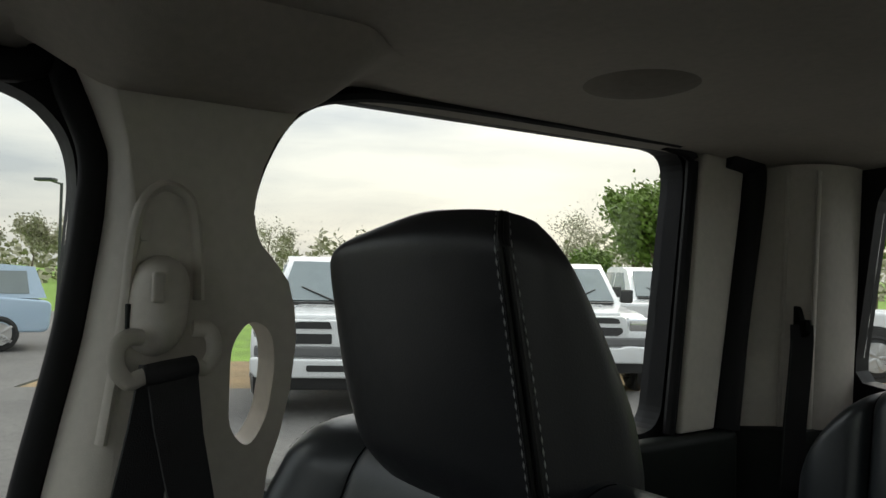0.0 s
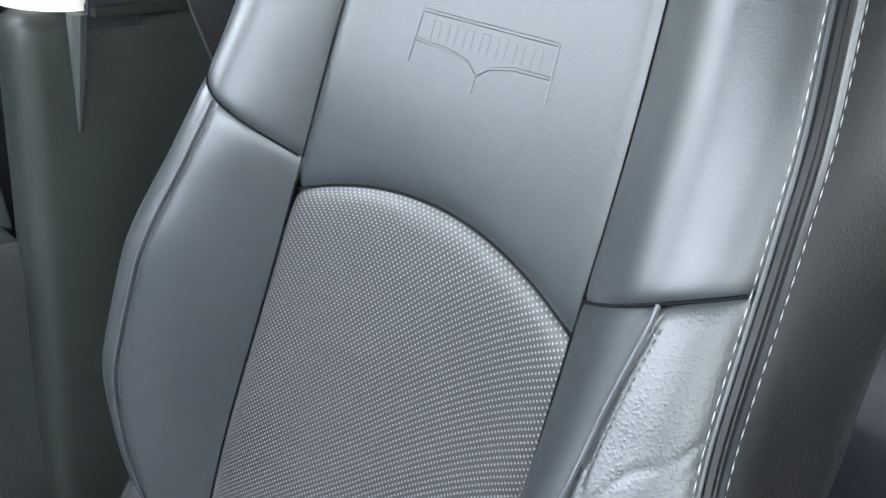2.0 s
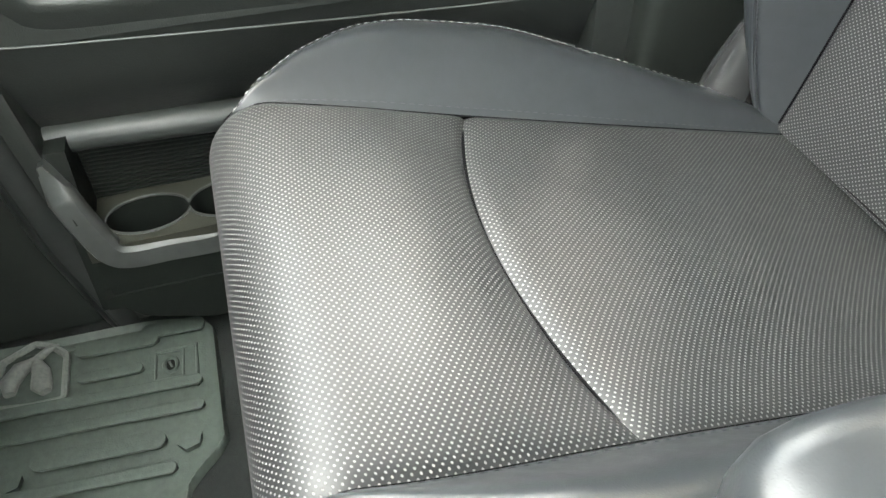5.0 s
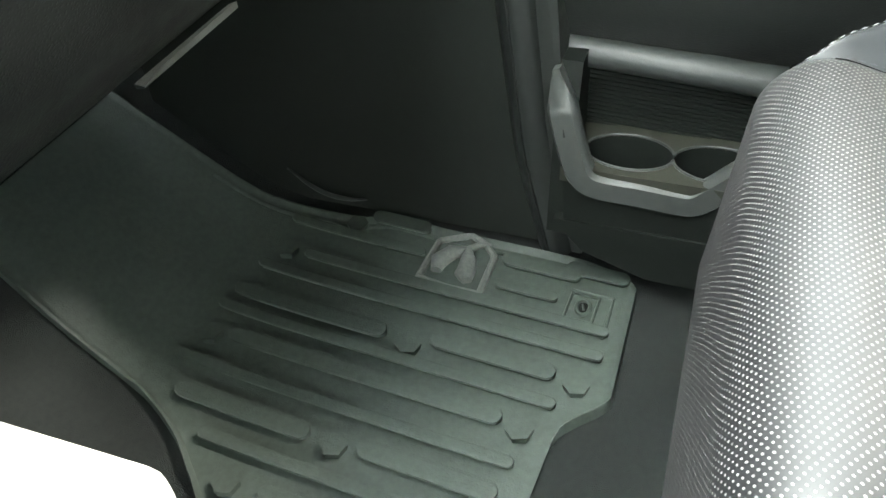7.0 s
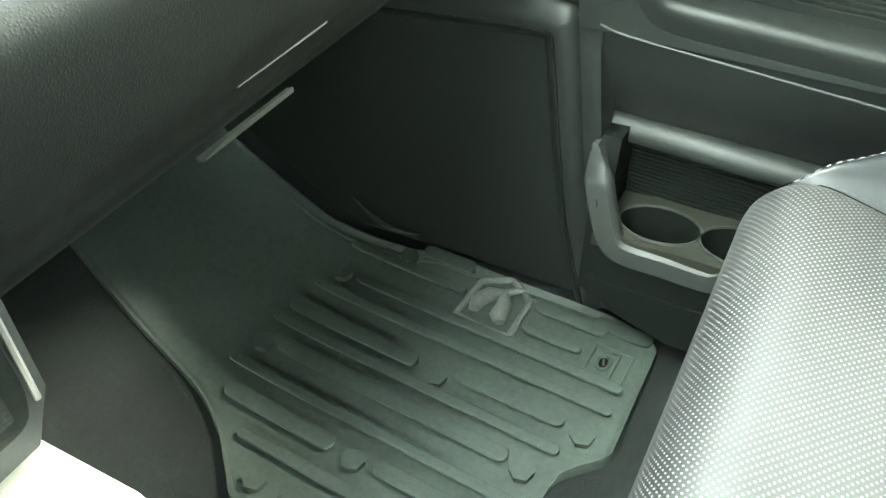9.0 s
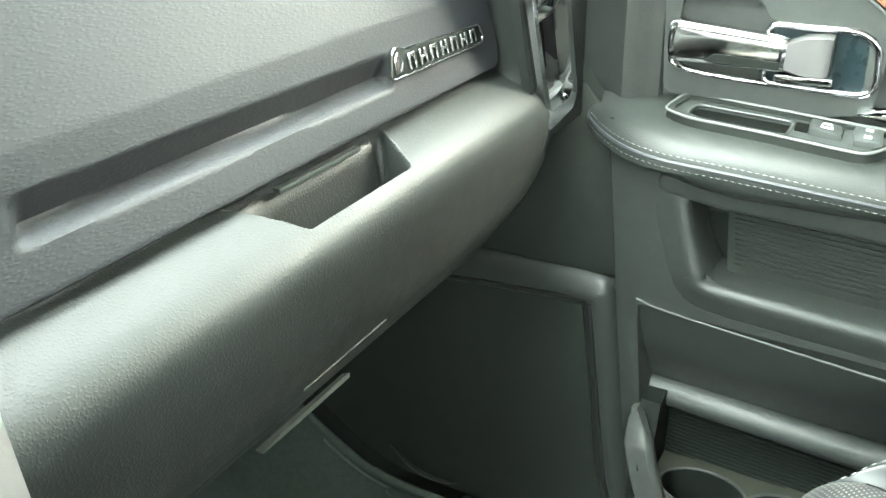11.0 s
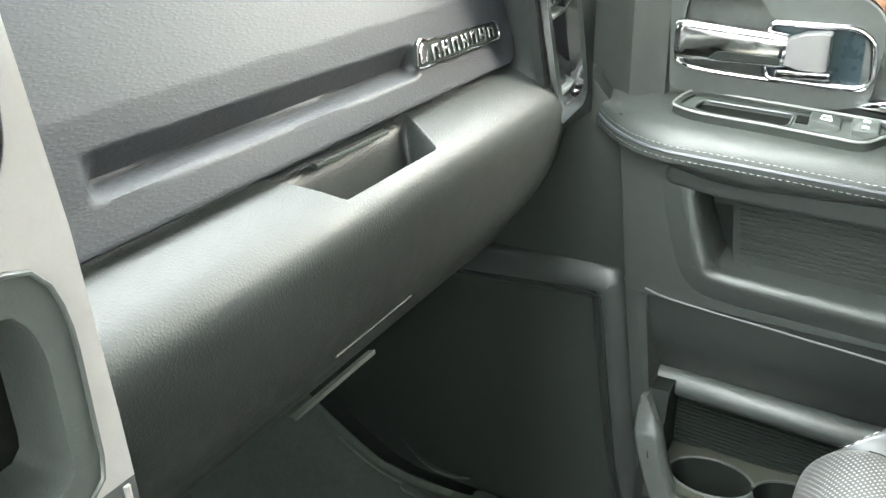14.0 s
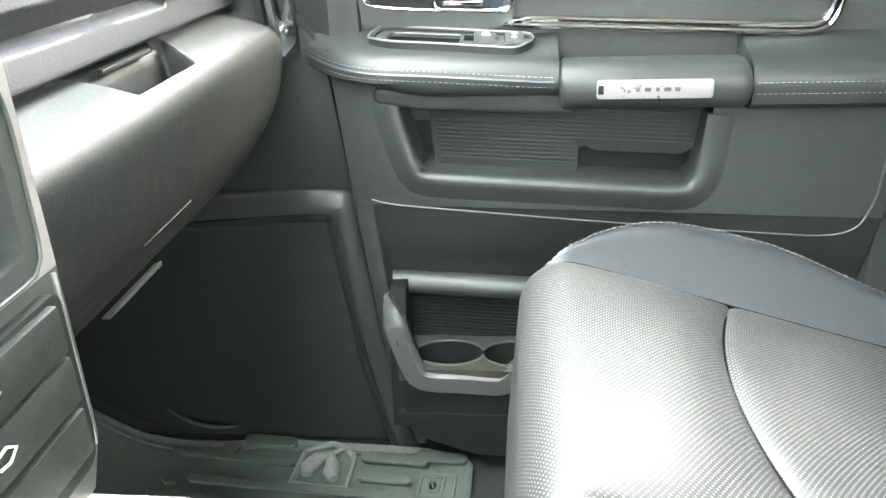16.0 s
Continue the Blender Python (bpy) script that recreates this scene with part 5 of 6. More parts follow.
# lighter grey sliver that paints a highlight along the sill
part("sill_highlight", tube(spline([(0.900, 0.825, 0.662), (0.895, 0.795, 0.645), (0.893, 0.765, 0.634), (0.898, 0.735, 0.628), (0.906, 0.715, 0.626)], 5), [0.001 + 0.0022 * math.sin(math.pi * k / 20) for k in range(21)], 8), PLASTIC_GREY, kick, "thin grey lip drawn for a highlight at the sill")
part("upper_filler", slab([(0.502, 1.012), (0.525, 1.20), (0.56, 1.24), (0.90, 1.24), (0.90, 1.012)], "x", 0.912, 0.95, 0.006), PLASTIC, kick)
part("clip", disc((0.9, 0.4985, 1.011), 0.0022, (-1, 0, 0), 0.006, 8), RIM_GREY, kick)

# ---- passenger door ----
door = thing("front_passenger_door", (0.93, 0.15, 0.62), "closed black front door with wood strip, chrome handle and stitched armrest", "car door")
part("upper_panel", slab([(-0.245, 1.10), (0.478, 1.10), (0.484, 1.40), (-0.225, 1.40)], "x", 0.943, 0.954), DOORSKIN, door)
part("sill_pad", slab(rounded([(-0.235, 1.352), (0.66, 1.352), (0.66, 1.405), (-0.23, 1.405)], 0.012), "x", 0.918, 0.954, 0.010, seg=3), DOORSKIN, door)
part("front_pad", loft([[(0.947, 0.478, z), (0.937, 0.483, z), (0.935, 0.497, z), (0.928, 0.505, z), (0.926, 0.518, z), (0.934, 0.530, z), (0.936, 0.545, z), (0.942, 0.565, z), (0.953, 0.565, z), (0.953, 0.478, z)] for z in (1.195, 1.28, 1.42)]), DOORSKIN, door, "grained leather end pad")
# handle plate
po = rounded([(0.290, 1.222), (0.330, 1.214), (0.478, 1.222), (0.484, 1.342), (0.340, 1.333), (0.305, 1.322), (0.283, 1.300)], 0.010)
pi = rounded([(0.300, 1.236), (0.340, 1.236), (0.462, 1.247), (0.470, 1.262), (0.466, 1.317), (0.394, 1.316), (0.386, 1.298), (0.302, 1.292)], 0.010)
hp = part("handle_plate", ring_wall(po, pi, "x", 0.934, 0.948, n=120), PLASTIC_GREY, door, "satin dark grey handle plate")
part("handle_well", slab(po, "x", 0.951, 0.957), PLASTIC, hp)
part("well_back", slab(rounded([(0.394, 1.255), (0.460, 1.258), (0.461, 1.316), (0.396, 1.313)], 0.006), "x", 0.945, 0.952, 0.002), PLASTIC_GREY, hp)
RING = rounded([(0.386, 1.295), (0.309, 1.2935), (0.294, 1.283), (0.290, 1.247), (0.298, 1.238), (0.326, 1.2385), (0.386, 1.242)], 0.009)
part("cup_plate", slab(RING, "x", 0.9395, 0.9415), TEAL_REFLECTION, hp, "dark cup behind the handle, teal reflection put into its colour")
part("chrome_bezel", tube([(0.9345, a, b) for a, b in resample(RING, 110, True)], 0.0034, 10, closed=True, up=(1, 0, 0)), CHROME, hp, "chrome bezel round the cup")
part("bezel_line", tube(spline([(0.934, 0.4735, 1.280), (0.934, 0.4735, 1.258), (0.934, 0.468, 1.2495), (0.934, 0.451, 1.2455), (0.934, 0.416, 1.242), (0.934, 0.370, 1.2395)], 6), 0.0022, 8), CHROME, hp, "chrome edge line")
rings = []
for y, k in ((0.4725, 0.55), (0.4712, 0.86), (0.4685, 0.97), (0.460, 1.0), (0.43, 1.0), (0.40, 1.0), (0.372, 1.0), (0.366, 0.97), (0.364, 0.80)):
    f = (0.468 - y) / 0.105
    zc, hz = 1.2775 - 0.006 * f, (0.0200 - 0.0045 * f) * k
    rings.append([(0.923 - 0.0105 * k * abs(math.cos(a)) ** 0.55 * (1 if math.cos(a) > 0 else -1), y, zc + hz * abs(math.sin(a)) ** 0.62 * (1 if math.sin(a) > 0 else -1)) for a in np.linspace(0, 2 * math.pi, 32, endpoint=False)])
hl = part("handle", loft(rings), CHROME, door, "flat chrome pull handle")
part("handle_knuckle", bevel(loft([[(0.913 - d, y, zb), (0.913 - d, y, zt), (0.936, y, zt), (0.936, y, zb)] for y, zb, zt, d in ((0.366, 1.260, 1.283, 0.000), (0.352, 1.257, 1.2885, 0.004), (0.334, 1.2555, 1.2905, 0.004), (0.329, 1.257, 1.289, 0.001))]), 0.003, 3), KNUCKLE, hl, "satin silver handle knuckle")
part("handle_slot", slab(rounded([(0.370, 1.2590), (0.370, 1.2660), (0.428, 1.2690), (0.437, 1.2615)], 0.002), "x", 0.9118, 0.918), PLASTIC_DARK, hl, "dark slot in the handle")
part("handle_foot", box((0.930, 0.350, 1.249), (0.012, 0.050, 0.009), 0.003, seg=3), CHROME, hl)
# wood strip and chrome line
wd = spline([(0.486, 1.338, 0), (0.40, 1.336, 0), (0.345, 1.333, 0), (0.318, 1.327, 0), (0.296, 1.313, 0), (0.286, 1.300, 0), (0.280, 1.285, 0)], 5)
rings = []
for k, p in enumerate(wd):
    h = 0.0175 + 0.012 * sm((0.36 - p.x) / 0.06)
    rings.append([(0.936, p.x, p.y + 0.0006), (0.929, p.x, p.y + 0.003), (0.9275, p.x - 0.001, p.y + h * 0.6), (0.934, p.x - 0.002, p.y + h), (0.950, p.x - 0.002, p.y + h), (0.950, p.x, p.y)])
part("wood_strip", loft(rings), WOOD, door, "warm brown open-grain wood strip")
part("wood_panel", slab(rounded([(0.285, 1.258), (0.288, 1.300), (0.302, 1.330), (0.330, 1.350), (-0.12, 1.350), (-0.10, 1.258)], 0.006), "x", 0.934, 0.946, 0.003), DOORSKIN, door, "padded vinyl insert")
line = spline([(0.300, 1.2225, 0.1), (0.285, 1.2205, 0.7), (0.265, 1.2190, 1), (0.20, 1.216, 1), (0.05, 1.209, 1), (-0.05, 1.205, 1), (-0.078, 1.209, 1), (-0.090, 1.222, 1), (-0.096, 1.245, 0.9)], 8)
rings = []
for k, p in enumerate(line):
    d = (line[min(k + 1, len(line) - 1)] - line[max(k - 1, 0)])
    d = Vector((d.x, d.y, 0)).normalized()
    rings.append([(x, p.x + d.y * w * p.z, p.y - d.x * w * p.z) for x, w in ((0.936, -0.003), (0.9275, -0.002), (0.9255, 0.0015), (0.9265, 0.0042), (0.9300, 0.0052), (0.9268, 0.0064), (0.9258, 0.0095), (0.9280, 0.0122), (0.936, 0.0132))])
part("chrome_line", loft(rings), CHROME, door, "double-ribbed chrome trim line")
part("wood_edge_line", tube([(0.9292, p.x, p.y - 0.0004) for p in wd], 0.0012, 6), RIM_LIGHT, door, "thin pale edge under the wood")


# armrest
def arm_section(y, xf, zt, zb, xb=0.952):
    """Closed outline across the armrest."""
    def top(x):
        return zt - (0.94 - x) * 0.24
    return [(xb, y, zt + 0.003), (xf + 0.05, y, top(xf + 0.05)), (xf + 0.024, y, top(xf + 0.024) - 0.0005), (xf + 0.010, y, top(xf + 0.010) - 0.003), (xf + 0.003, y, top(xf) - 0.0085), (xf + 0.0002, y, top(xf) - 0.017), (xf, y, top(xf) - 0.026), (xf + 0.004, y, zb + 0.010), (xf + 0.014, y, zb + 0.003), (xf + 0.035, y, zb), (xb, y, zb + 0.004)]


def front_edge(y):
    return 0.856 + 0.055 * ((max(0.0, y - 0.43) / 0.118) ** 2.6)


def arm_top(y):
    """Height of the sloping top's front edge."""
    return 1.207 + 0.010 * (y - 0.23) / 0.3 - (0.94 - front_edge(y)) * 0.24


ar1 = part("armrest_front", loft([arm_section(y, front_edge(y), 1.207 + 0.010 * (y - 0.23) / 0.3, 1.145 + 0.026 * sm((y - 0.38) / 0.15)) for y in (0.2345, 0.237, 0.26, 0.30, 0.34, 0.38, 0.42, 0.45, 0.47, 0.49, 0.505, 0.518, 0.530, 0.540, 0.5475)]), DOORSKIN, door, "padded black leather armrest with pale stitching")
st2 = bmesh.new()


def arm_line(dz):
    """A line along the armrest's front roll, climbing towards its front end."""
    pts = []
    for y in np.linspace(0.240, 0.543, 60):
        drop = float(np.interp(y, [0.262, 0.38, 0.466, 0.525], [0.0150, 0.0110, 0.0092, 0.0086])) + dz
        pts.append((front_edge(y) - 0.0003 + float(np.interp(drop, [0.003, 0.0085, 0.017, 0.026], [0.010, 0.003, 0.0002, 0.0])), y, arm_top(y) - drop))
    return pts


for dz in (0.0, 0.0118):
    stitches(arm_line(dz), bm=st2, length=0.0058, gap=0.0007, r=0.0003)
part("stitching", st2, THREAD, ar1, "pale grey stitching")
part("armrest_seam", tube([(x + 0.0009, y, z) for x, y, z in arm_line(0.0060)], 0.0020, 6), PIPING, ar1)
grip_rings = []
for y, k in ((0.2335, 0.6), (0.231, 0.93), (0.226, 1.0), (0.12, 1.0), (0.05, 1.0), (0.030, 1.0), (0.022, 0.93), (0.018, 0.6)):
    cx, cz = 0.866, 1.162
    grip_rings.append([(cx + (x - cx) * (0.7 + 0.3 * k), y, cz + (z - cz) * k) for x, z in ((0.893, 1.150), (0.891, 1.182), (0.884, 1.190), (0.872, 1.190), (0.856, 1.186), (0.846, 1.178), (0.842, 1.166), (0.842, 1.150), (0.848, 1.139), (0.866, 1.132), (0.888, 1.132))])
ar2 = part("grip", loft(grip_rings), GRIP, door, "satin grey plastic pull grip")
# deep black plate paints the shade of the hollow behind the grip
part("grip_well", box((0.916, 0.126, 1.132), (0.064, 0.214, 0.008), 0.002), PLASTIC_DARK, door, "plate behind the grip, coloured dark for the hollow's shade")
pq = part("grip_plaque", slab(rrect(0.062, 0.192, 1.1500, 1.1715, 0.004), "x", 0.8385, 0.8445, 0.0015), PLAQUE, ar2, "bright silver plaque with dark marks")
bm = bmesh.new()
for k, w in enumerate((0.005, 0.007, 0.004, 0.008, 0.006)):
    box((0.8384, 0.146 - 0.011 * k, 1.161), (0.0006, w, 0.0045), 0, bm=bm)
part("plaque_marks", bm, RIM_GREY, pq)
part("plaque_end", box((0.8382, 0.1875, 1.161), (0.002, 0.006, 0.010)), PLASTIC_DARK, pq)
ar3 = part("armrest_rear", loft([arm_section(y, 0.850 + 0.045 * max(0, (-0.12 - y) / 0.075) ** 2.4, 1.204 - 0.02 * max(0, (-0.15 - y) / 0.05), 1.128) for y in (0.016, 0.012, -0.05, -0.12, -0.15, -0.17, -0.182, -0.192)]), DOORSKIN, door, "padded black leather armrest end")
st3 = bmesh.new()
for dz in (0.040, 0.053):
    stitches([(0.8498 + 0.045 * max(0, (-0.12 - y) / 0.075) ** 2.4, y, 1.204 - dz) for y in np.linspace(0.012, -0.18, 40)], bm=st3, length=0.0052, gap=0.0009, r=0.00032)
part("stitching", st3, THREAD, ar3)
part("armrest_underside", slab(rounded([(0.212, 1.120), (0.40, 1.129), (0.46, 1.138), (0.46, 1.158), (0.212, 1.150)], 0.010), "x", 0.8795, 0.940, 0.006, seg=3), DOORSKIN, door, "rounded underside of the armrest")
# switch panel, tilted with the armrest's top
def tilted(bm, shear=False):
    for v in bm.verts:
        if shear:
            v.co.x += 0.007 + 0.11 * (v.co.y - 0.29)
        v.co.z += 0.010 * (v.co.y - 0.23) / 0.3 - (0.94 - v.co.x) * 0.24 - 0.0010
    return bm


spo = rounded([(0.879, 0.284), (0.905, 0.262), (0.922, 0.268), (0.930, 0.36), (0.938, 0.455), (0.903, 0.468), (0.893, 0.44), (0.888, 0.369)], 0.010)
spi = rounded([(0.8835, 0.287), (0.906, 0.267), (0.918, 0.272), (0.9255, 0.36), (0.933, 0.449), (0.9055, 0.461), (0.898, 0.438), (0.893, 0.369)], 0.008)
sp = part("switch_panel", tilted(ring_wall(spo, spi, "z", 1.206, 1.2165, n=90)), PLASTIC, door, "grey rimmed window switch panel")
# light grey tube paints the highlight on the panel's dark rim
part("rim_highlight", tilted(tube([(a, b, 1.2168) for a, b in resample(spo, 90, True)], 0.0013, 6, closed=True)), RIM_LIGHT, sp, "thin highlight on the rim, put in as light grey")
TRAY = rounded([(0.8935, 0.352), (0.919, 0.350), (0.9245, 0.440), (0.9045, 0.446), (0.8995, 0.430)], 0.006)
part("panel_floor", tilted(ring_wall(spi, TRAY, "z", 1.204, 1.2135, n=120)), PLASTIC_GREY, sp)
# shallow black plate painted as the shade of a deep tray
part("tray_well", tilted(slab(TRAY, "z", 1.2075, 1.2095)), RECESS_SHADE, sp)
part("tray_rim", tilted(tube([(a, b, 1.2138) for a, b in resample(TRAY, 50, True)], 0.0014, 6, closed=True)), RIM_GREY, sp)
k1 = part("window_switch", tilted(box((0.899, 0.322, 1.2145), (0.018, 0.028, 0.010), 0.003, rot=(6, 0, 4)), True), PLASTIC_GREY, sp)
part("switch_mark", tilted(tube([(0.896, 0.316, 1.2202), (0.902, 0.318, 1.2202), (0.902, 0.325, 1.2198), (0.896, 0.326, 1.2196)], 0.0009, 5, closed=True), True), PALE, k1)
part("switch_recess", tilted(box((0.899, 0.342, 1.2130), (0.014, 0.012, 0.003), 0.001), True), RECESS_SHADE, sp)
k2 = part("lock_switch", tilted(box((0.901, 0.287, 1.2145), (0.024, 0.024, 0.010), 0.003, rot=(-4, 0, 4)), True), PLASTIC_GREY, sp)
for dx in (-0.006, 0.005):
    part("lock_mark", tilted(box((0.901 + dx, 0.287, 1.2198), (0.003, 0.006, 0.0012)), True), PALE, k2)
part("front_edge", slab([(0.470, 1.185), (0.516, 1.205), (0.498, 1.010), (0.474, 0.80), (0.466, 0.755), (0.434, 0.615), (0.420, 0.615), (0.452, 0.80), (0.470, 0.98)], "x", 0.889, 0.951, 0.003), DOORSKIN, door)
# map pocket
fo = [(-0.165, 0.985), (0.494, 1.004), (0.513, 1.182), (-0.165, 1.160)]
fi = rounded([(0.072, 1.0290), (0.240, 1.0375), (0.399, 1.0485), (0.418, 1.080), (0.431, 1.124), (0.428, 1.138), (0.400, 1.148), (0.048, 1.150), (0.055, 1.060)], 0.012)
bm = ring_wall(fo, fi, "x", 0.884, 0.953, n=160)
bevel(bm, 0.016, 5, edges=[e for e in bm.edges if len(e.link_faces) == 2 and e.calc_face_angle(0) > 0.8 and all(v.co.x < 0.89 and 0.03 < v.co.y < 0.445 and 1.02 < v.co.z < 1.152 for v in e.verts)])
bevel(bm, 0.003, 2, edges=[e for e in bm.edges if len(e.link_faces) == 2 and e.calc_face_angle(0) > 0.8 and all(v.co.x < 0.89 and v.co.y > 0.49 for v in e.verts)])
part("pocket_surround", bm, DOORSKIN, door)
lip = spline([(0.434, 1.145, 0), (0.430, 1.122, 0), (0.417, 1.080, 0), (0.408, 1.058, 0), (0.395, 1.0465, 0), (0.31, 1.0405, 0), (0.24, 1.0365, 0), (0.15, 1.0315, 0), (0.085, 1.0285, 0), (0.068, 1.035, 0), (0.060, 1.060, 0), (0.053, 1.12, 0)], 6)
rings = []
for k, p in enumerate(lip):
    d = (lip[min(k + 1, len(lip) - 1)] - lip[max(k - 1, 0)]).normalized()
    n = Vector((d.y, -d.x, 0)).normalized()
    out = min(1.0, 0.15 + 0.05 * k, 0.15 + 0.05 * (len(lip) - 1 - k))
    rings.append([(x, (p + n * w).x, (p + n * w).y) for x, w in ((0.8855, -0.036), (0.8838 - 0.0035 * out, -0.024), (0.8838 - 0.0080 * out, -0.013), (0.8838 - 0.0095 * out, -0.006), (0.8845 - 0.0080 * out, -0.0005), (0.8850 - 0.0020 * out, 0.0028), (0.895, 0.0042), (0.916, 0.0055), (0.935, 0.0055), (0.935, -0.036))])
part("pocket_lip", loft(rings), DOORSKIN, door, "broad rounded pocket lip")
# pocket bottom in deep black: its shade is put into the colour
part("pocket_well", slab([(0.03, 1.015), (0.45, 1.015), (0.45, 1.155), (0.03, 1.155)], "x", 0.944, 0.952), PLASTIC_DARK, door, "pocket bottom with its shade put into the colour")
part("pocket_back", slab(rounded([(0.388, 1.036), (0.207, 1.026), (0.207, 1.070), (0.196, 1.073), (0.188, 1.066), (0.080, 1.060), (0.062, 1.070), (0.054, 1.152), (0.399, 1.152)], 0.004), "x", 0.912, 0.926, 0.002), PLASTIC, door, "ribbed pocket back")
for k in range(18):
    z = 1.045 + 0.0054 * k
    y0, y1 = 0.066 if k > 5 else 0.211, 0.383 + 0.0006 * k
    part("pocket_rib", box((0.9110, (y1 + y0) / 2, z + 0.010 - 0.055 * (0.30 - (y1 + y0) / 2)), (0.0030, y1 - y0, 0.0026), 0.0008, rot=(3.3, 0, 0)), PLASTIC, door)
part("rear_lower_panel", slab(rounded([(-0.24, 0.64), (-0.167, 0.64), (-0.167, 1.16), (-0.235, 1.16)], 0.004), "x", 0.90, 0.953, 0.006), DOORSKIN, door)
part("pale_seam_line", tube(spline([(0.8835, 0.472, 1.010), (0.8835, 0.440, 1.003), (0.8835, 0.331, 0.993), (0.8835, 0.179, 0.980), (0.8835, 0.05, 0.970), (0.8835, -0.025, 0.965), (0.8835, -0.10, 0.962), (0.8835, -0.135, 0.972), (0.8835, -0.150, 1.000), (0.8835, -0.156, 1.04), (0.884, -0.158, 1.15)], 6), 0.0013, 6), RIM_GREY, door, "thin pale seam along the lining")
part("middle_panel", loft([[(0.888, 0.476, 1.006), (0.953, 0.476, 1.006), (0.953, 0.470, 0.87), (0.935, 0.470, 0.885), (0.905, 0.474, 0.95)], [(0.888, -0.165, 0.984), (0.953, -0.165, 0.984), (0.953, -0.165, 0.85), (0.935, -0.165, 0.865), (0.905, -0.165, 0.93)]]), DOORSKIN, door)
part("ledge_bar", loft([[(0.953, y, z + 0.002), (0.938, y, z + 0.001), (0.927, y, z - 0.004), (0.9205, y, z - 0.012), (0.9195, y, z - 0.020), (0.923, y, z - 0.028), (0.932, y, z - 0.034), (0.953, y, z - 0.037)] for y, z in ((0.470, 0.884), (0.467, 0.8845), (0.26, 0.872), (0.0, 0.858), (-0.165, 0.85))]), PLASTIC_GREY, door, "satin grey ledge")
part("lower_back", slab([(-0.165, 0.62), (0.472, 0.62), (0.472, 0.87), (-0.165, 0.855)], "x", 0.944, 0.953), PLASTIC, door)
for k in range(14):
    z = 0.772 + 0.0055 * k
    part("lower_rib", box((0.942, 0.16, z - 0.012), (0.003, 0.58, 0.0028), 0.0008, rot=(3.0, 0, 0)), PLASTIC_DARK, door)
rim = spline([(0.882, 0.462, 0.872), (0.866, 0.448, 0.830), (0.856, 0.432, 0.785), (0.853, 0.420, 0.762), (0.853, 0.400, 0.754), (0.854, 0.36, 0.7525), (0.855, 0.320, 0.7495), (0.856, 0.302, 0.751), (0.858, 0.285, 0.765), (0.862, 0.255, 0.795), (0.868, 0.21, 0.835), (0.872, 0.15, 0.850), (0.872, -0.10, 0.842)], 6)
rings = []
for k, p in enumerate(rim):
    d = (rim[min(k + 1, len(rim) - 1)] - rim[max(k - 1, 0)]).normalized()
    nrm = Vector((0, d.z, -d.y)).normalized()
    taper = min(1.0, 0.25 + 0.15 * k)
    nrm *= taper
    rings.append([p + Vector((-0.011 * taper, 0, 0)) - nrm * 0.013, p + Vector((-0.011 * taper, 0, 0)) + nrm * 0.010, p + Vector((-0.006, 0, 0)) + nrm * 0.0145, p + Vector((0.006, 0, 0)) + nrm * 0.015, p + Vector((0.014, 0, 0)) + nrm * 0.010, p + Vector((0.014, 0, 0)) - nrm * 0.012, p + Vector((-0.005, 0, 0)) - nrm * 0.017])
part("pocket_rim", loft(rings), RIM_GREY, door, "satin grey moulded pocket rim")
part("pocket_skin", slab([(0.446, 0.818), (0.425, 0.757), (0.40, 0.748), (0.305, 0.745), (0.255, 0.79), (0.21, 0.83), (0.15, 0.845), (-0.165, 0.838), (-0.165, 0.615), (0.34, 0.630), (0.415, 0.656), (0.438, 0.680)], "x", 0.850, 0.857), PLASTIC_DARK, door)
part("pocket_front_end", slab([(0.858, 0.672), (0.953, 0.672), (0.953, 0.875), (0.895, 0.875), (0.872, 0.80)], "y", 0.437, 0.460), PLASTIC_DARK, door)
def eight(k=1.0, n=48):
    """Outline of the two joined cup rounds."""
    out = []
    for cy, a0, a1 in ((0.379, -1.44, math.pi + 1.44), (0.284, math.pi - 1.44, 2 * math.pi + 1.44)):
        for a in np.linspace(a0, a1, n):
            out.append((0.892 + 0.0335 * k * math.cos(a), cy + 0.048 * k * math.sin(a)))
    return out


part("cup_tray", ring_wall([(0.8475, 0.205), (0.948, 0.205), (0.948, 0.446), (0.8475, 0.446)], eight(), "z", 0.755, 0.774, n=160), CUPTRAY, door, "olive grey moulded double cup holder")
# cup wall and floor darker than the tray, painting the shade inside
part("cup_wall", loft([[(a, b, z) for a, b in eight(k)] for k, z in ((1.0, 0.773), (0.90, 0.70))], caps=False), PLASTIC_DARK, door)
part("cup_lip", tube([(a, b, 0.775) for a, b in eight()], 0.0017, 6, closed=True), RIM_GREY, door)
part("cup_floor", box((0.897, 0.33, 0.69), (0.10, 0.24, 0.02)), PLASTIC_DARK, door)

# ---- floor mat ----
fmat = thing("floor_mat", (0.70, 0.60, 0.60), "black ribbed rubber floor mat with raised studs and emblem", "floor mat")
MXL = [(0.342, 0.690), (0.352, 0.672), (0.375, 0.648), (0.390, 0.628), (0.397, 0.600), (0.404, 0.455), (0.69, 0.440), (0.725, 0.468), (0.77, 0.508), (0.84, 0.545), (0.95, 0.566), (1.06, 0.59)]
MXR = [(0.342, 0.838), (0.346, 0.857), (0.354, 0.870), (0.370, 0.880), (0.43, 0.894), (0.60, 0.902), (0.67, 0.908), (0.72, 0.893), (0.80, 0.89), (1.06, 0.885)]


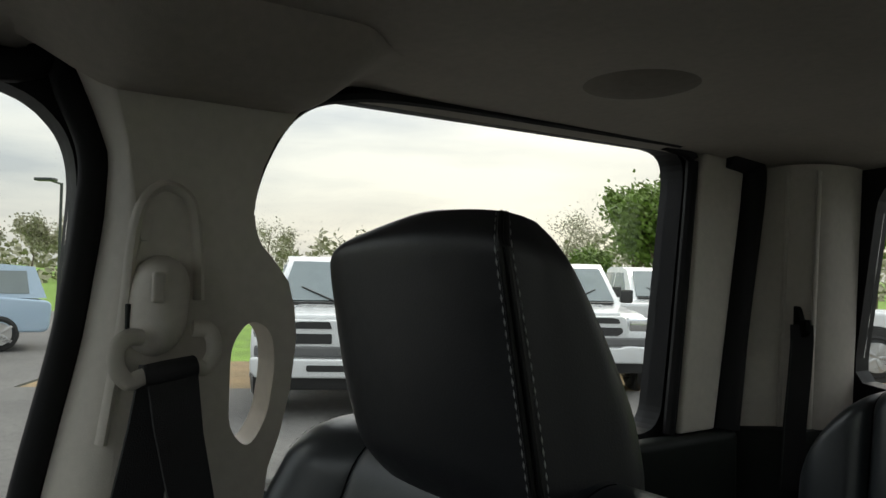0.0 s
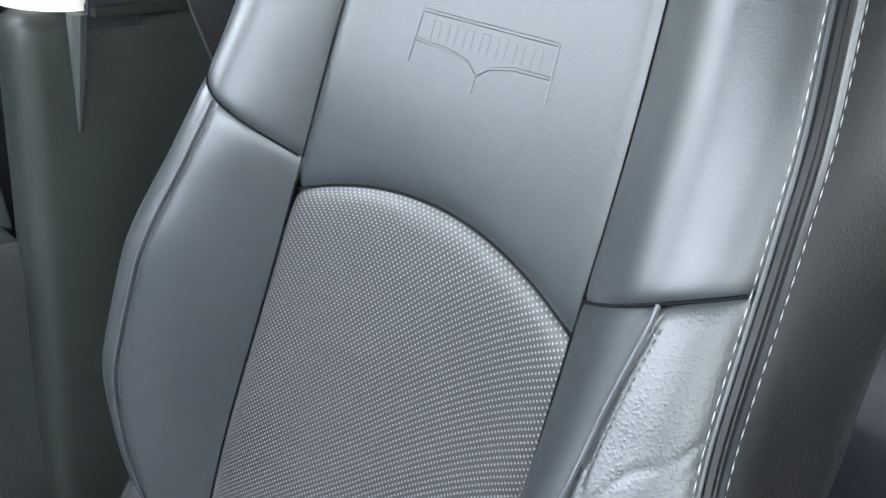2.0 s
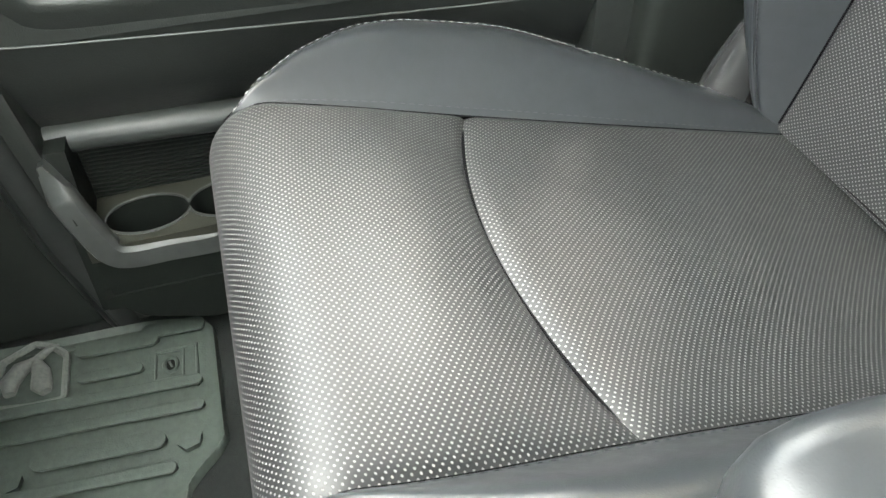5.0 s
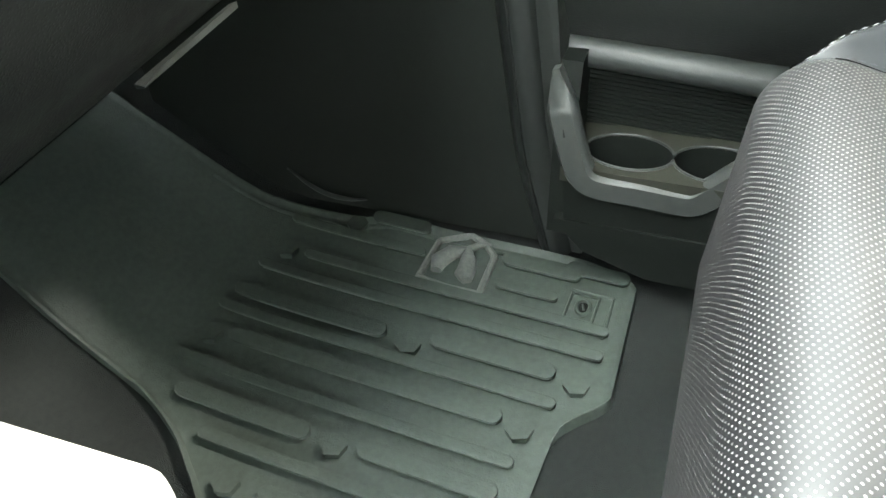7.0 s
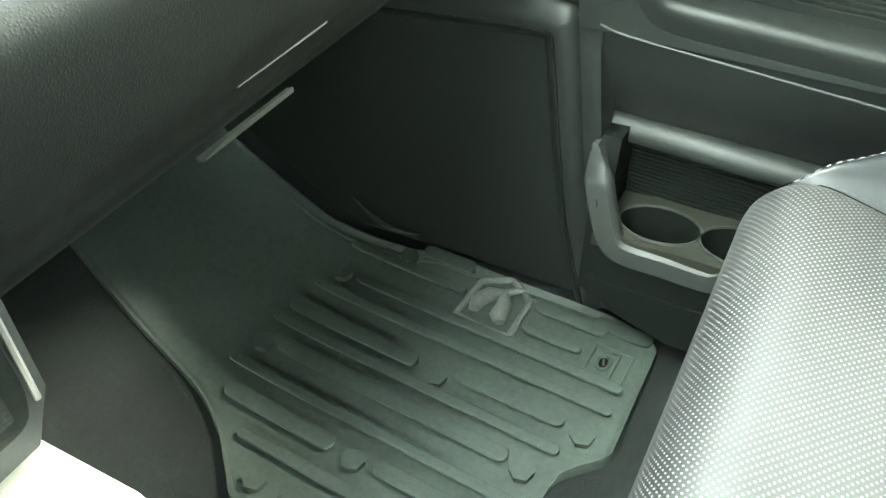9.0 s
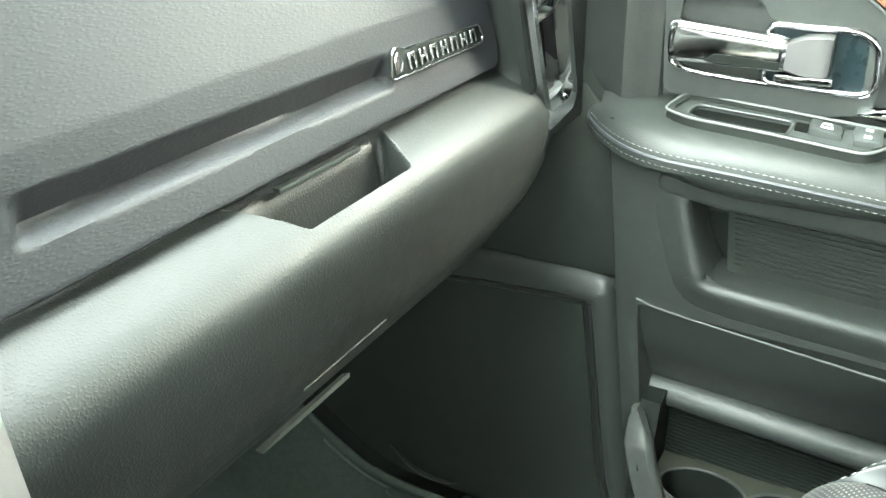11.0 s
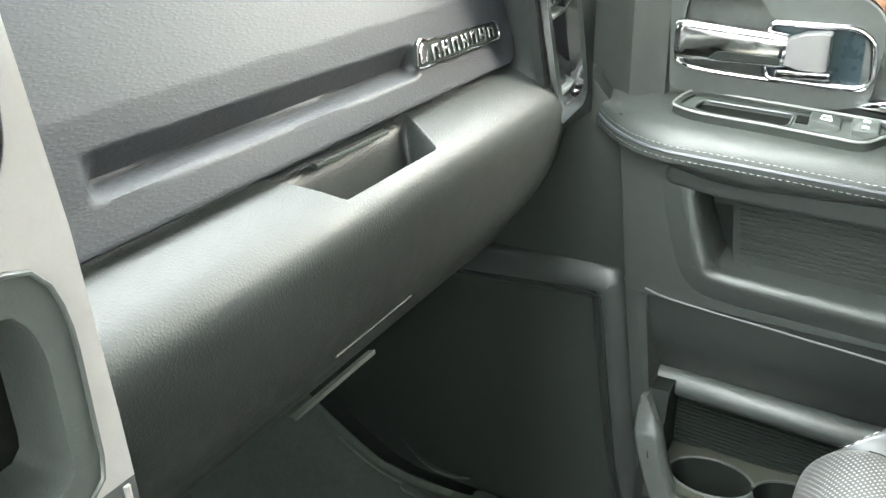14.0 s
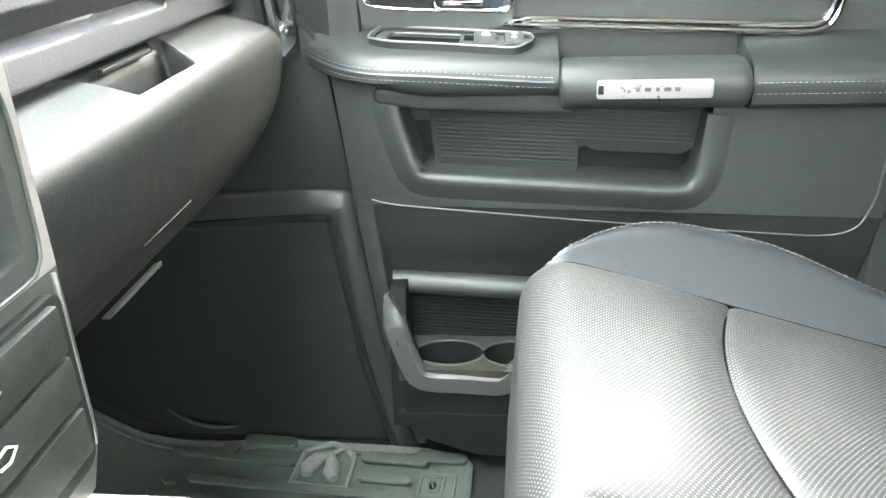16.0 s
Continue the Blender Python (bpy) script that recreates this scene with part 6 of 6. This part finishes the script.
def mat_z(x, y):
    return floor_z(max(x, 0.49), y) + 0.008


def mat_top(s, t):
    y = 0.342 + (1.06 - 0.342) * t
    a, b = lerp_table(MXL, y), lerp_table(MXR, y)
    x = a + (b - a) * s
    e = min(x - a if y > 0.406 or y < 0.392 else 1.0, b - x, y - 0.342)
    lip = 0.007 * sm(1 - abs(e - 0.005) / 0.007) if y < 0.84 else 0.004 * sm(1 - abs(e - 0.005) / 0.007)
    return (x, y, mat_z(x, y) + lip - (0.028 if e < 0.001 else 0))


mt = sheet(mat_top, 110, 150)
part("base", mt, RUBBER, fmat)


def lane(x, y):
    """Ribs run almost straight ahead, a little askew."""
    return x + (y - 0.36) * 0.067


def stadium(x, y0, y1, w, h):
    """A raised rib with round ends whose sides lean in towards the foot."""
    rings = []
    ends = [w * math.sin(a) for a in np.linspace(math.pi / 2, 0.12, 7)]
    ys = [y0 - e for e in ends] + list(np.linspace(y0, y1, 26)) + [y1 + e for e in ends[::-1]]
    for k, y in enumerate(ys):
        over = max(y0 - y, y - y1, 0.0)
        hw = math.sqrt(max(0.0, w * w - over * over)) + 0.0012
        low = k in (0, len(ys) - 1)
        prof = [(-hw + 0.0052, -0.001), (-hw + 0.0036, h * 0.35), (-hw, h * 0.80), (-hw + 0.0008, h * 0.97), (-hw * 0.55, h * 1.02), (hw * 0.55, h * 1.02), (hw - 0.0008, h * 0.97), (hw, h * 0.80), (hw - 0.0010, h * 0.5), (hw - 0.0016, -0.001)]
        rings.append([(lane(x, y) + (0.3 if low else 1.0) * a, y, mat_z(x, y) + (min(z, h * 0.5) if low else z)) for a, z in prof])
    return loft(rings, caps=False, closed=False)


RIBS = (
    (0.8288, 0.618, 0.797, 0.0065), (0.8735, 0.630, 0.692, 0.0105), (0.7750, 0.372, 0.752, 0.0068), (0.7375, 0.372, 0.798, 0.0068),
    (0.689, 0.620, 0.800, 0.0110), (0.698, 0.421, 0.545, 0.0110), (0.658, 0.407, 0.808, 0.0068), (0.6225, 0.460, 0.768, 0.0110),
    (0.5740, 0.430, 0.815, 0.0068), (0.5340, 0.643, 0.785, 0.0110), (0.5370, 0.440, 0.566, 0.0110), (0.4935, 0.430, 0.735, 0.0068),
    (0.8535, 0.424, 0.505, 0.0100), (0.8660, 0.366, 0.424, 0.0100), (0.8090, 0.440, 0.505, 0.0068), (0.4560, 0.430, 0.640, 0.0090),
)
for x, y0, y1, w in RIBS:
    part("rib", stadium(x, y0, y1, w, 0.0095), RUBBER, fmat, smooth=False)
for x, y in ((0.694, 0.577), (0.692, 0.385), (0.619, 0.428), (0.873, 0.717), (0.800, 0.783), (0.642, 0.801), (0.546, 0.602), (0.475, 0.685)):
    z = mat_z(x, y)
    st = disc((x, y, z - 0.001), 0.0130, (0, 0, 1), 0.0105, 6, 0.0152)
    bevel(st, 0.0012, 2)
    part("hex_stud", st, RUBBER, fmat)
sh = [(0.8045, 0.6065), (0.797, 0.566), (0.7965, 0.5255), (0.866, 0.5255), (0.886, 0.543), (0.897, 0.565), (0.876, 0.6025)]
emb = part("emblem_border", tube([(a, b, mat_z(a, b) + 0.003) for a, b in resample(sh, 60, True)], 0.0048, 8, closed=True), RUBBER_WORN, fmat, "raised shield outline")
zf = mat_z(0.85, 0.56)
part("emblem_field", slab(rounded(sh, 0.004), "z", zf - 0.002, zf + 0.002), RUBBER, emb)
for pts, r in (([(0.820, 0.588), (0.838, 0.590), (0.858, 0.578), (0.866, 0.562)], [0.007, 0.012, 0.011, 0.006]), ([(0.812, 0.546), (0.824, 0.552), (0.846, 0.554), (0.866, 0.562)], [0.007, 0.013, 0.011, 0.006]), ([(0.866, 0.562), (0.880, 0.548), (0.884, 0.535)], [0.006, 0.005, 0.002])):
    part("emblem_lobe", tube([(a, b, zf + 0.006) for a, b in pts], r, 12, flat=0.8), RUBBER_WORN, emb)
zk = mat_z(0.8, 0.4)
ey = part("eyelet", tube([(0.812 + 0.012 * math.cos(a), 0.402 + 0.008 * math.sin(a), zk + 0.002) for a in np.linspace(0, 2 * math.pi, 24, endpoint=False)], 0.0026, 6, closed=True), RUBBER, fmat)
part("eyelet_hole", disc((0.812, 0.402, zk), 0.0085, (0, 0, 1), 0.0012, 16), RECESS_SHADE, ey)
part("eyelet_pin", box((0.813, 0.402, zk + 0.0016), (0.011, 0.0024, 0.0016), 0.0006, rot=(0, 0, 18)), RIM_GREY, ey, "pale pin in the eyelet")
part("eyelet_frame", tube([(a, b, zk + 0.001) for a, b in ((0.791, 0.388), (0.832, 0.386), (0.834, 0.419), (0.793, 0.421))], 0.0022, 6, closed=True), RUBBER, fmat)
part("bracket_line", tube([(0.770, 0.372, zk), (0.800, 0.371, zk), (0.838, 0.370, zk), (0.841, 0.420, zk)], 0.0022, 6), RUBBER, fmat)
bead = [(lerp_table(MXR, y) - 0.021, y, mat_z(0.85, y) + 0.0005) for y in np.linspace(0.40, 0.92, 60)]
part("border_bead", tube(bead, 0.0030, 8), RUBBER, fmat, "raised bead along the mat's edge")

# ---- outside: parking lot, grass, parked vehicles, trees ----
gbm = sheet(lambda s, t: (-900 + 1800 * s, -900 + 1800 * t, -0.03), 8, 8)
tagged(part("ground", gbm, GRASS), "green grass field reaching the horizon", "ground", kind="structure")
LOTD = Vector((0.86, -0.51))
LOTS = Vector((0.51, 0.86))


def lot(d, s):
    p = LOTD * d + LOTS * s
    return (p.x, p.y)


tagged(part("road", slab([lot(-60, -90), lot(11.6, -90), lot(11.6, 4.6), lot(30, 4.6), lot(30, 90), lot(-60, 90)], "z", -0.2, 0.0), ASPHALT, smooth=False), "grey asphalt parking lot", "road", kind="structure")
tagged(part("verge", slab([lot(11.62, -90), lot(15.0, -90), lot(15.0, 4.55), lot(11.62, 4.55)], "z", -0.2, -0.012), DIRT, smooth=False), "dry brown verge beside the asphalt", "ground", kind="structure")


def wheel(parent, x, y, r=0.40):
    sgn = 1 if y > 0 else -1
    w = part("wheel", disc((x, y - sgn * 0.13, r), r * 0.62, (0, sgn, 0), 0.26, 24), ALLOY, parent, "grey alloy wheel")
    ring = [(x, y - sgn * 0.02, r)]
    ty = tube([(x + r * 0.82 * math.cos(a), y - sgn * 0.0, r + r * 0.82 * math.sin(a)) for a in np.linspace(0, 2 * math.pi, 28, endpoint=False)], r * 0.20, 8, closed=True, up=(0, 1, 0))
    part("tyre", ty, TYRE, w)
    for k in range(5):
        a = 2 * math.pi * k / 5
        part("spoke", box((x + 0.13 * math.cos(a), y + sgn * 0.135, r + 0.13 * math.sin(a)), (0.24, 0.02, 0.06), 0.01, rot=(0, -math.degrees(a), 0)), ALLOY, w)


def pickup(label):
    tr = thing("pickup_truck", (0, 0, 0), label, "pickup truck", "parked pickup trucks")
    side = [(-2.85, 0.55), (-2.85, 1.18), (-0.98, 1.20), (1.25, 1.20), (2.45, 1.12), (2.78, 1.02), (2.85, 0.80), (2.80, 0.55)]
    part("body", slab(rounded(side, 0.10), "y", -0.98, 0.98, 0.07, seg=3), CARPAINT, tr)
    cab = loft([[(x, -w, z), (x, w, z), (x2, w2, z2), (x2, -w2, z2)] for x, w, z, x2, w2, z2 in ((-1.02, 0.94, 1.17, -0.82, 0.80, 1.80), (-0.55, 0.95, 1.17, -0.50, 0.82, 1.86), (0.30, 0.95, 1.17, 0.20, 0.82, 1.85), (1.30, 0.93, 1.17, 0.50, 0.78, 1.79))])
    part("cab", bevel(cab, 0.05, 3), CARPAINT, tr)
    part("hood_bulge", box((1.95, 0, 1.13), (1.3, 1.2, 0.10), 0.04, rot=(0, 3, 0), seg=3), CARPAINT, tr)
    part("windscreen", loft([[(1.20, -0.82, 1.24), (1.20, 0.82, 1.24), (1.24, 0.82, 1.26), (1.24, -0.82, 1.26)], [(0.58, -0.70, 1.755), (0.58, 0.70, 1.755), (0.64, 0.70, 1.775), (0.64, -0.70, 1.775)]]), CARGLASS, tr, "dark windscreen")
    for sg in (1, -1):
        for x0, x1 in ((-0.80, -0.12), (-0.02, 0.85)):
            xt = x1 - 0.42 if x1 > 0 else x1
            part("side_window", loft([[(x0, sg * 0.945, 1.26), (x1, sg * 0.945, 1.26), (xt, sg * 0.848, 1.73), (x0 + (0.1 if x0 < -0.5 else 0), sg * 0.848, 1.73)], [(x0, sg * 0.93, 1.26), (x1, sg * 0.93, 1.26), (xt, sg * 0.823, 1.73), (x0, sg * 0.823, 1.73)]]), CARGLASS, tr)
        part("mirror", box((0.82, sg * 1.12, 1.33), (0.14, 0.20, 0.22), 0.04, seg=3), CARBLACK, tr, "black door mirror")
        hl2 = part("headlight", box((2.72, sg * 0.80, 0.97), (0.20, 0.30, 0.22), 0.04, seg=3), CHROME, tr, "clear headlight")
        part("indicator", box((2.70, sg * 0.935, 0.93), (0.14, 0.06, 0.14), 0.02), AMBER, hl2, "amber indicator")
        part("wheel_arch", disc((1.95, sg * 0.90, 0.42), 0.50, (0, sg, 0), 0.085, 28), CARBLACK, tr)
        part("wheel_arch", disc((-1.85, sg * 0.90, 0.42), 0.50, (0, sg, 0), 0.085, 28), CARBLACK, tr)
        for x in (1.95, -1.85):
            wheel(tr, x, sg * 0.92)
    part("cowl", box((1.27, 0, 1.225), (0.10, 1.60, 0.03), 0.01), CARBLACK, tr, "black wiper cowl")
    for sg in (1, -1):
        part("wiper", tube([(1.27, sg * 0.10, 1.25), (1.05, sg * 0.55, 1.43)], 0.012, 6), CARBLACK, tr)
    gr = part("grille", slab(rounded([(-0.60, 0.78), (0.60, 0.78), (0.66, 0.90), (0.60, 1.10), (-0.60, 1.10), (-0.66, 0.90)], 0.05), "x", 2.76, 2.86, 0.02, seg=3), CARPAINT, tr, "white grille surround")
    for sg in (1, -1):
        part("upper_opening", slab(rounded([(sg * a, b) for a, b in ((0.07, 1.00), (0.53, 1.00), (0.50, 1.065), (0.40, 1.08), (0.10, 1.08))], 0.02), "x", 2.84, 2.866), CARBLACK, gr, "black grille opening")
        part("lower_opening", slab(rounded([(sg * a, b) for a, b in ((0.07, 0.83), (0.50, 0.83), (0.57, 0.88), (0.55, 0.945), (0.07, 0.945))], 0.02), "x", 2.84, 2.866), CARBLACK, gr, "black grille opening")
    part("lower_band", box((2.80, 0, 0.745), (0.16, 1.86, 0.12), 0.03, seg=3), CARGREY, tr, "dark grey band over the bumper")
    bp_ = part("bumper", slab(rounded([(-0.96, 0.54), (-0.90, 0.46), (0.90, 0.46), (0.96, 0.54), (0.96, 0.68), (0.62, 0.70), (0.50, 0.67), (-0.50, 0.67), (-0.62, 0.70), (-0.96, 0.68)], 0.03), "x", 2.72, 2.98, 0.04, seg=3), CARPAINT, tr, "pale bumper")
    part("bumper_opening", slab(rrect(-0.34, 0.34, 0.535, 0.605, 0.02), "x", 2.95, 2.985), CARBLACK, bp_)
    part("valance", box((2.75, 0, 0.40), (0.2, 1.7, 0.18), 0.04), CARBLACK, tr)
    return tr


yaw = math.degrees(math.atan2(0.51, -0.86))
t1 = pickup("white pickup truck parked nose-in on the asphalt")
first = lot(12.2, 0.2)
t1.matrix_basis = pose(first[0], first[1], 0, 0, 0, yaw)
for d, s, a in ((14.0, -3.3, -4), (17.4, -6.4, 0)):
    p = lot(d, s)
    copy_thing(t1, pose(p[0], p[1], 0, 0, 0, yaw + a))
copy_thing(t1, pose(8.8, -13.3, 0, 0, 0, 222))

suv = thing("parked_suv", (0, 0, 0), "pale blue parked wagon seen from its side", "car")
part("body", slab(rounded([(-2.3, 0.35), (-2.35, 0.95), (-1.2, 1.05), (1.3, 1.05), (2.2, 0.92), (2.3, 0.40)], 0.15), "y", -0.9, 0.9, 0.08, seg=3), CARBLUE, suv)
part("cabin", bevel(loft([[(x, -0.85, 1.0), (x, 0.85, 1.0), (x2, 0.68, z), (x2, -0.68, z)] for x, x2, z in ((-2.25, -2.05, 1.60), (-0.5, -0.5, 1.72), (0.5, 0.3, 1.70), (1.3, 0.55, 1.62))]), 0.05, 3), CARBLUE, suv)
for sg in (1, -1):
    for x0, x1 in ((-1.95, -0.95), (-0.88, -0.05), (0.02, 0.75)):
        part("side_window", loft([[(x0, sg * 0.842, 1.09), (x1, sg * 0.842, 1.09), (min(x1, 0.42), sg * 0.735, 1.52), (x0 + 0.05, sg * 0.735, 1.52)], [(x0, sg * 0.82, 1.09), (x1, sg * 0.82, 1.09), (min(x1, 0.42), sg * 0.71, 1.52), (x0 + 0.05, sg * 0.71, 1.52)]]), CARGLASS, suv)
    for x in (1.45, -1.45):
        wheel(suv, x, sg * 0.86, 0.34)
suv.matrix_basis = pose(18.1, -1.0, 0, 0, 0, 88)

pole = thing("street_lamp", (42, -8.2, 0), "tall grey parking lot lamp", "street lamp")
part("post", tube([(42, -8.2, -0.03), (42, -8.2, 5.5)], 0.07, 10), PLASTIC_GREY, pole)
part("arm", tube([(42, -8.2, 5.45), (41.6, -7.6, 5.55)], 0.05, 8), PLASTIC_GREY, pole)
part("lamp_head", box((41.4, -7.4, 5.56), (0.9, 0.5, 0.14), 0.04, rot=(0, 0, 50)), PLASTIC_GREY, pole)


def tree(at, h, spread, leaf, leaves, seed, label, leafsize=0.22, bare=0.0):
    rnd = random.Random(seed)
    tr = thing("tree", (at[0], at[1], 0), label, "tree", "trees along the field")
    bm = bmesh.new()
    tips = []

    def limb(p, d, ln, r, depth):
        pts, rr = [p], [r]
        for k in range(4):
            d = (d + Vector((rnd.uniform(-0.22, 0.22), rnd.uniform(-0.22, 0.22), rnd.uniform(-0.02, 0.14)))).normalized()
            p = p + d * ln / 4
            pts.append(p)
            rr.append(r * (1 - 0.16 * (k + 1)))
        tube(pts, rr, 5, bm=bm, caps=False)
        if depth == 0:
            tips.extend(pts[1:])
            return
        for k in range(4 if depth > 1 else 5):
            a = rnd.uniform(0, 2 * math.pi)
            q = pts[rnd.choice((2, 3, 4))]
            nd = (d * 0.7 + Vector((math.cos(a), math.sin(a), rnd.uniform(0.0, 0.7))) * spread).normalized()
            limb(q, nd, ln * rnd.uniform(0.5, 0.75), rr[-1] * 0.65, depth - 1)

    limb(Vector((at[0], at[1], -0.05)), Vector((0, 0, 1)), h * 0.42, h * 0.022, 3)
    part("trunk", bm, BARK, tr)
    cb = bmesh.new()
    for k in range(leaves):
        c = rnd.choice(tips) + Vector((rnd.gauss(0, 1), rnd.gauss(0, 1), rnd.gauss(0, 0.8))) * h * rnd.choice((0.03, 0.045, 0.075))
        off = Vector(((c.x - at[0]) / (0.34 * h), (c.y - at[1]) / (0.34 * h), (c.z - 0.60 * h) / (0.44 * h)))
        if off.length > 0.72 + 0.20 * math.sin(5 * math.atan2(off.y, off.x) + seed) + rnd.uniform(0, 0.3):
            continue
        n = Vector((rnd.uniform(-1, 1), rnd.uniform(-1, 1), rnd.uniform(-1, 1))).normalized()
        s = n.orthogonal().normalized() * leafsize * rnd.uniform(0.6, 1.3)
        u = n.cross(s) * 0.6
        cb.faces.new([cb.verts.new(c + s), cb.verts.new(c + u), cb.verts.new(c - s), cb.verts.new(c - u)])
    part("crown", cb, leaf, tr, smooth=False)
    return tr


def bearing(deg, d):
    """Place seen from the cab at a bearing, 0 along +x, clockwise positive."""
    return (d * math.cos(radians(deg)), -d * math.sin(radians(deg)))


for deg, d, h, sp, lf, nl, lsz, sd in (  # leaves: count and half-length
    (49.3, 44, 7.2, 0.9, LEAF, 2600, 0.30, 1), (51.5, 42, 8.2, 0.9, LEAF, 2800, 0.30, 2), (46.6, 40, 3.6, 1.2, LEAF, 1500, 0.22, 3), (45.6, 56, 7.0, 0.9, LEAF_PALE, 500, 0.16, 4), (41.5, 58, 6.4, 0.9, LEAF_PALE, 450, 0.16, 5), (45.0, 55, 7.6, 0.8, LEAF_PALE, 500, 0.16, 6), (23.5, 50, 5.6, 0.9, LEAF_PALE, 450, 0.18, 7), (26.0, 52, 5.2, 0.9, LEAF_PALE, 400, 0.18, 8), (57.0, 40, 7.8, 0.9, LEAF, 2400, 0.30, 9), (60.5, 46, 9.0, 0.8, LEAF_PALE, 900, 0.20, 10), (9.5, 55, 5.0, 1.0, LEAF_PALE, 900, 0.22, 11), (11.8, 60, 5.2, 1.0, LEAF_PALE, 900, 0.22, 12), (6.5, 58, 4.8, 1.0, LEAF_PALE, 900, 0.22, 13), (64, 44, 8.5, 0.9, LEAF, 2000, 0.30, 14)):
    p = bearing(deg, d)
    tree(p, h, sp, lf, int(nl * (4.5 if lf is LEAF else 4)), sd, "leafy green spring tree at the field's edge" if lf is LEAF else "thin budding tree with bare twigs", lsz * (0.46 if lf is LEAF else 0.42))
rnd = random.Random(77)
hb = bmesh.new()
for k in range(26000):
    deg = rnd.uniform(-40, 110)
    d = rnd.uniform(75, 100)
    x, y = bearing(deg, d)
    z = rnd.random() ** 1.4 * (4.2 + 1.2 * math.sin(deg * 0.7) + 0.9 * math.sin(deg * 2.3) + rnd.uniform(-0.8, 0.8))
    n = Vector((rnd.uniform(-1, 1), rnd.uniform(-1, 1), rnd.uniform(-1, 1))).normalized()
    s = n.orthogonal().normalized() * rnd.uniform(0.15, 0.45)
    u = n.cross(s) * 0.7
    c = Vector((x, y, z))
    hb.faces.new([hb.verts.new(c + s), hb.verts.new(c + u), hb.verts.new(c - s), hb.verts.new(c - u)])
tagged(part("distant_woods", hb, LEAF_PALE, smooth=False), "hazy band of distant budding woods", "trees", kind="stuff")
